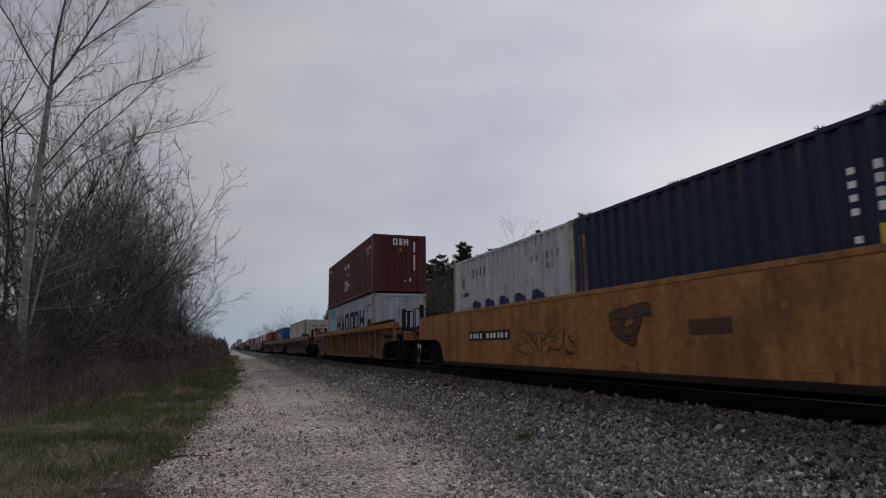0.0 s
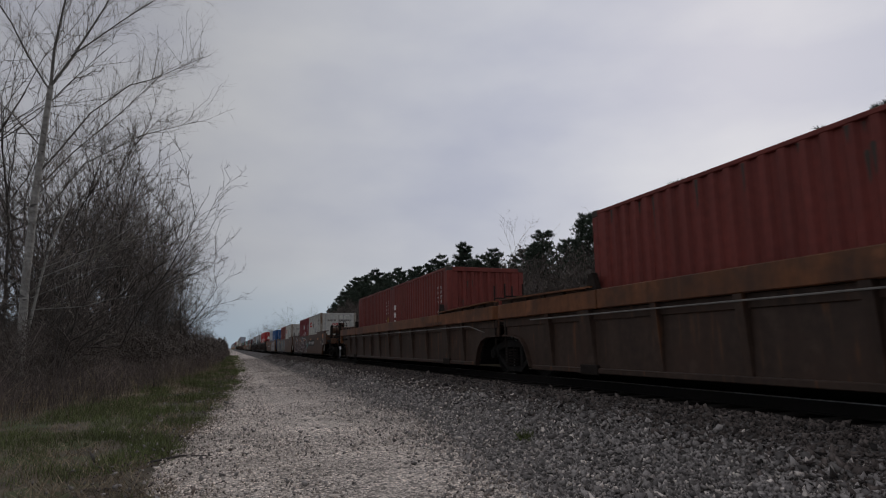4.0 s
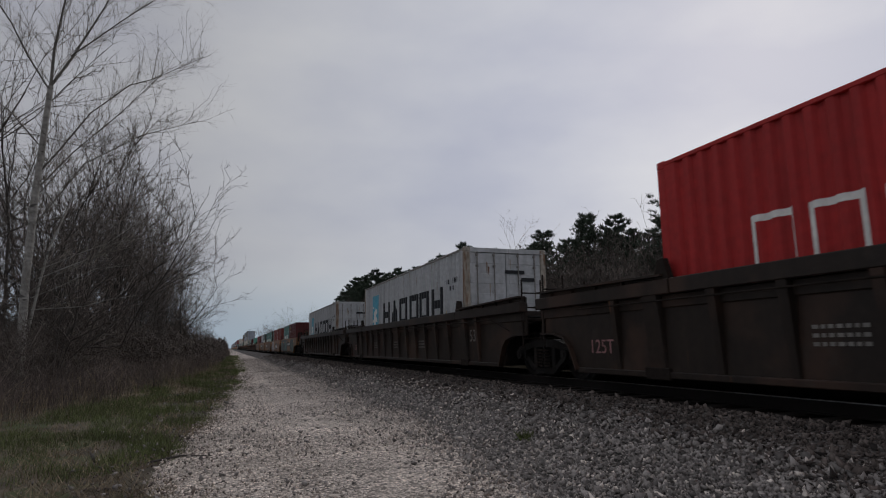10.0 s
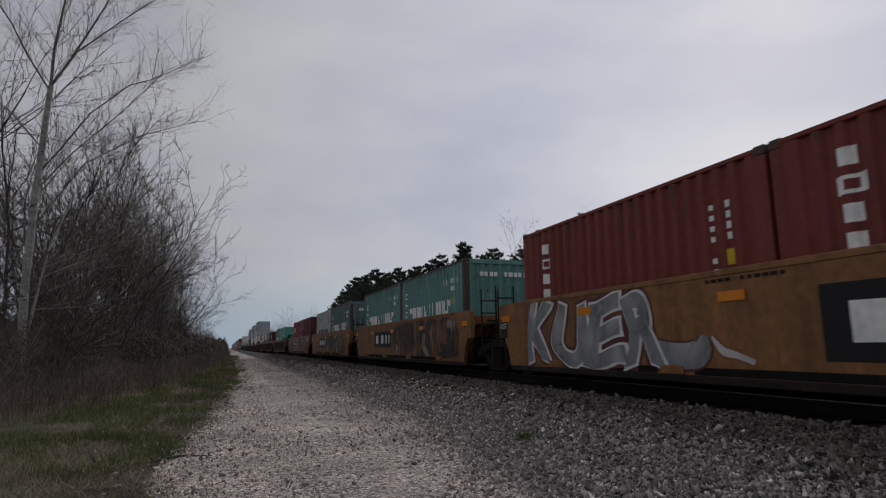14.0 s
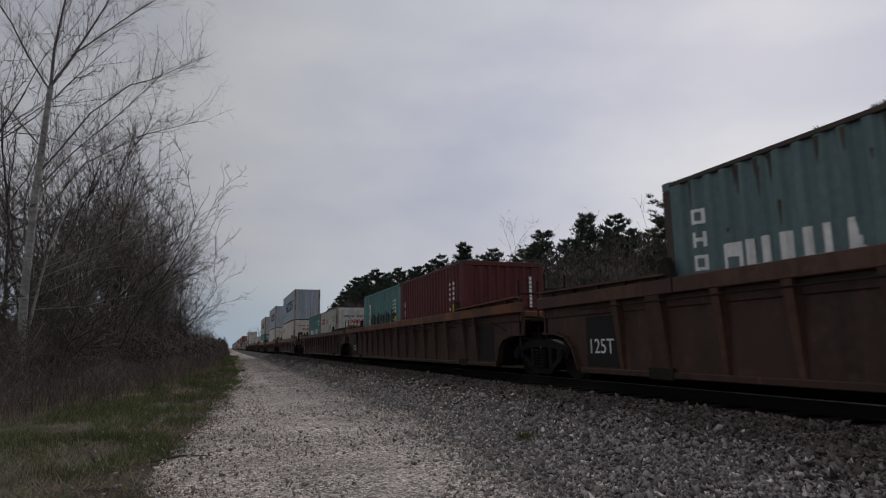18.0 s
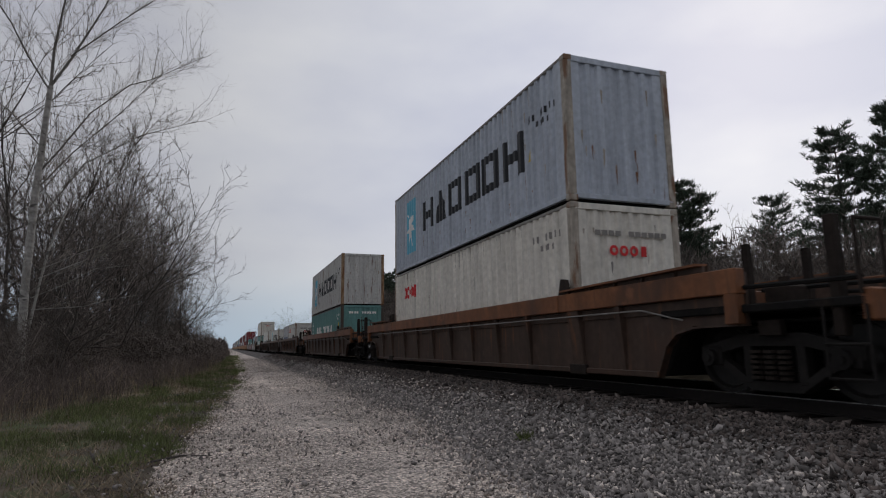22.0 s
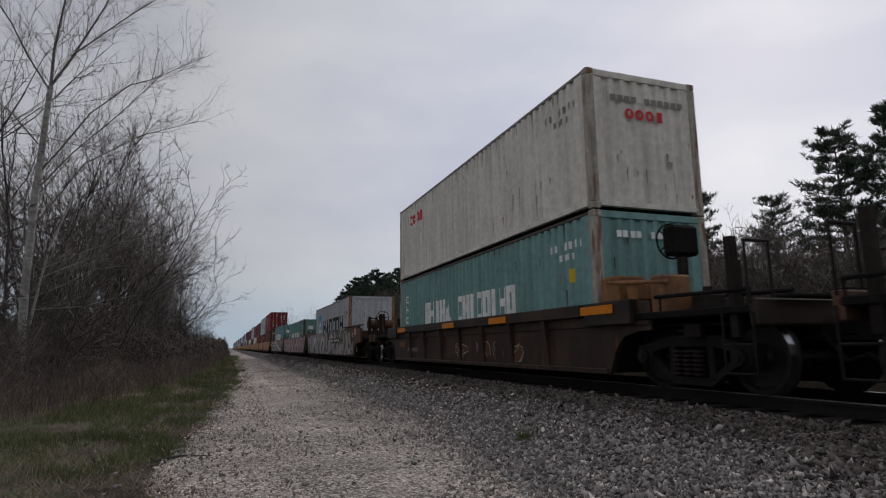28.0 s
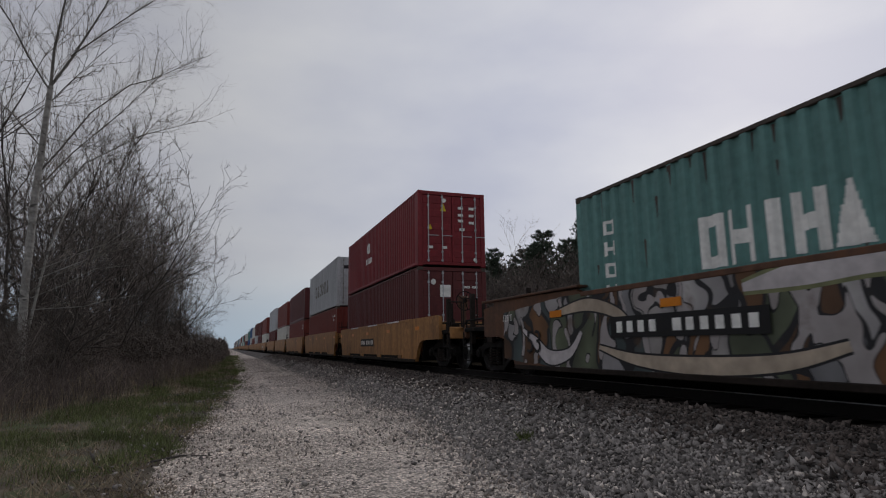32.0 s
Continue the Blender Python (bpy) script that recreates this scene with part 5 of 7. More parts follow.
C = {
    "navy": lambda: plain20("k_navy", "navy blue twenty-foot container with white upright numbers", [("b", 0.22, 0.36, 0.3, 2.25, "k_rustpost"), ("b", 0.10, 0.16, 0.9, 2.3, "k_rusty")], num=5.0),
    "cosco20": lambda: cosco_white(SHORT, STD, "pale grey twenty-foot container with navy block lettering"),
    "cosco40": lambda: cosco_white(LONG, TALL, "off-white forty-foot container with large navy lettering"),
    "zim": lambda: container(LONG, STD, "k_maroon", "maroon forty-foot container stacked on a grey one", False,
                             [("qiw", 5.4, 6.85, 0.62, 1.14, "white"), ("qwqw", 5.5, 6.8, 1.75, 2.0, "white"), ("bbbb", 5.6, 6.6, 1.35, 1.55, "white"), ("bbbbbb", 0.3, 1.3, 2.2, 2.3, "white")] + NUM40 + [("a", 10.9, 11.1, 1.55, 1.75, "yellowink")],
                             [("qiw", -0.35, 0.4, 2.12, 2.42, "white"), ("bbbb bbbbbb", 0.62, 0.7, 1.0, 2.3, "white", "v"), ("a", -0.05, 0.08, 1.86, 2.0, "yellowink"), ("b", 0.42, 0.52, 0.52, 0.66, "white"), ("b", 0.2, 0.28, 0.5, 0.56, "white")]),
    "star_std": lambda: star_box("k_bluegrey", "blue-grey forty-foot container with star emblem and black lettering", STD),
    "star": lambda: star_box("k_bluegrey", "blue-grey forty-foot container with white star on sky blue"),
    "star_grey": lambda: star_box("k_grey", "grey forty-foot container with star emblem and door end forward", TALL, True),
    "star_rust": lambda: star_box("k_rusty", "rust-streaked grey forty-foot container with star emblem", TALL, False, "k_rustpost"),
    "star_worn": lambda: star_box("k_grey", "worn grey forty-foot container with star emblem and rusty corner posts", TALL, False, "k_rustpost", 0.98),
    "star_white": lambda: star_box("k_white", "off-white forty-foot container with star emblem, in the well", STD, False, "k_post"),
    "oocl20": lambda: white_box(SHORT, STD, "off-white twenty-foot container with small red lettering"),
    "oocl20p": lambda: white_box(SHORT, STD, "off-white twenty-foot container with dark blotches and red lettering", blotch=True),
    "oocl20d": lambda: white_box(SHORT, STD, "off-white twenty-foot container with doors and red lettering", doors=True),
    "oocl40": lambda: white_box(LONG, TALL, "cream forty-foot high container with small red lettering", "k_cream", (1.15, 2.65), (1.92, 2.34)),
    "oocl40s": lambda: white_box(LONG, STD, "cream forty-foot container stacked on an aqua one", "k_cream", (1.2, 2.65), (1.80, 2.15)),
    "blue": lambda: cosco_blue("blue twenty-foot container with white dome emblem and lettering", False),
    "blued": lambda: cosco_blue("blue twenty-foot container with doors and white dome emblem", True),
    "red20": lambda: plain20("k_red", "plain red-brown twenty-foot container", num=5.2),
    "red20n": lambda: plain20("k_red", "red-brown twenty-foot container with upright white lettering", [("qwqw", 0.3, 0.55, 0.8, 1.9, "white", "v")], num=5.2),
    "red40": lambda: container(LONG, STD, "k_red", "red-brown forty-foot container in the well", False, NUM40),
    "round": lambda: plain20("k_crimson", "crimson twenty-foot container with round white emblem", [("d", 2.75, 3.4, 1.65, 2.12, "white"), ("bbbbbbbb", 1.9, 4.1, 1.26, 1.50, "white")], num=5.2),
    "bright": lambda: container(LONG, TALL, "k_bright", "bright red forty-foot container with large white lettering", True,
                                [("uuuuuu", 1.45, 6.0, 1.18, 1.78, "white"), ("v", 6.2, 7.3, 1.0, 2.15, "white"), ("d", 6.9, 7.9, 1.05, 1.5, "white"), ("uuo", 8.3, 10.1, 1.12, 1.75, "white")] + UPNUM(11.2),
                                [("a", -0.95, -0.35, 1.75, 2.25, "white"), ("b", 0.15, 0.95, 2.05, 2.17, "white"), ("b", 0.5, 0.75, 1.88, 1.98, "white"), ("b", 0.1, 0.75, 0.85, 1.15, "white")]),
    "china20": lambda: china_box(SHORT, STD, "sea-green twenty-foot container with tall white lettering"),
    "china20s": lambda: china_box(SHORT, STD, "slate-green twenty-foot container with tall white lettering", "k_slate"),
    "china40": lambda: china_box(LONG, STD, "sea-green forty-foot container with tall white lettering"),
    "china40d": lambda: china_box(LONG, STD, "sea-green forty-foot container with doors and white lettering", "k_teal", True, "c_brown"),
    "china40h": lambda: china_box(LONG, TALL, "sea-green high forty-foot container with white lettering", "k_teal", True),
    "aqua40": lambda: china_box(LONG, STD, "faded aqua forty-foot container with white lettering", "k_aqua", False, "k_post"),
    "jade20": lambda: plain20("k_jade", "pale jade twenty-foot container with a dark patch", [("bqb", 0.35, 0.6, 0.9, 1.9, "white", "v"), ("b", 3.9, 4.8, 0.95, 1.35, "k_slate")]),
    "stain20": lambda: plain20("k_teal", "sea-green twenty-foot container with sooty stains", [("b", 0.86, 1.22, 1.0, 2.15, "white"), ("oqo", 0.95, 1.13, 1.1, 2.08, "k_navy", "v")] + [("d", 1.315 + i * PITCH_C, 1.315 + i * PITCH_C + 0.13 + 0.05 * ((i * 5) % 3) / 2, 1.24 - 0.05 * ((i * 3) % 4), 1.58 + 0.16 * ((i * 7) % 4) / 3, "g_black") for i in range(16)]),
    "dark20": lambda: plain20("k_maroon", "dark crimson twenty-foot container", [("bqb", 0.4, 0.6, 1.0, 1.9, "white", "v")], [("bbbbbbbb", 0.75, 0.83, 1.3, 2.2, "white", "v")]),
    "trit": lambda: trit("red-brown twenty-foot container with upright white letters"),
    "flag": lambda: flag("maroon twenty-foot container with a small yellow and blue emblem"),
    "oai": lambda: plain20("k_crimson", "crimson twenty-foot container with slanted white letters", [("oai", 0.65, 1.5, 1.62, 2.05, "white")], num=4.9),
    "cap_red": lambda: container(LONG, STD, "k_crimson", "crimson forty-foot container with doors, stacked on top", True, [("o", 4.3, 5.1, 1.5, 2.0, "white"), ("bbb", 4.2, 5.4, 1.05, 1.3, "white")],
                                 [("b", x, x + 0.22, z, z + 0.09, "white") for x, z in ((0.2, 2.0), (0.6, 2.0), (0.2, 1.75), (0.6, 1.75), (0.2, 1.55), (0.6, 1.5), (-0.9, 0.6), (-0.4, 0.6), (0.25, 1.25))] + [("a", -0.45, -0.2, 1.9, 2.15, "yellowink"), ("a", -0.9, -0.7, 1.25, 1.42, "yellowink"), ("d", -0.4, -0.2, 2.2, 2.35, "white"), ("d", 0.75, 0.9, 0.2, 0.33, "white")]),
    "low_dark": lambda: container(LONG, TALL, "k_maroon", "dark maroon forty-foot container in the well", True, [], [("b", -0.5, -0.05, 1.9, 2.3, "white"), ("d", -0.8, -0.6, 2.3, 2.5, "white"), ("bbbb bbbb", 0.4, 0.9, 2.2, 2.28, "white")]),
    "top_grey": lambda: container(LONG, TALL, "k_grey", "pale grey forty-foot container with dark lettering, on top", True, [("qaqoqa", 3.0, 9.0, 1.1, 1.9, "dull")], [("b", -0.9, -0.3, 2.2, 2.4, "ink"), ("b", 0.3, 0.9, 1.2, 1.6, "ink")]),
    "far_red": lambda: container(LONG, STD, "k_red", "red-brown forty-foot container far down the train", False, detail=False),
    "far_maroon": lambda: container(LONG, STD, "k_maroon", "maroon forty-foot container far down the train", False, detail=False),
    "far_grey": lambda: container(LONG, TALL, "k_grey", "grey forty-foot container far down the train", False, detail=False),
    "far_white": lambda: container(LONG, STD, "k_white", "white forty-foot container far down the train", False, detail=False),
    "far_teal": lambda: container(LONG, STD, "k_teal", "sea-green forty-foot container far down the train", False, detail=False),
    "far_blue": lambda: container(LONG, STD, "k_blue", "blue forty-foot container far down the train", False, detail=False),
}
HIGH = {"star", "star_worn", "star_grey", "star_rust", "oocl40", "bright", "china40h", "low_dark", "top_grey", "cosco40", "far_grey"}

MOVING = []          # (thing, place along the train at 0 s, height)
FIRST = {}
BASE = 0.36          # a container's usual base over the rail


def load(kind, y, z):
    if kind in FIRST:
        ob = copy_thing(FIRST[kind], Matrix.Identity(4))
    else:
        ob = FIRST[kind] = C[kind]()
    MOVING.append((ob, y, RAIL_Z + z))
    return TALL if kind in HIGH else STD


def stack(y, lower, upper=None, base=BASE):
    """lower: one forty-foot kind, or a pair of twenty-foot kinds, the foremost first."""
    if isinstance(lower, tuple):
        load(lower[0], y - 3.06, base)
        load(lower[1], y + 3.06, base)
        h = STD
    else:
        h = load(lower, y, base)
    if upper:
        load(upper, y, base + h + 0.03)


def ribbon(rng, y0, y1, z0, z1, wide):
    """Middle line and half widths of one sprayed stroke inside the box."""
    w, h = y1 - y0, z1 - z0
    p = [(y0 + rng.random() * w, z0 + rng.random() * h) for _ in range(2)]
    c = (p[0][0] + rng.uniform(-0.8, 0.8) * h, z0 + rng.uniform(-0.2, 1.2) * h)
    p[1] = (p[0][0] + rng.uniform(-1.0, 1.0) * h * 1.6, p[1][1])
    pts = []
    for i in range(13):
        t = i / 12
        y = (1 - t) ** 2 * p[0][0] + 2 * t * (1 - t) * c[0] + t * t * p[1][0]
        z = (1 - t) ** 2 * p[0][1] + 2 * t * (1 - t) * c[1] + t * t * p[1][1]
        pts.append((y, z, wide * (0.35 + 0.65 * math.sin(3.1416 * min(1.0, 0.15 + t * 0.85)))))
    return pts


def lay(b, pts, x, grow_, box, shift=0.0):
    y0, y1, z0, z1 = box
    o = len(b.v)
    for i, (y, z, w) in enumerate(pts):
        q, r = pts[min(i + 1, len(pts) - 1)], pts[max(i - 1, 0)]
        dy, dz = q[0] - r[0], q[1] - r[1]
        l_ = math.hypot(dy, dz) + 1e-6
        w = max(0.006, w + grow_)
        for s in (-1, 1):
            b.v.append((x, min(max(y - dz / l_ * (w * s + shift), y0), y1), min(max(z + dy / l_ * (w * s + shift), z0), z1)))
    b.f += [(o + 2 * i, o + 2 * i + 2, o + 2 * i + 3, o + 2 * i + 1) for i in range(len(pts) - 1)]


def graffiti(car, y0, y1, z0, z1, fill, edge, shine, seed, n=6, x=-OUT, wide=0.10):
    """A sprayed tag on a car's near side: swept strokes with outlines and thin highlights."""
    rng = random.Random(seed)
    edges, fills, shines = Build(), Build(), Build()
    box = (y0, y1, z0, z1)
    w = (y1 - y0) / n
    d = 0.003
    for i in range(n):
        for k in range(5):
            a = y1 - (i + 1.25) * w
            pts = ribbon(rng, max(y0, a), min(y1, a + 1.5 * w), z0 + 0.06, z1 - 0.06, wide * rng.uniform(0.6, 1.35))
            lay(edges, pts, x - d, 0.02, box)
            lay(fills, pts, x - d - 0.0003, 0.0, box)
            if k % 2 == 0:
                lay(shines, [(p, q, 0.012) for p, q, _ in pts[2:10]], x - d - 0.0006, 0.0, box, wide * 0.4)
            d += 0.0006
    tagged(part("graffiti_outline", edges, edge, car), kind="stuff")
    tagged(part("graffiti_fill", fills, fill, car, "sprayed graffiti strokes"), kind="stuff")
    tagged(part("graffiti_highlight", shines, shine, car), kind="stuff")


def swoop(car, pts, fill, edge, x=-OUT - 0.006, rim=0.03):
    """One broad sprayed stroke through (y, z, half width) points, smoothly bent, with an outline."""
    line = []
    for i in range(len(pts) - 1):
        p = [Vector(pts[max(0, min(len(pts) - 1, i + q))]) for q in (-1, 0, 1, 2)]
        for k in range(8):
            t = k / 8
            line.append(tuple(0.5 * (2 * p[1] + (p[2] - p[0]) * t + (2 * p[0] - 5 * p[1] + 4 * p[2] - p[3]) * t * t + (3 * p[1] - p[0] - 3 * p[2] + p[3]) * t ** 3)))
    line.append(tuple(pts[-1]))
    box = (-9.0, 9.0, ZB + 0.02, ZT - 0.02)
    for name, m_, grow_, d in (("graffiti_outline", edge, rim, 0.0), ("graffiti_stroke", fill, 0.0, 0.002)):
        b = Build()
        lay(b, line, x - d, grow_, box)
        part(name, b, m_, car)


def spray_sheet(car, y0, y1, z0, z1, paint_, seed, x=-OUT, rag=0.10):
    """One sprayed field with an uneven edge on a car's near side."""
    b = Build()
    k = 90
    edge = lambda q, y: max(0.0, noise.noise((seed + q, y * 1.3, 0.5)) + 0.5 * noise.noise((seed + q, y * 4.0, 1.5)) + 0.15)
    for i in range(k + 1):
        y = y0 + (y1 - y0) * i / k
        side = min(1.0, 7 * min(i, k - i) / k)
        mid, half = (z0 + z1) / 2, (z1 - z0) / 2
        b.v += [(x - 0.003, y, mid - half * (0.75 + 0.25 * side) + rag * edge(0, y)), (x - 0.003, y, mid + half * (0.75 + 0.25 * side) - rag * edge(9, y))]
    b.f = [(2 * i, 2 * i + 2, 2 * i + 3, 2 * i + 1) for i in range(k)]
    return part("graffiti", b, paint_, car, "sprayed graffiti in bent outlined shapes")


def slabs(car, y0, y1, z0, z1, n, fill, edge, shine, seed, x=-OUT):
    """Tall sprayed shapes side by side, each bent and split, with an outline and a light edge."""
    rng = random.Random(seed)
    w = (y1 - y0) / n
    for i in range(n):
        cy = y1 - (i + 0.5) * w
        lean_, bow = rng.uniform(-0.14, 0.02), rng.uniform(0.0, 0.08)
        cut = rng.choice((0.0, 0.0, 0.45, 0.6))
        runs = [(0.02, cut - 0.03), (cut + 0.03, 0.98)] if cut else [(0.02, 0.98)]
        for a0, a1 in runs:
            for k, (m_, g, dy) in enumerate(((edge, 0.03, 0.0), (shine, -0.012, -0.02), (fill, -0.016, 0.012))):
                b = Build()
                d = 0.004 + 0.0025 * k + 0.0006 * (i % 2)
                for q in range(15):
                    f = q / 14
                    v = a0 + (a1 - a0) * f
                    z = z0 + (z1 - z0) * v + g * (2 * f - 1)
                    half = (w * (0.44 + 0.08 * math.sin(5.0 * v + i * 2.3))) * (1 - abs(2 * f - 1) ** 5) ** 0.5 + g
                    c_ = cy + lean_ * (v - 0.5) + bow * math.sin(6.2832 * v) + dy
                    half = max(half, 0.004)
                    b.v += [(x - d, min(max(c_ - half, y0), y1), min(max(z, z0), z1)), (x - d, min(max(c_ + half, y0), y1), min(max(z, z0), z1))]
                b.f = [(2 * j, 2 * j + 2, 2 * j + 3, 2 * j + 1) for j in range(14)]
                part(("graffiti_outline", "graffiti_edge", "graffiti_block")[k], b, m_, car)


def spray_word(car, letters, y0, y1, z0, z1, fill, edge, shine, x=-OUT, seed=1):
    """Fat leaning sprayed letters that overlap: dark outlines, a light edge on one side, then the fill."""
    rng = random.Random(seed)
    n = len(letters)
    w = (y1 - y0) / n
    for i, ch in enumerate(letters):
        lean, grow_, drop, sway = rng.uniform(-0.16, 0.16), rng.uniform(0.96, 1.06), rng.uniform(0.0, 0.10), rng.uniform(-0.06, 0.06)
        for k, (m_, fat, dy, d) in enumerate(((edge, 0.115, 0.0, 0.004), (shine, 0.075, -0.012, 0.0085), (fill, 0.046, 0.012, 0.013))):
            cu = bpy.data.curves.new("letter", "FONT")
            cu.body, cu.size, cu.offset, cu.resolution_u = ch, 1.0, fat, 5
            tmp = bpy.data.objects.new("letter", cu)
            scene.collection.objects.link(tmp)
            me = bpy.data.meshes.new_from_object(tmp)
            bpy.data.objects.remove(tmp)
            bm = bmesh.new()
            bm.from_mesh(me)
            bmesh.ops.triangulate(bm, faces=bm.faces)
            bmesh.ops.subdivide_edges(bm, edges=[e for e in bm.edges if e.calc_length() > 0.2], cuts=3)
            bm.to_mesh(me)
            bm.free()
            co = np.empty(len(me.vertices) * 3, np.float32)
            me.vertices.foreach_get("co", co)
            co = co.reshape(-1, 3)
            if k == 0:
                lo_, hi_ = co.min(0) + 0.08, co.max(0) - 0.08
            u = (co[:, 0] - lo_[0]) / (hi_[0] - lo_[0])
            v = (co[:, 1] - lo_[1]) / (hi_[1] - lo_[1])
            u = 0.5 + (u - 0.5) * grow_ * (1 + 0.22 * np.sin(3.1 * v + i)) + lean * (v - 0.5) + sway * np.sin(5 * v)
            v = v * (1 - drop) + 0.07 * np.sin(4 * u + 2 * i)
            out = np.stack([np.full(len(u), x - d - 0.0012 * (i % 3)), np.clip(y1 - (i + 0.02 + 0.96 * u) * w + dy, y0 - 0.1, y1 + 0.1), np.clip(z0 + 0.09 + (z1 - z0 - 0.18) * v, z0, z1)], 1).astype(np.float32)
            me.vertices.foreach_set("co", out.ravel())
            me.update()
            part(("graffiti_outline", "graffiti_edge", "graffiti_letter")[k], me, m_, car)


def panel(car, y0, y1, z0, z1, codes="", ink="white", back="signblack", x=-OUT):
    """A flat painted panel with plain marks on a car's near side; y1 is its left edge."""
    if back:
        part("number_panel", Build().box(x - 0.005, x - 0.002, y0, y1, z0, z1), back, car)
    if codes:
        h = z1 - z0
        b = word(codes, -y1 + 0.08, -y0 - 0.08, z0 + 0.24 * h, z1 - 0.24 * h, gap=0.34 if back and len(codes) > 4 else 0.2, drape=False)
        b.v = [(x - 0.0075, p[1], p[2]) for p in b.v]
        tagged(part("number_marking", b, ink, car), kind="stuff")


def text(car, words, y, z, size, ink="white", x=-OUT):
    cu = bpy.data.curves.new("stencil", "FONT")
    cu.body, cu.size, cu.extrude = words, size, 0.001
    tmp = bpy.data.objects.new("stencil", cu)
    scene.collection.objects.link(tmp)
    me = bpy.data.meshes.new_from_object(tmp)
    bpy.data.objects.remove(tmp)
    ob = part("stencil", me, ink, car, "stencilled " + words)
    ob.matrix_parent_inverse = pose(x - 0.004, y, z, 90, 0, -90)


def place(car, y):
    MOVING.append((car, y, RAIL_Z))
    return car


NUM = "bbbb bbbbbb"

# the foremost car in view: yellow, flat-sided
car = place(well_car(40, "flat40", "joint", "end", "c_yellow", "weathered yellow flat-sided well car with small graffiti"), 9.03)
panel(car, 2.3, 4.6, 0.76, 0.98, NUM, "white", "signblack")
graffiti(car, -2.2, -1.2, 0.55, 1.3, "c_brown", "g_black", "g_black", 3, 1)
graffiti(car, -0.2, 2.0, 0.45, 0.95, "c_yellow", "g_black", "c_brown", 4, 4)
panel(car, -3.6, -2.9, 0.75, 0.95, "", "ink", "c_brown")
stack(9.03, ("navy", "cosco20"), base=0.31)
car = place(well_car(53, "rib", "end", "end", "c_yellow", "weathered yellow ribbed well car with wheels at both ends", ("posts",), 1.02, sheet_paint="p_yellow", tail=10.37), 31.0)
stack(31.0, "star_std", "zim")
panel(car, -4.8, -4.1, 0.55, 0.68, "bbbb", "ink", None, -1.283)

# three orange-brown platforms
for i, (y, near, far, load_) in enumerate(((55.0, "end", "joint", ("oocl20", "oocl20")), (75.0, "joint", "joint", ("blue", "red20")), (94.4, "joint", "end", ("red20n", "red20")))):
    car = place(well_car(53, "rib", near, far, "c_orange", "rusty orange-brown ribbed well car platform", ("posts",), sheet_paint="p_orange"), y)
    stack(y + 0.15 * (i == 0), load_, base=0.315)
    panel(car, -6.3, -4.7, 1.2, 1.36, "bbbbbbb", "c_brown", None, -OUT - 0.012)

# three brown flat-sided platforms with graffiti
car = place(well_car(53, "flat", "end", "joint", "c_brown", "brown flat-sided well car with white graffiti and number panel", ("posts", "brake", "tank")), 119.1)
spray_word(car, "CRASHR", -0.95, 7.6, 0.24, 1.48, "s_maroon", "g_black", "g_white", seed=4)
graffiti(car, -1.6, -0.6, 0.35, 1.36, "g_teal", "g_black", "g_teal", 12, 1)
panel(car, -4.85, -1.7, 0.76, 1.16, NUM)
panel(car, -8.9, -8.45, 1.2, 1.5, "", "white", "orange")
panel(car, -8.95, -8.4, 0.80, 1.17, "", "white", "white")
part("data_panel", Build().box(-OUT - 0.008, -OUT - 0.006, -8.66, -8.43, 0.90, 1.14).box(-OUT - 0.008, -OUT - 0.006, -8.92, -8.69, 0.90, 1.14).box(-OUT - 0.008, -OUT - 0.006, -8.92, -8.43, 0.83, 0.88), "signblack", car, "black data panel in white lines")
panel(car, -7.95, -7.8, 0.86, 1.06, "", "white", "g_sand")
stack(119.1, ("oocl20d", "round"))
car = place(well_car(53, "flat", "joint", "joint", "c_brown", "brown flat-sided well car with blue and grey graffiti"), 138.6)
spray_sheet(car, -1.6, 7.9, 0.20, 1.48, "s_steel", 13)
for sy in (-1, 1):
    part("graffiti_mark", Build().prism([(-1.65 - sy * 0.45, 0.55), (-1.65 - sy * 0.20, 0.55), (-1.65 + sy * 0.45, 1.28), (-1.65 + sy * 0.20, 1.28)][::-sy], -OUT - 0.006 + 0.001 * sy, -OUT - 0.003), "g_maroon", car)
graffiti(car, -1.7, -0.9, 0.25, 1.3, "g_aqua", "c_brown", "g_white", 14, 1)
graffiti(car, -4.8, -2.4, 0.62, 1.25, "c_brown", "dull", "c_brown", 18, 3, wide=0.07)
stack(138.6, ("oocl20p", "red20n"))
car = place(well_car(53, "flat", "joint", "end", "c_brown", "brown flat-sided well car with outlined graffiti and orange squares", front=8.36), 158.4)
graffiti(car, -7.9, -6.95, 0.34, 0.8, "c_brown", "g_grey", "c_brown", 19, 2, wide=0.03)
slabs(car, -3.85, -1.6, 0.24, 1.46, 7, "g_grey", "g_black", "g_white", 15)
slabs(car, -6.85, -4.0, 0.24, 1.48, 9, "g_grey", "g_black", "g_white", 17)
panel(car, 2.05, 5.3, 0.72, 1.04, NUM)
panel(car, -8.25, -8.0, 1.24, 1.46, "", "white", "orange")
panel(car, -8.25, -8.0, 0.96, 1.18, "", "white", "orange")
panel(car, 9.42, 9.82, 1.24, 1.48, "", "white", "orange")
panel(car, 9.3, 9.42, 0.95, 1.15, "", "white", "g_sand")
stack(158.4, ("blued", "cosco20"))

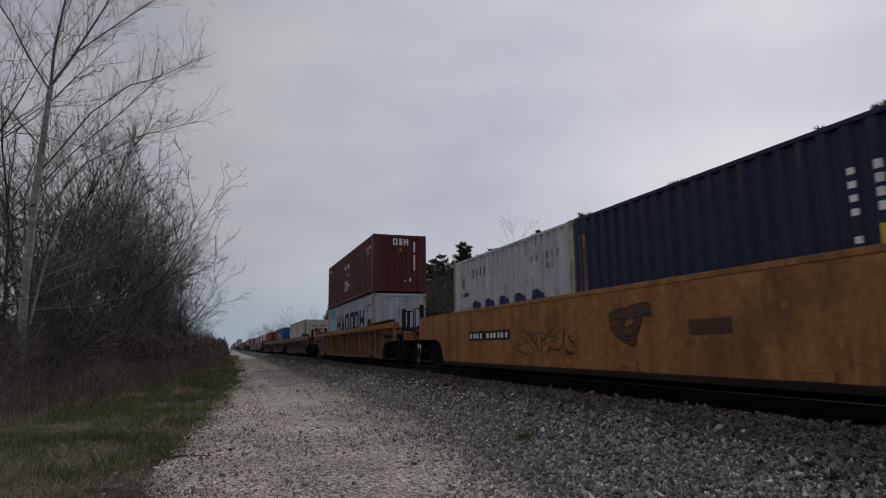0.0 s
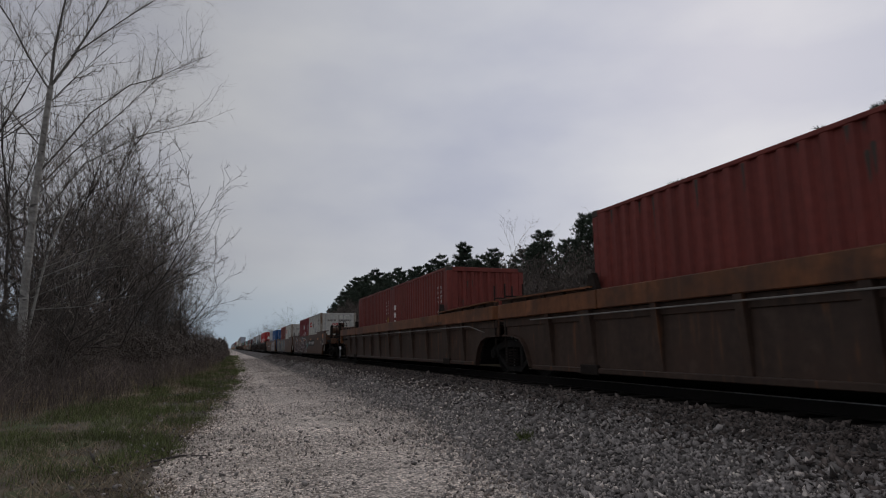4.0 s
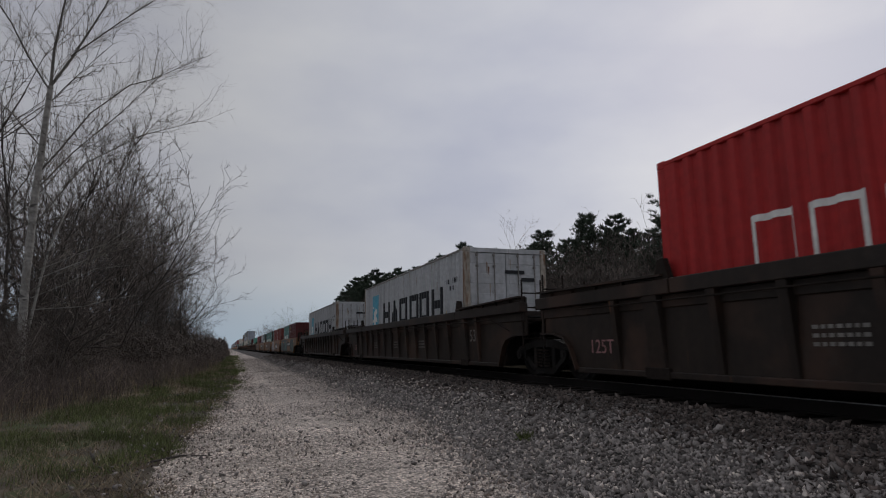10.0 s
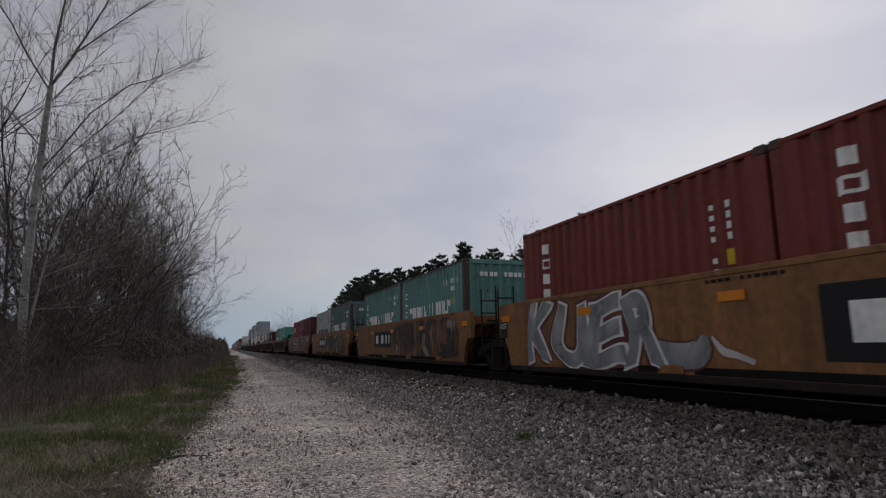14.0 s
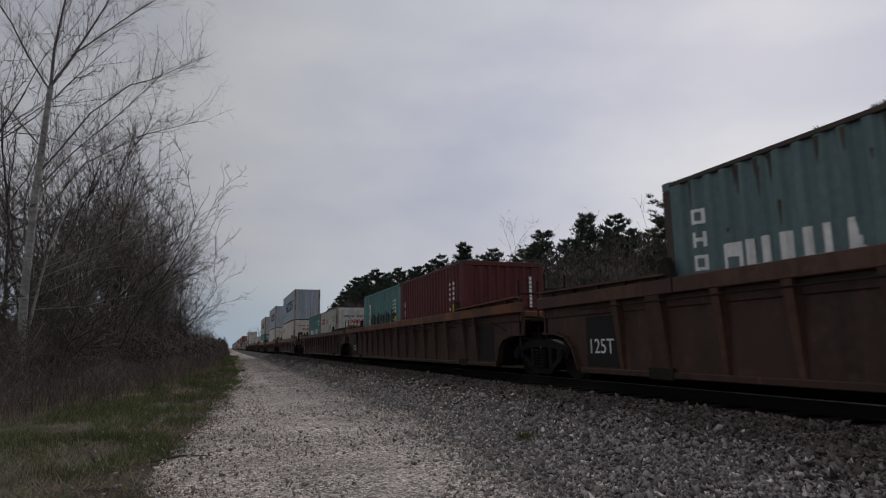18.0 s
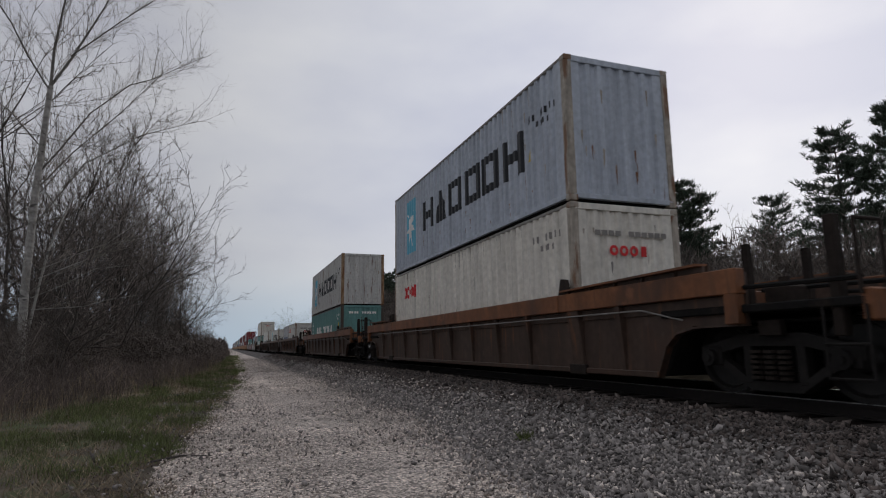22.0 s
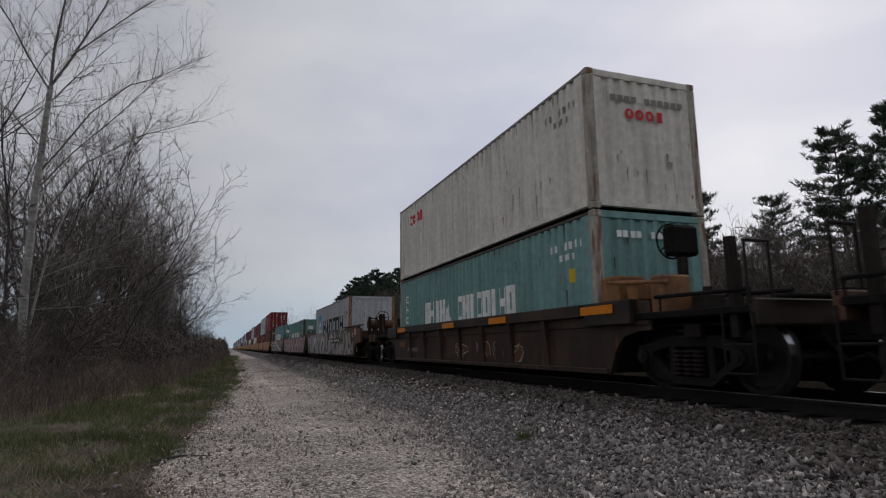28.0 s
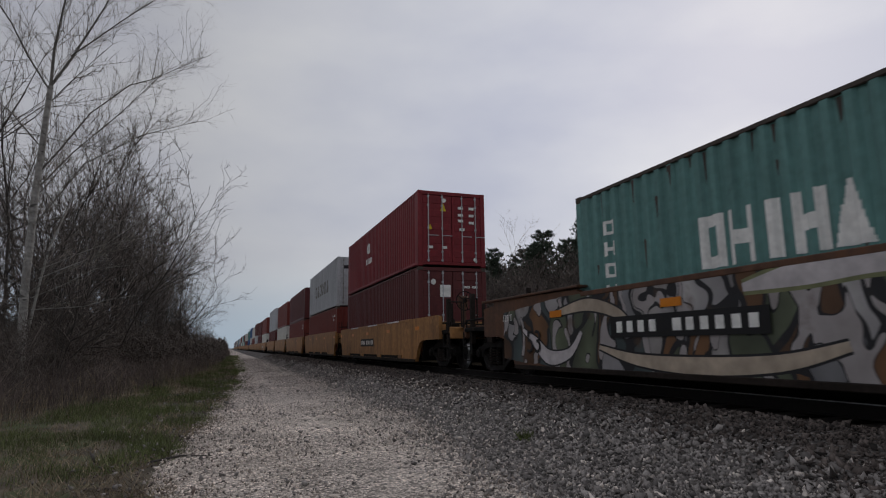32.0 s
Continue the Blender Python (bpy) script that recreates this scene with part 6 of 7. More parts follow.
# three sooty dark platforms
for i, (y, near, far, box) in enumerate(((182.3, "end", "joint", "bright"), (202.05, "joint", "joint", "star_grey"), (221.85, "joint", "end", "star_grey"))):
    car = place(well_car(53, "rib", near, far, "c_dark", "soot-dark ribbed well car platform with faded stencils", ("posts", "brake"), 1.02), y)
    stack(y, box)
    text(car, "53", -6.5, 0.75, 0.42, "dull", -1.284)
    for k in range(3):
        for q in range(3):
            panel(car, 3.17 - 3.06 * k, 3.95 - 3.06 * k, 0.58 + 0.09 * q, 0.66 + 0.09 * q, "bbbbbbb", "dull", None, -1.283)
    text(car, "125T", 7.95, 0.5, 0.32, "g_rose", -1.283)

# five yellow-brown forty-foot platforms with graffiti
FIVE = ((243.55, "end", "joint", ("flag", "china20")), (259.2, "joint", "joint", ("trit", "trit")), (274.75, "joint", "joint", ("china20", "china20")), (290.3, "joint", "joint", ("china20s", "cosco20")), (305.8, "joint", "end", ("flag", "oai")))
for i, (y, near, far, pair) in enumerate(FIVE):
    car = place(well_car(40, "flat40", near, far, "c_ochre", "ochre flat-sided well car platform covered in graffiti", ("posts", "brake")), y)
    stack(y, pair)
    if i == 0:
        spray_sheet(car, -0.55, 6.2, 0.22, 1.46, "s_teal", 21)
        panel(car, -3.2, -0.55, 0.78, 1.18, NUM)
        spray_sheet(car, -6.5, -3.3, 0.22, 1.46, "s_teal", 22)
    elif i == 1:
        panel(car, -3.3, -0.6, 0.45, 1.22, "iih", "white")
        spray_word(car, "KUER", 1.6, 5.55, 0.24, 1.50, "s_silver", "g_maroon", "g_white", seed=2)
        swoop(car, [(2.1, 0.66, 0.10), (1.7, 0.52, 0.15), (1.3, 0.48, 0.17), (1.05, 0.55, 0.16), (0.98, 0.74, 0.06)], "s_silver", "g_maroon")
        swoop(car, [(0.86, 0.72, 0.02), (0.7, 0.55, 0.05), (0.5, 0.5, 0.04), (0.25, 0.42, 0.03)], "g_lilac", "c_ochre")
        panel(car, -0.35, 1.0, 1.36, 1.44, "bbbb bbbbbb", "grime", None)
        graffiti(car, -6.2, -3.5, 0.3, 1.35, "c_orange", "c_brown", "c_ochre", 24, 3)
    elif i == 2:
        panel(car, 0.65, 3.25, 0.62, 1.22, "iih", "white")
        spray_sheet(car, -6.1, 0.5, 0.24, 1.44, "s_tan", 25)
    elif i == 3:
        panel(car, 0.65, 3.25, 0.62, 1.22, "iih", "white")
        spray_sheet(car, -5.5, 0.4, 0.25, 1.3, "s_tan", 26)
    else:
        panel(car, 0.6, 3.6, 0.78, 1.12, NUM)
        spray_sheet(car, 3.8, 8.4, 0.30, 1.44, "s_tan", 27)
        spray_sheet(car, -6.2, 0.4, 0.26, 1.42, "s_tan", 28)
    text(car, "40", -5.9, 0.9, 0.3, "ink")
    panel(car, 6.55, 6.9, 0.8, 1.2, "", "white", "signblack")
    text(car, "125T", 6.9, 1.0, 0.16, "white", -OUT - 0.006)

# three dull red-brown ribbed platforms
for i, (y, near, far, pair) in enumerate(((327.55, "end", "joint", ("jade20", "china20s")), (347.5, "joint", "joint", ("dark20", "stain20")), (367.2, "joint", "end", ("oocl20d", "china20")))):
    car = place(well_car(53, "rib", near, far, ("c_red", "c_orange", "c_red")[i], "faded red-brown ribbed well car platform with chalk marks", ("posts",), 1.02, sheet_paint="p_red"), y)
    stack(y, pair, base=0.325)
    panel(car, 7.22, 8.1, 0.28, 1.1, "", "white", "signblack", -1.283)
    text(car, "125T", 8.05, 0.5, 0.34, "white", -1.289)
    panel(car, -8.08, -7.22, 0.3, 1.1, "", "white", "signblack", -1.283)
    text(car, "53", -5.25, 0.5, 0.42, "ink", -1.283)
    if i == 0:
        graffiti(car, 0.3, 2.4, 0.55, 0.95, "c_red", "g_pink", "g_pink", 31, 3, -1.283)
    if i == 2:
        for k in range(3):
            spray_word(car, "SOL"[k], 2.05 - 1.0 * k, 2.9 - 1.0 * k, 0.22, 1.1, "p_red", "g_rose", "g_rose", -1.283)

# three single orange-brown cars, double stacked
for y, lo_, up_ in ((390.7, "oocl40", "star"), (414.8, "oocl40", "star"), (438.3, "china40", "star_rust")):
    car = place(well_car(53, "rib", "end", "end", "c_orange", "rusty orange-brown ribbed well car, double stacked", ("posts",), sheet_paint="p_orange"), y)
    stack(y, lo_, up_)

# three dark brown ribbed platforms
for i, (y, near, far, box) in enumerate(((462.2, "end", "joint", ("oocl20", "cosco20")), (481.8, "joint", "joint", "star_white"), (501.5, "joint", "end", "cosco40"))):
    car = place(well_car(53, "rib", near, far, "c_red" if i == 0 else "c_brown", "dark rust-brown ribbed well car platform", ("posts", "brake"), 1.02, sheet_paint="p_brown"), y)
    stack(y - 0.15 * (i == 0), box, base=0.33)
    text(car, "125T", 8.05, 0.55, 0.28, "dull", -1.287)

# one short single car with hand brake wheel
car = place(well_car(40, "rib", "end", "end", "c_dark", "dark brown well car with low sills and hand brake wheel", ("posts", "high_brake"), 1.5, True, sheet_paint="p_brown", tail=7.45), 523.1)
stack(523.1, "aqua40", "oocl40s")
panel(car, 3.7, 5.0, 0.42, 0.66, "bbbbbb", "dull", None, -1.283)
panel(car, 5.3, 5.9, 0.62, 0.8, "", "white", "c_ochre", -1.283)
for k in range(3):
    graffiti(car, -3.6 + 1.5 * k, -2.5 + 1.5 * k, 0.3, 0.75, "c_brown", "g_sand", "g_grey", 41 + k, 1, -1.283)
for yy in (-6.32, -2.54, 0.6, 5.2):
    part("reflector", Build().box(-OUT - 0.02, -OUT - 0.014, yy - 0.45, yy + 0.45, 1.12, 1.26), "orange", car)

# three graffiti-covered flat-sided platforms
LAST = ((544.95, "end", "joint", "star_worn", "s_lilac", (-4.7, -1.6, 0.86, 1.14)), (564.6, "joint", "joint", "china40d", "s_pink", None), (584.1, "joint", "end", "china40h", "s_grey", (2.05, 4.95, 0.74, 1.06)))
for i, (y, near, far, box, paint_, num) in enumerate(LAST):
    car = place(well_car(53, "flat", near, far, "c_brown", "flat-sided well car platform covered in sprayed graffiti", ("posts", "brake", "tank")), y)
    spray_sheet(car, (-8.2, -8.3, -7.8)[i], (8.7, 8.9, 8.8)[i], 0.19, 1.50, paint_, 51 + i, rag=0.06)
    if i == 2:
        swoop(car, [(2.4, 1.28, 0.05), (1.6, 1.36, 0.13), (0.7, 1.38, 0.11), (0.0, 1.22, 0.14), (-1.0, 0.92, 0.17), (-2.6, 0.66, 0.17), (-4.5, 0.50, 0.14), (-6.5, 0.42, 0.08)], "g_lilac", "g_olive", rim=0.045)
        swoop(car, [(5.3, 0.60, 0.03), (4.4, 0.42, 0.08), (3.2, 0.36, 0.11), (2.0, 0.42, 0.09), (1.2, 0.60, 0.05)], "g_sand", "g_black")
        swoop(car, [(7.9, 0.95, 0.03), (7.4, 0.70, 0.10), (6.9, 0.42, 0.13), (6.2, 0.50, 0.08), (5.8, 0.85, 0.04)], "g_lilac", "g_black")
        swoop(car, [(6.6, 1.20, 0.05), (5.6, 1.30, 0.10), (4.8, 1.12, 0.08), (4.4, 0.85, 0.03)], "g_sand", "g_black")
    if i == 1:
        turn = random.Random(77)
        for k in range(13):
            y_ = 7.6 - 1.15 * k
            d_ = turn.choice((-1, 1)) * turn.uniform(0.5, 1.0)
            swoop(car, [(y_ - 0.5 * d_, 0.26, 0.05), (y_ + 0.3 * d_, 0.34, 0.10), (y_ + 0.75 * d_, 0.58, 0.15), (y_ + 0.2 * d_, 0.82, 0.15), (y_ - 0.45 * d_, 0.95, 0.12), (y_ - 0.6 * d_, 1.22, 0.12), (y_ + 0.2 * d_, turn.uniform(1.3, 1.42), 0.05)], ("g_rosy", "g_lilac", "g_rose")[k % 3], "g_black", x=-OUT - 0.005 - 0.0045 * (k % 4))
    if i == 0:
        for k in range(3):
            swoop(car, [(5.9 - 3.4 * k, 0.30, 0.10), (5.5 - 3.4 * k, 0.85, 0.20), (4.9 - 3.4 * k, 1.22, 0.20), (4.3 - 3.4 * k, 0.95, 0.16), (4.1 - 3.4 * k, 0.32, 0.12)], "g_lilac", "g_black", x=-OUT - 0.005 - 0.005 * k)
    for ob in car.children:
        if i < 2 and ob.name.startswith("top_chord") and ob.data.vertices[0].co.x < 0:
            ob.material_slots[0].material = M[paint_]
    text(car, "53", 7.75, 0.5, 0.62, "g_black", -OUT - 0.024)
    if num:
        panel(car, num[0], num[1], num[2], num[3], NUM, x=-OUT - 0.02)
    panel(car, -8.9, -8.45, 1.2, 1.5, "", "white", "orange")
    text(car, "125 T", 8.85, 1.15, 0.2, "white", -OUT - 0.003)
    stack(y, box)

# five tan platforms, double stacked, then the far rest of the train
TAIL = [("low_dark", "cap_red"), ("red40", "top_grey"), ("red40", "far_maroon"), ("far_white", "far_red"), ("far_maroon", "far_grey")]
first_tan = []
for i, (lo_, up_) in enumerate(TAIL):
    near, far = ("end", "joint") if i == 0 else ("joint", "end") if i == 4 else ("joint", "joint")
    y = 605.75 + 15.56 * i
    car = place(well_car(40, "flat40", near, far, "c_tan", "tan flat-sided well car platform, double stacked", ("posts", "brake")), y)
    if i == 0:
        panel(car, -0.6, 1.9, 0.66, 0.98, NUM)
        for yy in (-4.5, -1.2, 2.4):
            panel(car, yy, yy + 1.6, 1.48, 1.53, "", "white", "g_white", -OUT - 0.012)
    first_tan.append(car)
    stack(y, lo_, up_)

FAR = ["far_red", "far_white", "far_grey", "far_teal", "far_maroon", "far_blue", "far_white", "far_grey", "far_maroon", "far_teal", "far_red"]
y = 605.75 + 15.56 * 4 + 19.7
for i in range(32):
    k = i % 5
    car = copy_thing(first_tan[(0, 1, 2, 3, 4)[k]], Matrix.Identity(4)) if i < 5 else None
    if car is None:
        car = FIRST.get("far_car")
        if car is None:
            car = thing("well_car", "tan well car platform far down the train", "railway car", "well cars of the train")
            for s in (-1, 1):
                part("side_wall", Build().prism([(-6.4, ZB), (6.4, ZB), (6.95, 0.92), (6.95, 1.3), (6.7, ZT), (-6.7, ZT), (-6.95, 1.3), (-6.95, 0.92)], *sorted((s * 1.32, s * OUT))), "c_tan", car)
            part("well_floor", Build().box(-1.3, 1.3, -6.4, 6.4, 0.28, 0.40), "black", car)
            part("centre_sill", Build().box(-0.34, 0.34, -7.78, 7.78, 0.65, 0.95), "black", car)
            truck(car, -7.78)
            FIRST["far_car"] = car
        else:
            car = copy_thing(car, Matrix.Identity(4))
    place(car, y)
    stack(y, FAR[(i * 3 + 1) % len(FAR)], FAR[(i * 4) % len(FAR)] if i % 7 != 6 else None)
    y += 15.56 if k != 4 else 19.7


# ---- plants ----
def grow(rng, p, d, length, r, level, out, spread=0.7, up=0.15, kids=(7, 6, 4), segs=4, crook=0.16, taper=0.35, least=(0.014, 0.010, 0.008)):
    """A limb as a bent chain of tapered pieces, with side shoots; pieces go to out[level]."""
    p, d = np.array(p, float), np.array(d, float)
    pts = [(p.copy(), d.copy(), r)]
    for i in range(segs):
        d = d + np.array([rng.gauss(0, crook), rng.gauss(0, crook), rng.gauss(0, crook) + up * 0.3])
        d /= np.linalg.norm(d)
        q = p + d * length / segs
        r2 = r * (1 - (1 - taper) * (i + 1) / segs)
        out[level].append((p.copy(), q.copy(), pts[-1][2], r2))
        p = q
        pts.append((p.copy(), d.copy(), r2))
    if level + 1 < len(out):
        for i in range(kids[level]):
            f = rng.uniform(0.22, 1.0) if level else rng.uniform(0.3, 1.0)
            j = min(segs - 1, int(f * segs))
            t = f * segs - j
            base = pts[j][0] * (1 - t) + pts[j + 1][0] * t
            dd = pts[j + 1][1]
            a = rng.uniform(0, 6.283)
            side = np.cross(dd, [math.cos(a), math.sin(a), 0.3])
            side /= np.linalg.norm(side) + 1e-9
            s = spread * rng.uniform(0.6, 1.3)
            nd = dd * math.cos(s) + side * math.sin(s) + np.array([0, 0, up])
            nd /= np.linalg.norm(nd)
            grow(rng, base, nd, length * rng.uniform(0.30, 0.58) * (1.0 if level == 0 else 0.72), max(pts[j + 1][2] * 0.6, least[min(level, 2)]), level + 1, out, spread, up * 0.8, kids, 3 if level < 1 else 2 if level < 2 else 1, min(0.34, crook * 1.9), 0.4, least)


def cones_np(p0, p1, r):
    """Many thin twigs, each a three-sided spike."""
    v, f = tubes_np(p0, p1, r, np.zeros(len(r)), 3)
    v = v.reshape(-1, 6, 3)[:, :4].reshape(-1, 3)
    k = np.array([(0, 1, 3), (1, 2, 3), (2, 0, 3)])
    return v, ((np.arange(len(p0)) * 4)[:, None, None] + k[None]).reshape(-1, 3)


def wood(name, levels, sides):
    vs, fs, o = [], [], 0
    for lv, n in zip(levels, sides):
        if not lv:
            continue
        a = list(zip(*lv))
        v, f = tubes_np(a[0], a[1], a[2], a[3], n) if n > 2 else cones_np(a[0], a[1], a[2])
        vs.append(v)
        fs.append(f + o)
        o += len(v)
    if any(f.shape[1] == 4 for f in fs):
        fs = [np.concatenate([f[:, :3], f[:, (0, 2, 3)]]) if f.shape[1] == 4 else f for f in fs]
    return mesh_np(name, np.concatenate(vs), np.concatenate(fs))


def bare_tree(seed, height, stems, label, bark="bark", twigs="twig", kids=(9, 7, 5), spread=0.65, thick=0.05, category="tree", lean=0.12, name="bare_tree"):
    rng = random.Random(seed)
    out = [[], [], [], []]
    for i in range(stems):
        a = rng.uniform(0, 6.283)
        tilt = rng.uniform(0.02, lean) if stems == 1 else rng.uniform(0.08, 0.42)
        h = height * rng.uniform(0.75, 1.0)
        grow(rng, (math.cos(a) * 0.15 * (stems > 1), math.sin(a) * 0.15 * (stems > 1), -0.05), (math.cos(a) * tilt, math.sin(a) * tilt, 1), h, thick * rng.uniform(0.7, 1.1) * (1 if stems > 1 else 2.2), 0, out, spread, 0.20, kids, 7, 0.14, 0.18)
    t = thing(name, label, category, "bare trees and shrubs")
    part("trunk", wood("trunk", out[:1], (7,)), bark, t)
    tagged(part("limb_framework", wood("limbs", out[1:2], (4,)), bark, t), kind="stuff")
    tagged(part("crown", wood("crown", out[2:], (3, 2)), twigs, t), kind="stuff")
    return t


def set_at(ob, x, y, z=0.0, turn=0.0, size=1.0):
    ob.matrix_basis = pose(x, y, z, 0, 0, turn) @ Matrix.Diagonal((size, size, size, 1))
    return ob


def copy_at(ob, x, y, z=0.0, turn=0.0, size=1.0):
    c = copy_thing(ob, Matrix.Identity(4))
    return set_at(c, x, y, z, turn, size)


# the tall pale aspen
AY = 19.7
BOUGHS = [([(-5.38, 0.0), (-5.46, 1.6), (-5.5, 3.18), (-5.48, 5.67), (-5.41, 7.93), (-5.37, 9.14)], 0.125, 0.075),
         ([(-5.37, 9.14), (-5.36, 10.29), (-5.18, 12.02), (-5.14, 13.79)], 0.085, 0.03),
         ([(-5.37, 9.14), (-4.93, 10.18), (-4.49, 11.39), (-4.21, 12.22), (-3.78, 13.71)], 0.075, 0.025),
         ([(-5.42, 9.05), (-6.02, 10.0), (-6.54, 11.0), (-6.87, 11.49), (-7.56, 12.83)], 0.055, 0.02),
         ([(-4.93, 10.18), (-4.29, 10.76), (-3.55, 11.47), (-2.46, 12.48), (-1.81, 13.02)], 0.04, 0.012),
         ([(-5.49, 6.35), (-4.92, 7.28), (-4.27, 8.43), (-3.26, 9.5), (-2.63, 9.79), (-1.17, 10.8)], 0.05, 0.012),
         ([(-5.52, 5.83), (-4.62, 7.13), (-3.43, 8.54), (-2.32, 10.03)], 0.042, 0.012),
         ([(-5.43, 4.83), (-4.3, 6.81), (-2.83, 7.87), (-1.23, 8.53)], 0.04, 0.010),
         ([(-5.4, 2.86), (-4.75, 3.36), (-3.79, 3.9), (-2.78, 4.54)], 0.03, 0.008),
         ([(-5.45, 7.2), (-6.3, 8.2), (-7.2, 8.8), (-8.3, 9.9)], 0.04, 0.012),
         ([(-5.55, 0.0), (-5.48, 0.96), (-5.35, 2.22), (-5.27, 3.19), (-5.17, 4.17), (-4.99, 4.94), (-4.68, 6.07), (-4.3, 6.9)], 0.09, 0.02),
         ([(-5.2, 3.3), (-4.08, 3.88), (-3.38, 4.43), (-2.63, 4.64)], 0.028, 0.010),
         ([(-5.3, 2.4), (-3.97, 2.5), (-3.4, 2.68), (-2.59, 2.82)], 0.026, 0.010),
         ([(-5.2, 3.55), (-4.38, 4.01), (-3.53, 4.45), (-2.6, 5.3)], 0.022, 0.009),
         ([(-5.3, 2.75), (-4.59, 3.12), (-3.77, 3.64), (-2.88, 3.76)], 0.022, 0.009)]


def aspen():
    rng = random.Random(7)
    t = thing("aspen_tree", "tall pale-barked bare aspen forking high above the thicket", "tree", "bare trees and shrubs")
    trunk, limbs, twigs = [], [], [[], []]
    slim, low = 0.58, []
    for n, (pts, r0, r1) in enumerate(BOUGHS):
        drift = rng.uniform(-0.16, 0.16) if n else 0.0
        k = len(pts) - 1
        w = [np.array((x + 5.38, drift * i, z)) for i, (x, z) in enumerate(pts)]
        for i in range(k):
            ra, rb = [(r0 + (r1 - r0) * q / k) * (slim if n else 1.0) for q in (i, i + 1)]
            (trunk if n == 0 else limbs if n < 10 else low).append((w[i], w[i + 1], ra, rb))
            if n:
                d = w[i + 1] - w[i]
                l_ = np.linalg.norm(d)
                for _ in range(int((11 if n < 10 else 1.5) * l_) + 1):
                    f = rng.random()
                    a = rng.uniform(0, 6.283)
                    nd = d / l_ * 0.7 + np.array([math.cos(a), math.sin(a), 0.35]) * 0.6
                    nd /= np.linalg.norm(nd)
                    grow(rng, w[i] + d * f, nd, rng.uniform(0.7, 1.8), 0.0062, 0, twigs, 0.6, 0.05, (8,), 5, 0.16, 0.35, (0.0042,))
    part("trunk", wood("trunk", [trunk], (10,)), "aspen", t)
    tagged(part("limb_framework", wood("limbs", [limbs], (6,)), "greybark", t), kind="stuff")
    tagged(part("low_limb", wood("low_limb", [low], (6,)), "aspen", t), kind="stuff")
    part("crown", wood("crown", twigs, (3, 2)), "greytwig", t)
    return set_at(t, -5.38, AY)


aspen()

tree_a = set_at(bare_tree(21, 10.3, 1, "slender bare tree with fine dark twigs at the track edge", kids=(18, 8, 4)), -6.0, 28, 0, 0)
tree_b = set_at(bare_tree(22, 9.3, 4, "bare multi-stemmed tree in the brown thicket", kids=(10, 6, 4)), -5.2, 33, 0, 40)
tree_c = set_at(bare_tree(23, 10.0, 1, "bare young tree with many upright limbs", kids=(20, 8, 4), spread=0.7), -7.4, 24, 0, 70)
shrub_a = set_at(bare_tree(31, 3.6, 9, "dense bare brown shrub", kids=(5, 4, 2), thick=0.022, category="shrub", name="bare_shrub"), -5.6, 22.5, 0, 0)
shrub_b = set_at(bare_tree(32, 3.0, 10, "tangled bare shrub with thin stems", twigs="weed", kids=(5, 4, 2), thick=0.018, category="shrub", name="bare_shrub"), -5.0, 24.0, 0, 0)
tree_d = set_at(bare_tree(24, 9.4, 7, "broad bare tree leaning over the gravel track", kids=(12, 8, 5), spread=0.6, thick=0.06, twigs="twig"), -5.2, 31, 0, 15)
for x, y, s, a in ((-5.8, 38, 0.92, 120), (-5.4, 47, 0.8, 300), (-4.7, 60, 0.75, 30), (-6.6, 27, 1.0, 250), (-8.6, 31, 1.05, 90)):
    copy_at(tree_d, x, y, 0, a, s)
rng = random.Random(5)
for i in range(18):
    y = 21 + 3.4 * i + rng.uniform(-1, 1)
    x = -6.0 - rng.uniform(0, 4.0) if y < 28 else -4.0 - rng.uniform(0, 4.0)
    copy_at((tree_a, tree_b, tree_c)[i % 3], x, y, 0, rng.uniform(0, 360), rng.uniform(0.8, 1.08))
for i in range(3):
    copy_at((tree_b, tree_c)[i % 2], -5.0 - rng.uniform(0, 0.8), 37 + 6 * i, 0, rng.uniform(0, 360), rng.uniform(0.85, 1.05))
for i in range(5):
    copy_at((tree_a, tree_b, tree_c)[i % 3], -10 - rng.uniform(0, 7), 22 + 8 * i, 0, rng.uniform(0, 360), rng.uniform(0.85, 1.1))
for i in range(12):
    y = 100 + 16 * i
    copy_at((tree_a, tree_b, tree_c)[i % 3], -5 - rng.uniform(0, 3), y, 0, rng.uniform(0, 360), rng.uniform(0.6, 0.9))
for i in range(44):
    y = 20.5 + 1.35 * i + rng.uniform(-0.6, 0.6)
    copy_at((shrub_a, shrub_b)[i % 2], -4.7 - rng.uniform(0, 2.2), y, 0, rng.uniform(0, 360), rng.uniform(0.8, 1.25))
for i in range(22):
    copy_at((shrub_a, shrub_b)[i % 2], -3.9 - rng.uniform(0, 1.5), 72 + 8 * i, 0, rng.uniform(0, 360), rng.uniform(0.8, 1.2))


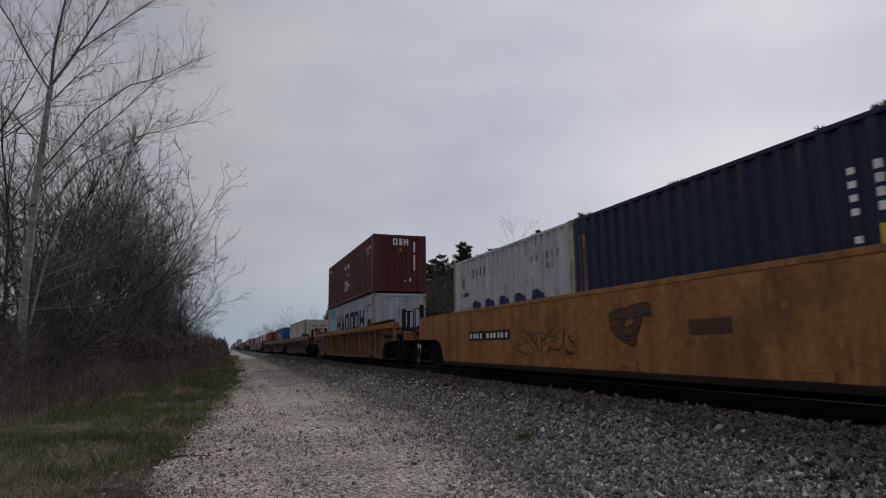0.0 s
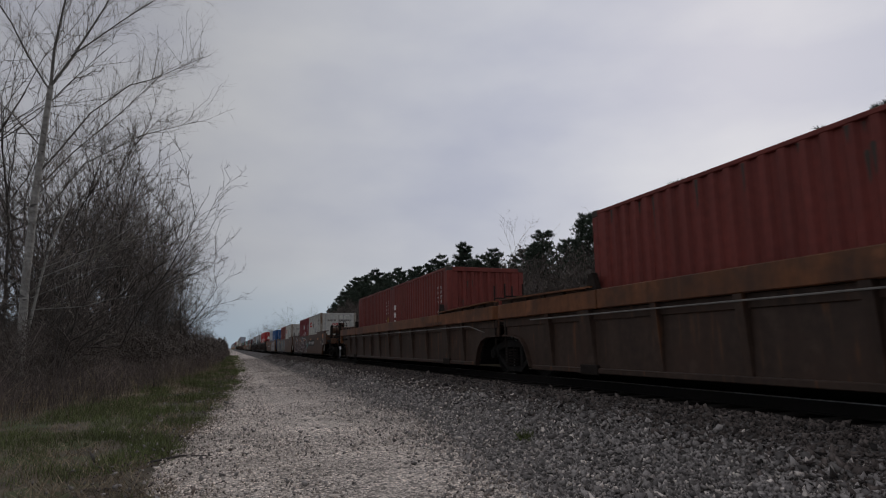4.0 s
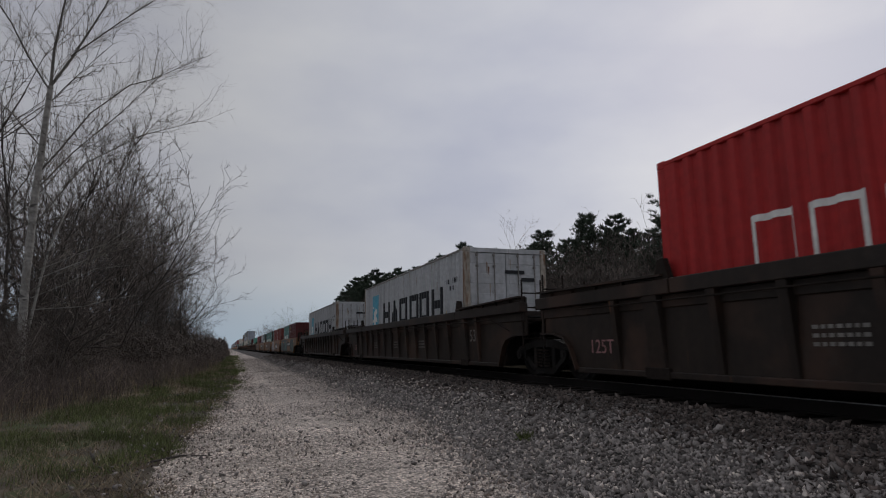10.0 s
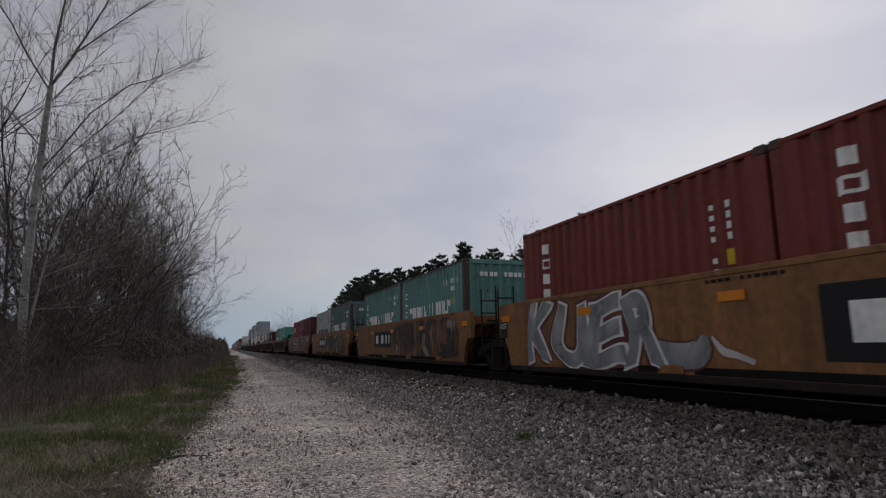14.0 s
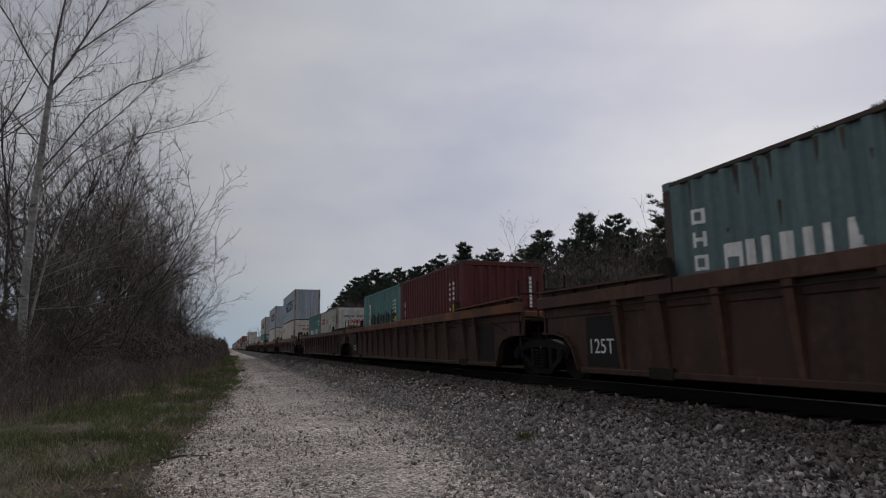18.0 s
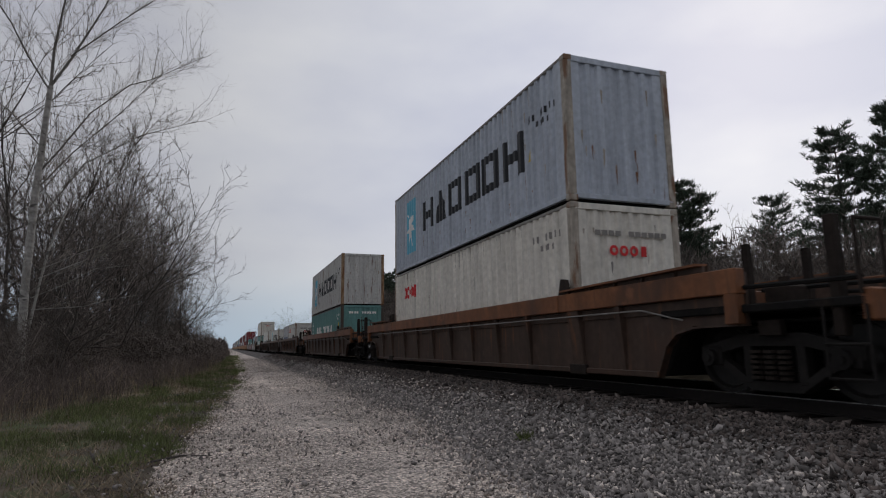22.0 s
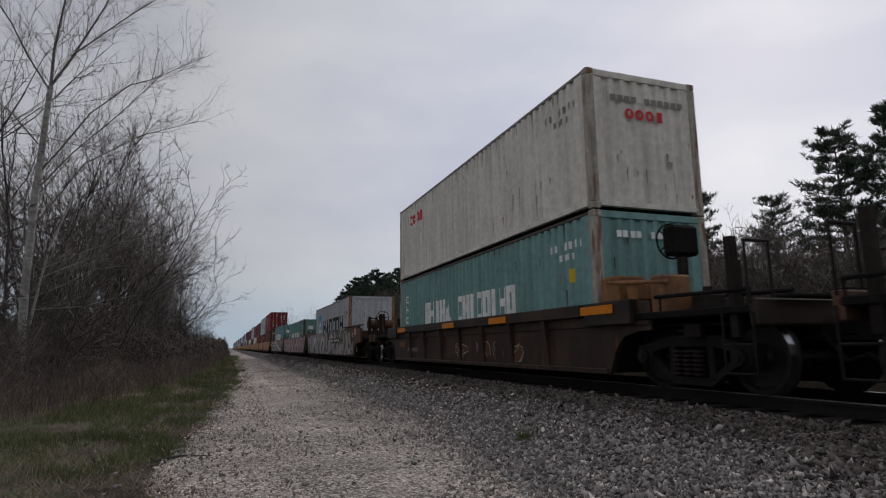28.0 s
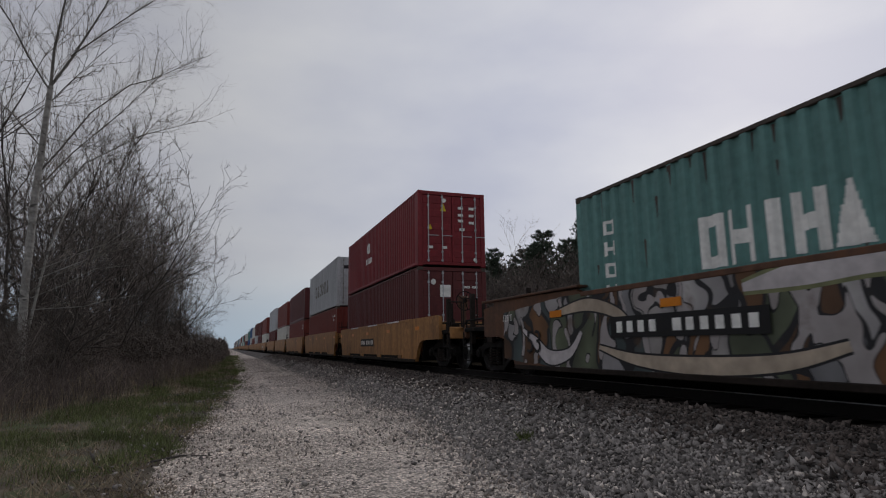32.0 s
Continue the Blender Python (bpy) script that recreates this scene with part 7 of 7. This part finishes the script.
def tangle(name, n, x0, x1, y0, y1, height, r, material, label, category="undergrowth", front=False, fine=False, rise=0.7, steep=0.22, low=1.4):
    """A mass of crossing thin twigs, thickest near the ground; height is a number or a list of (y, height)."""
    g = np.random.RandomState(len(name) + n)
    y = y0 + (y1 - y0) * g.uniform(0, 1, n) ** 1.25
    x = g.uniform(x0, x1, n)
    tall = height if not isinstance(height, list) else np.array([along(height, float(c)) for c in y])
    top = tall * (0.72 + 0.28 * np.sin(y * 0.9 + x * 0.7) * np.sin(y * 0.37))
    z = top * g.uniform(0, 1, n) ** low
    p = np.stack([x, y, z - 0.05], 1)
    d = g.normal(0, rise, (n, 3)) + np.array((0, 0, steep))
    d /= np.linalg.norm(d, axis=1, keepdims=True)
    q = p + d * g.uniform(0.25, 0.9, n)[:, None]
    if front:
        lift = np.array([weed_line(float(c)) for c in y]) + 3.6
        p[:, 0] += lift
        q[:, 0] += lift
    rr = r * (0.6 + y / 40)
    if fine:
        side = np.cross(q - p, g.normal(0, 1, (n, 3)))
        side *= (rr / (np.linalg.norm(side, axis=1) + 1e-9))[:, None]
        v, f = np.stack([p - side, p + side, q], 1).reshape(-1, 3), np.arange(3 * n).reshape(-1, 3)
    else:
        v, f = tubes_np(p, q, rr, rr * 0.4, 3)
    return solid(name, mesh_np(name, v, f), material, label, category, kind="stuff")


tangle("thicket", 90000, -10.5, -4.1, 20.5, 80, 3.1, 0.009, "twig", "dense dark tangle of bare brush beside the track", fine=True)
tangle("front_brush", 6000, -8.0, -4.5, 16.8, 19.5, 2.3, 0.007, "twig", "bare twigs before the foot of the aspen", fine=True, rise=0.5, steep=0.5)
tangle("pale_brush", 3600, -8.5, -4.2, 20.5, 60, 4.5, 0.008, "greytwig", "paler dead branches in the thicket")
tangle("deep_thicket", 50000, -22, -9.5, 20, 90, 4.0, 0.018, "bark", "dark leafless woods behind the brush", fine=True)
tangle("hedge", 45000, -9.0, -4.3, 30, 120, 2.4, 0.011, "twig", "low bare brown brush closing on the gravel track", front=True, fine=True)
tangle("far_thicket", 24000, -8.0, -4.4, 100, 420, 3.4, 0.024, "twig", "bare brown hedge far along the track", front=True, fine=True)


# ---- conifers and brush beyond the track ----
def pine(seed, height, label, spread=0.24, gap=0.25, step=0.55, needle=0.022, tufts=1.0):
    """A trunk with whorls of level limbs, each a fan of side shoots with upturned tufts of needles."""
    rng = random.Random(seed)
    nr = np.random.RandomState(seed)
    t = thing("pine_tree", label, "tree", "pines beyond the track")
    lean = rng.uniform(-0.03, 0.03) * height
    axis = lambda z: np.array((lean * (z / height) ** 2, 0.0, z))
    zs = [height * i / 6 for i in range(7)]
    trunk = [(axis(a) - (0, 0, 0.1 if i == 0 else 0), axis(c), 0.17 * (1 - i / 6.4), 0.17 * (1 - (i + 1) / 6.4)) for i, (a, c) in enumerate(zip(zs, zs[1:]))]
    limbs, cl, cd = [], [], []
    z = height * gap
    while z < height * 0.985:
        f = (z - height * gap) / (height * (1 - gap))
        reach = height * spread * (1.0 - 0.35 * (1 - f) ** 3) * (1 - f ** 1.7) ** 0.8 * rng.uniform(0.7, 1.15) + 0.3
        for k in range(rng.choice((4, 5, 5, 6))):
            a = rng.uniform(0, 6.283)
            l_ = reach * rng.uniform(0.4, 1.2)
            rise = l_ * (rng.uniform(-0.08, 0.22) + 0.45 * f)
            p0 = axis(z)
            way = np.array((math.cos(a), math.sin(a), 0.0))
            p1 = p0 + way * l_ * 0.55 + (0, 0, rise * 0.3)
            p2 = p0 + way * l_ + (0, 0, rise)
            limbs += [(p0, p1, 0.032 + 0.008 * l_, 0.02), (p1, p2, 0.02, 0.006)]
            for q in range(int(5.5 * l_ * tufts) + 4):
                s_ = rng.uniform(0.2, 1.0)
                base = p0 + (p1 - p0) * s_ / 0.55 if s_ < 0.55 else p1 + (p2 - p1) * (s_ - 0.55) / 0.45
                turn = a + rng.choice((-1, 1)) * rng.uniform(0.25, 1.1)
                out = np.array((math.cos(turn), math.sin(turn), rng.uniform(0.05, 0.4)))
                ln = rng.uniform(0.35, 0.8) * (0.4 + 0.3 * l_) * (1.25 - s_ * 0.6)
                for w in np.arange(0.15, 1.01, 0.17 / max(ln, 0.4)):
                    cl.append(base + out * ln * w + nr.normal(0, 0.05, 3))
                    cd.append(out * 0.7 + (0, 0, 0.7))
        z += step * rng.uniform(0.7, 1.3)
    cl, cd = np.array(cl), np.array(cd)
    n, m = len(cl), 6
    d = cd[:, None, :] + nr.normal(0, 0.55, (n, m, 3))
    d /= np.linalg.norm(d, axis=2, keepdims=True)
    ln = nr.uniform(0.16, 0.34, (n, m, 1)) * (1 + 8 * (needle - 0.022))
    side = np.cross(d, nr.normal(0, 1, (n, m, 3)))
    side /= np.linalg.norm(side, axis=2, keepdims=True)
    b0 = cl[:, None, :] + nr.normal(0, 0.03, (n, m, 3))
    v = np.stack([b0 - side * needle, b0 + side * needle, b0 + d * ln + side * 0.004], 2).reshape(-1, 3)
    part("trunk", wood("trunk", [trunk], (8,)), "bark", t)
    tagged(part("limb_framework", wood("limbs", [limbs], (4,)), "bark", t), kind="stuff")
    tagged(part("crown", mesh_np("crown", v, np.arange(len(v)).reshape(-1, 3)), "needle", t), kind="stuff")
    return t


set_at(pine(41, 11.9, "dark green pine with layered level limbs", 0.20, 0.22, 0.34, 0.024), 28, 19.6, 0, 0)
set_at(pine(44, 12.2, "tall dark pine beside another pine", 0.19, 0.18, 0.34, 0.026), 28.2, 17.0, 0, 0)
set_at(pine(45, 9.2, "thin pine with sparse pale foliage", 0.25, 0.2, 0.36, 0.014, 0.9), 28, 23.6, 0, 60)
set_at(pine(42, 11.9, "dark green bushy round-topped pine", 0.28, 0.14, 0.27, 0.028), 28, 30.6, 0, 20)
set_at(pine(43, 12.1, "dark pine rising over the brush", 0.22, 0.15, 0.3, 0.03, 0.8), 28, 41.0, 0, 0)
set_at(pine(46, 12.1, "dark pointed pine in the forest edge", 0.20, 0.15, 0.32, 0.03, 0.8), 28, 49.0, 0, 0)
pine_a = set_at(pine(47, 12.0, "dark green pine in the far forest edge", 0.18, 0.15, 0.42, 0.045, 0.55), 28, 68.1, 0, 0, 1.17)
pine_b = set_at(pine(48, 12.0, "broad dark pine in the far forest edge", 0.22, 0.12, 0.42, 0.045, 0.55), 28, 77.7, 0, 0, 1.14)
rng = random.Random(9)
SPOTS = [(29, 34.5, 0.80, 1), (29.5, 37.5, 0.84, 0), (29, 44.5, 0.88, 1), (29, 52.5, 0.93, 0), (28.5, 61.5, 1.0, 1), (29, 65, 1.02, 0),
         (29, 72.5, 1.05, 1), (28, 82.8, 1.13, 0), (28, 87, 1.10, 1), (28, 91.5, 1.19, 0), (28, 97, 1.16, 1), (28, 102, 1.22, 1), (28, 108, 1.24, 0), (28, 114, 1.3, 1), (28, 119.9, 1.4, 1), (28, 126, 1.36, 0), (28, 132, 1.4, 1), (28, 137.4, 1.46, 1), (28, 144, 1.38, 0), (28, 152, 1.3, 1), (28, 160, 1.22, 1), (28, 168, 1.12, 0), (28, 176, 1.05, 1),
         (32, 15.0, 0.95, 0), (32, 57, 0.95, 1)]
for x, y, k, i in SPOTS:
    copy_at((pine_a, pine_b)[i], x + rng.uniform(-0.5, 0.5), y, 0, rng.uniform(0, 360), k * rng.uniform(0.97, 1.03))
brush_a = set_at(bare_tree(51, 6.0, 5, "grey-brown leafless brush at the forest edge", twigs="greytwig", kids=(5, 4, 2), thick=0.035, category="shrub", name="brush"), 23, 20, 0, 0)
brush_b = set_at(bare_tree(52, 7.4, 1, "thin leafless tree before the pines", twigs="greytwig", kids=(10, 6, 3), category="tree"), 24, 26, 0, 0)
for i in range(26):
    y = 40 + 5.2 * i + rng.uniform(-1.5, 1.5)
    copy_at((pine_b, pine_a)[i % 2], 31 + rng.uniform(-1, 3), y, 0, rng.uniform(0, 360), rng.uniform(0.9, 1.02) * (0.9 + y / 400))
for x, y, k in ((27, 21.6, 0.85), (26.4, 25.2, 0.9), (27.2, 27.6, 0.92), (26.5, 34.0, 1.1), (27, 37.5, 1.15)):
    copy_at(brush_b, x, y, 0, 50 * y, k)
for i in range(46):
    y = 12 + 3.0 * i + rng.uniform(-1, 1)
    copy_at((brush_a, brush_b, brush_a)[i % 3], 21 + rng.uniform(0, 6), y, 0, rng.uniform(0, 360), rng.uniform(0.7, 1.0))
tangle("forest_brush", 230000, 21.5, 27.5, 6, 140, [(6, 5.4), (20, 6.9), (26, 7.4), (32, 8.6), (45, 8.8), (80, 9.8), (140, 11.0)], 0.017, "twig", "grey-brown leafless brush under the pines", fine=True, rise=0.45, steep=0.7, low=0.95)
tangle("dark_woods", 130000, 29, 38, 4, 200, [(4, 5.4), (20, 6.6), (28, 7.6), (34, 10.0), (45, 11.2), (60, 12.2), (80, 13.6), (120, 16.5), (140, 17.0), (180, 12.0), (200, 10.0)], 0.055, "twig", "dark woods deep behind the forest edge", fine=True, rise=0.5, steep=0.5, low=0.8)
pale_tree = set_at(bare_tree(71, 14.4, 2, "pale leafless tree rising over the pines", twigs="greytwig", bark="aspen", kids=(10, 7, 4), spread=0.45, thick=0.05), 28, 56.9, 0, 20)
willow = set_at(bare_tree(61, 12.0, 3, "distant tree in yellow-green bud", twigs="bud", kids=(9, 7, 4), thick=0.08, spread=0.7), 20, 182, 0, 0)
for x, y, s in ((24, 200, 0.95), (17, 215, 0.8), (22, 250, 1.0), (20, 300, 1.05), (16, 330, 1.0), (24, 380, 1.15), (15, 430, 1.1)):
    copy_at(willow if y < 260 else tree_b, x, y, 0, x * 37, s if y < 260 else s * 1.4)


# ---- weeds, grass and loose stone ----
nr = np.random.RandomState(3)


def stems(name, n, x0, x1, y0, y1, h0, h1, r, material, label, bend=0.55, power=1.5, front=False):
    x = nr.uniform(x0, x1, n)
    y = y0 + (y1 - y0) * nr.uniform(0, 1, n) ** power
    if front:
        x += np.array([weed_line(float(c)) + 0.5 * noise.noise((1.0, float(c) * 0.5, 4.0)) for c in y])
    h = nr.uniform(h0, h1, n) * (0.7 + 0.5 * np.array([noise.noise((float(a) * 0.8, float(c) * 0.4, 9.0)) for a, c in zip(x, y)]))
    p0 = np.stack([x, y, np.full(n, -0.05)], 1)
    lean = nr.normal(0, bend, (n, 2)) * h[:, None] * 0.5
    p1 = p0 + np.stack([lean[:, 0] * 0.4, lean[:, 1] * 0.4, h * 0.6], 1)
    p2 = p0 + np.stack([lean[:, 0], lean[:, 1], h], 1)
    rr = np.full(n, r)
    parts_ = [(p0, p1, rr, rr * 0.8), (p1, p2, rr * 0.8, rr * 0.4)]
    for k in range(4):
        f = nr.uniform(0.25, 0.95, n)[:, None]
        base = p0 + (p2 - p0) * f
        d = nr.normal(0, 0.20, (n, 3)) + np.array((0, 0, 0.10))
        parts_.append((base, base + d * h[:, None], rr * 0.5, rr * 0.25))
    a = [np.concatenate(q) for q in zip(*parts_)]
    v, f = tubes_np(a[0], a[1], a[2], a[3], 3)
    return solid(name, mesh_np(name, v, f), material, label, "weeds", kind="stuff")


stems("dead_weeds", 5200, -3.2, 0.1, 9, 48, 0.45, 1.35, 0.0055, "weed", "dense dead brown weeds along the thicket", front=True)
stems("far_weeds", 2600, -3.0, 0.0, 40, 220, 0.6, 1.4, 0.012, "weed", "dead brown weeds further along the thicket", power=1.2, front=True)
stems("pale_weed_stalks", 600, -1.4, 0.9, 9, 45, 0.25, 1.0, 0.005, "straw", "pale dry weed stalks among the brush", front=True)
stems("lineside_weeds", 2600, 14, 21, 8, 120, 0.5, 1.5, 0.012, "weed", "dead grass and weeds beyond the track")


def blades(name, n, wide, y0, y1, h0, h1, w, material, label, power=2.2, patch=0.0, bare=0.0, lean=0.45):
    """Grass blades from the edge of the gravel track back over the verge, in clumps."""
    y = y0 + (y1 - y0) * nr.uniform(0, 1, n) ** power
    off = nr.uniform(-0.45, wide, n)
    x = np.array([verge(float(c)) for c in y]) - off
    clump = np.array([noise.noise((float(a) * 1.1, float(c) * 0.8, patch)) + 0.5 * noise.noise((float(a) * 4.0, float(c) * 3.0, patch)) for a, c in zip(x, y)])
    keep = clump + nr.uniform(-0.3, 0.3, n) > bare + 0.42 * np.exp(-np.maximum(off, -0.3) * 2.8)
    x, y, clump = x[keep], y[keep], clump[keep]
    n = len(x)
    h = nr.uniform(h0, h1, n) * (0.75 + 0.9 * np.clip(clump, 0, 0.7))
    a = nr.uniform(0, np.pi, n)
    p = np.stack([x, y, np.full(n, -0.06)], 1)
    s = np.stack([np.cos(a), np.sin(a), np.zeros(n)], 1) * w * (0.7 + y[:, None] / 25)
    tip = p + np.stack([nr.normal(0, lean, n) * h, nr.normal(0, lean, n) * h, h + 0.02], 1)
    v = np.stack([p - s, p + s, tip], 1).reshape(-1, 3)
    return solid(name, mesh_np(name, v, np.arange(3 * n).reshape(-1, 3)), material, label, "grass", kind="stuff")


blades("verge_grass", 200000, 3.4, 4.0, 110, 0.05, 0.17, 0.0045, "grass", "clumps of short green spring grass on the verge", patch=1.5, bare=0.02)
blades("verge_straw", 90000, 4.6, 4.0, 110, 0.03, 0.12, 0.005, "straw", "flattened dead grass on the verge", patch=7.5, bare=-0.2, lean=1.3)


def stones(name, n, xr, yr, size, zfun, material, label, power=1.6, keep=None):
    """Angular eight-sided stones of random form, lying at random."""
    octa = np.array([(1, 0, 0), (-1, 0, 0), (0, 1, 0), (0, -1, 0), (0, 0, 1), (0, 0, -1)], float)
    tri = np.array([(0, 2, 4), (2, 1, 4), (1, 3, 4), (3, 0, 4), (2, 0, 5), (1, 2, 5), (3, 1, 5), (0, 3, 5)])
    x = nr.uniform(xr[0], xr[1], n)
    y = yr[0] + (yr[1] - yr[0]) * nr.uniform(0, 1, n) ** power
    if keep:
        ok = np.array([keep(float(a), float(c)) for a, c in zip(x, y)])
        x, y = x[ok], y[ok]
        n = len(x)
    s = nr.uniform(size[0], size[1], n) * (1 + 0.7 * (nr.uniform(0, 1, n) > 0.94)) * (0.9 + y / 60)
    v = octa[None] * nr.uniform(0.5, 1.4, (n, 6, 1)) + nr.normal(0, 0.34, (n, 6, 3))
    v = v * np.stack([nr.uniform(0.7, 1.3, n), nr.uniform(0.7, 1.3, n), nr.uniform(0.55, 0.95, n)], 1)[:, None, :]
    q = nr.normal(0, 1, (n, 4))
    q /= np.linalg.norm(q, axis=1, keepdims=True)
    w_, a, b_, c = q.T
    R = np.stack([1 - 2 * (b_ * b_ + c * c), 2 * (a * b_ - c * w_), 2 * (a * c + b_ * w_), 2 * (a * b_ + c * w_), 1 - 2 * (a * a + c * c), 2 * (b_ * c - a * w_), 2 * (a * c - b_ * w_), 2 * (b_ * c + a * w_), 1 - 2 * (a * a + b_ * b_)], 1).reshape(n, 3, 3)
    v = np.einsum("nij,nkj->nki", R, v) * (s / 2)[:, None, None]
    z = np.array([zfun(float(xx), float(yy)) for xx, yy in zip(x, y)]) + s * nr.uniform(-0.1, 0.35, n)
    v += np.stack([x, y, z], 1)[:, None, :]
    f = (np.arange(n) * 6)[:, None, None] + tri[None]
    return solid(name, mesh_np(name, v.reshape(-1, 3), f.reshape(-1, 3)), material, label, "gravel", kind="stuff")


def bed_z(x, y):
    k = foot(y)
    line = [(xa + k * m_, za) for (xa, za), m_ in zip(BED, (1.0, 0.8, 0.4, 0, 0, 0, 0))]
    for (xa, za), (xb, zb) in zip(line, line[1:]):
        if xa <= x <= xb:
            return max(0.012, za + (zb - za) * (x - xa) / (xb - xa))
    return 0.012


flat = lambda x, y: 0.008
edge_of = lambda y: 2.70 + foot(y) * 0.98
# stones turn dark towards the rails: oil grime plus painted train shade
dark_zone = lambda x, y: noise.noise((x * 0.8, y * 0.3, 5.0)) * 0.5 + (x - 4.0) * 0.9
near_edge = lambda k, w: (lambda x, y: random.random() < math.exp(-((x - edge_of(y) - k) / w) ** 2))
stones("ballast_stones", 64000, (2.3, 5.4), (2.2, 70), (0.024, 0.058), bed_z, "stone_grey", "angular grey ballast stones on the shoulder", 2.3, lambda x, y: x > edge_of(y) - 0.1 + random.gauss(0, 0.32) and dark_zone(x, y) + random.uniform(-0.35, 0.35) < 0)
stones("grimy_ballast_stones", 38000, (3.2, 5.5), (2.2, 70), (0.024, 0.058), bed_z, "stone_dark", "ballast stones beside the rails, darkened by oil grime and painted shade", 2.3, lambda x, y: dark_zone(x, y) + random.uniform(-0.35, 0.35) > 0)
stones("strewn_ballast", 32000, (0.8, 4.5), (3.0, 36), (0.015, 0.045), bed_z, "stone_grey", "grey ballast stones strewn over the edge of the gravel track", 1.8, lambda x, y: random.random() < 0.9 * math.exp(-max(0.0, edge_of(y) - x) * 2.4) and x < edge_of(y) + 0.3)
stones("pale_edge_stones", 12000, (1.8, 4.6), (3.0, 30), (0.018, 0.05), bed_z, "stone_pale", "pale stones mixed into the foot of the ballast", 1.8, near_edge(0.25, 0.9))
stones("road_gravel", 44000, (-0.95, 3.95), (3.2, 75), (0.010, 0.030), bed_z, "stone_pale", "small pale stones scattered on the gravel track", 2.5, lambda x, y: verge(y) - 0.2 < x < edge_of(y) + random.gauss(0.2, 0.3))
stones("dark_road_gravel", 11000, (-0.95, 3.95), (3.2, 75), (0.012, 0.04), bed_z, "stone_grey", "darker stones scattered on the gravel track", 2.2, lambda x, y: verge(y) - 0.1 < x < edge_of(y) and noise.noise((x * 1.3, y * 0.8, 3.0)) > -0.1)
stones("leaf_litter", 12000, (-3.5, 1.2), (4.0, 30), (0.012, 0.03), flat, "weed", "brown leaf litter and twigs at the edge of the grass", 1.7, lambda x, y: random.random() < math.exp(-((x - verge(y) + 0.20) / 0.6) ** 2))
stones("verge_stones", 900, (-3.0, 0.8), (4.0, 26), (0.02, 0.055), flat, "stone_grey", "stones lying in the thin grass", 1.7, lambda x, y: random.random() < math.exp(-((x - verge(y) + 0.4) / 0.8) ** 2))
solid("fallen_stick", Build().tube((-0.75, 7.55, 0.01), (-0.45, 7.7, 0.03), 0.014, n=6).tube((-0.45, 7.7, 0.03), (-0.12, 7.66, 0.015), 0.012, 0.006, n=6), "bark", "dark fallen stick at the edge of the track", "stick")
for cx, cy, label in ((3.35, 6.45, "small dark weed clump in the ballast"), (4.35, 10.9, "low dark tuft on the ballast shoulder")):
    g = np.random.RandomState(int(cy))
    p = np.array((cx, cy, bed_z(cx, cy))) + g.normal(0, 0.05, (160, 3)) * np.array((1, 1, 0.1))
    s_ = g.normal(0, 0.006, (160, 3))
    tip = p + g.normal(0, 0.06, (160, 3)) + np.array((0, 0, 0.06))
    solid("weed_tuft", mesh_np("weed_tuft", np.stack([p - s_, p + s_, tip], 1).reshape(-1, 3), np.arange(480).reshape(-1, 3)), "grass" if cx < 4 else "twig", label, "weeds")


# ---- what moves ----
def motions():
    for ob, y, z in MOVING:
        walk(ob, [(0.0, pose(TRACK_X, y, z)), (32.0, pose(TRACK_X, y - SPEED * 32.0, z))])
    wheels = [o for o in bpy.data.objects if o.name.split(".")[0] == "wheelset"]
    turn = math.degrees(SPEED / 0.462 / FPS)
    walk(wheels[0], [(i / FPS, pose(0, 0, 0, i * turn)) for i in range(32 * FPS + 1)])
    keys = wheels[0].animation_data
    for o in wheels[1:]:
        o.rotation_mode = "QUATERNION"
        o.animation_data_create()
        o.animation_data.action = keys.action
        o.animation_data.action_slot = keys.action_slot


motions()
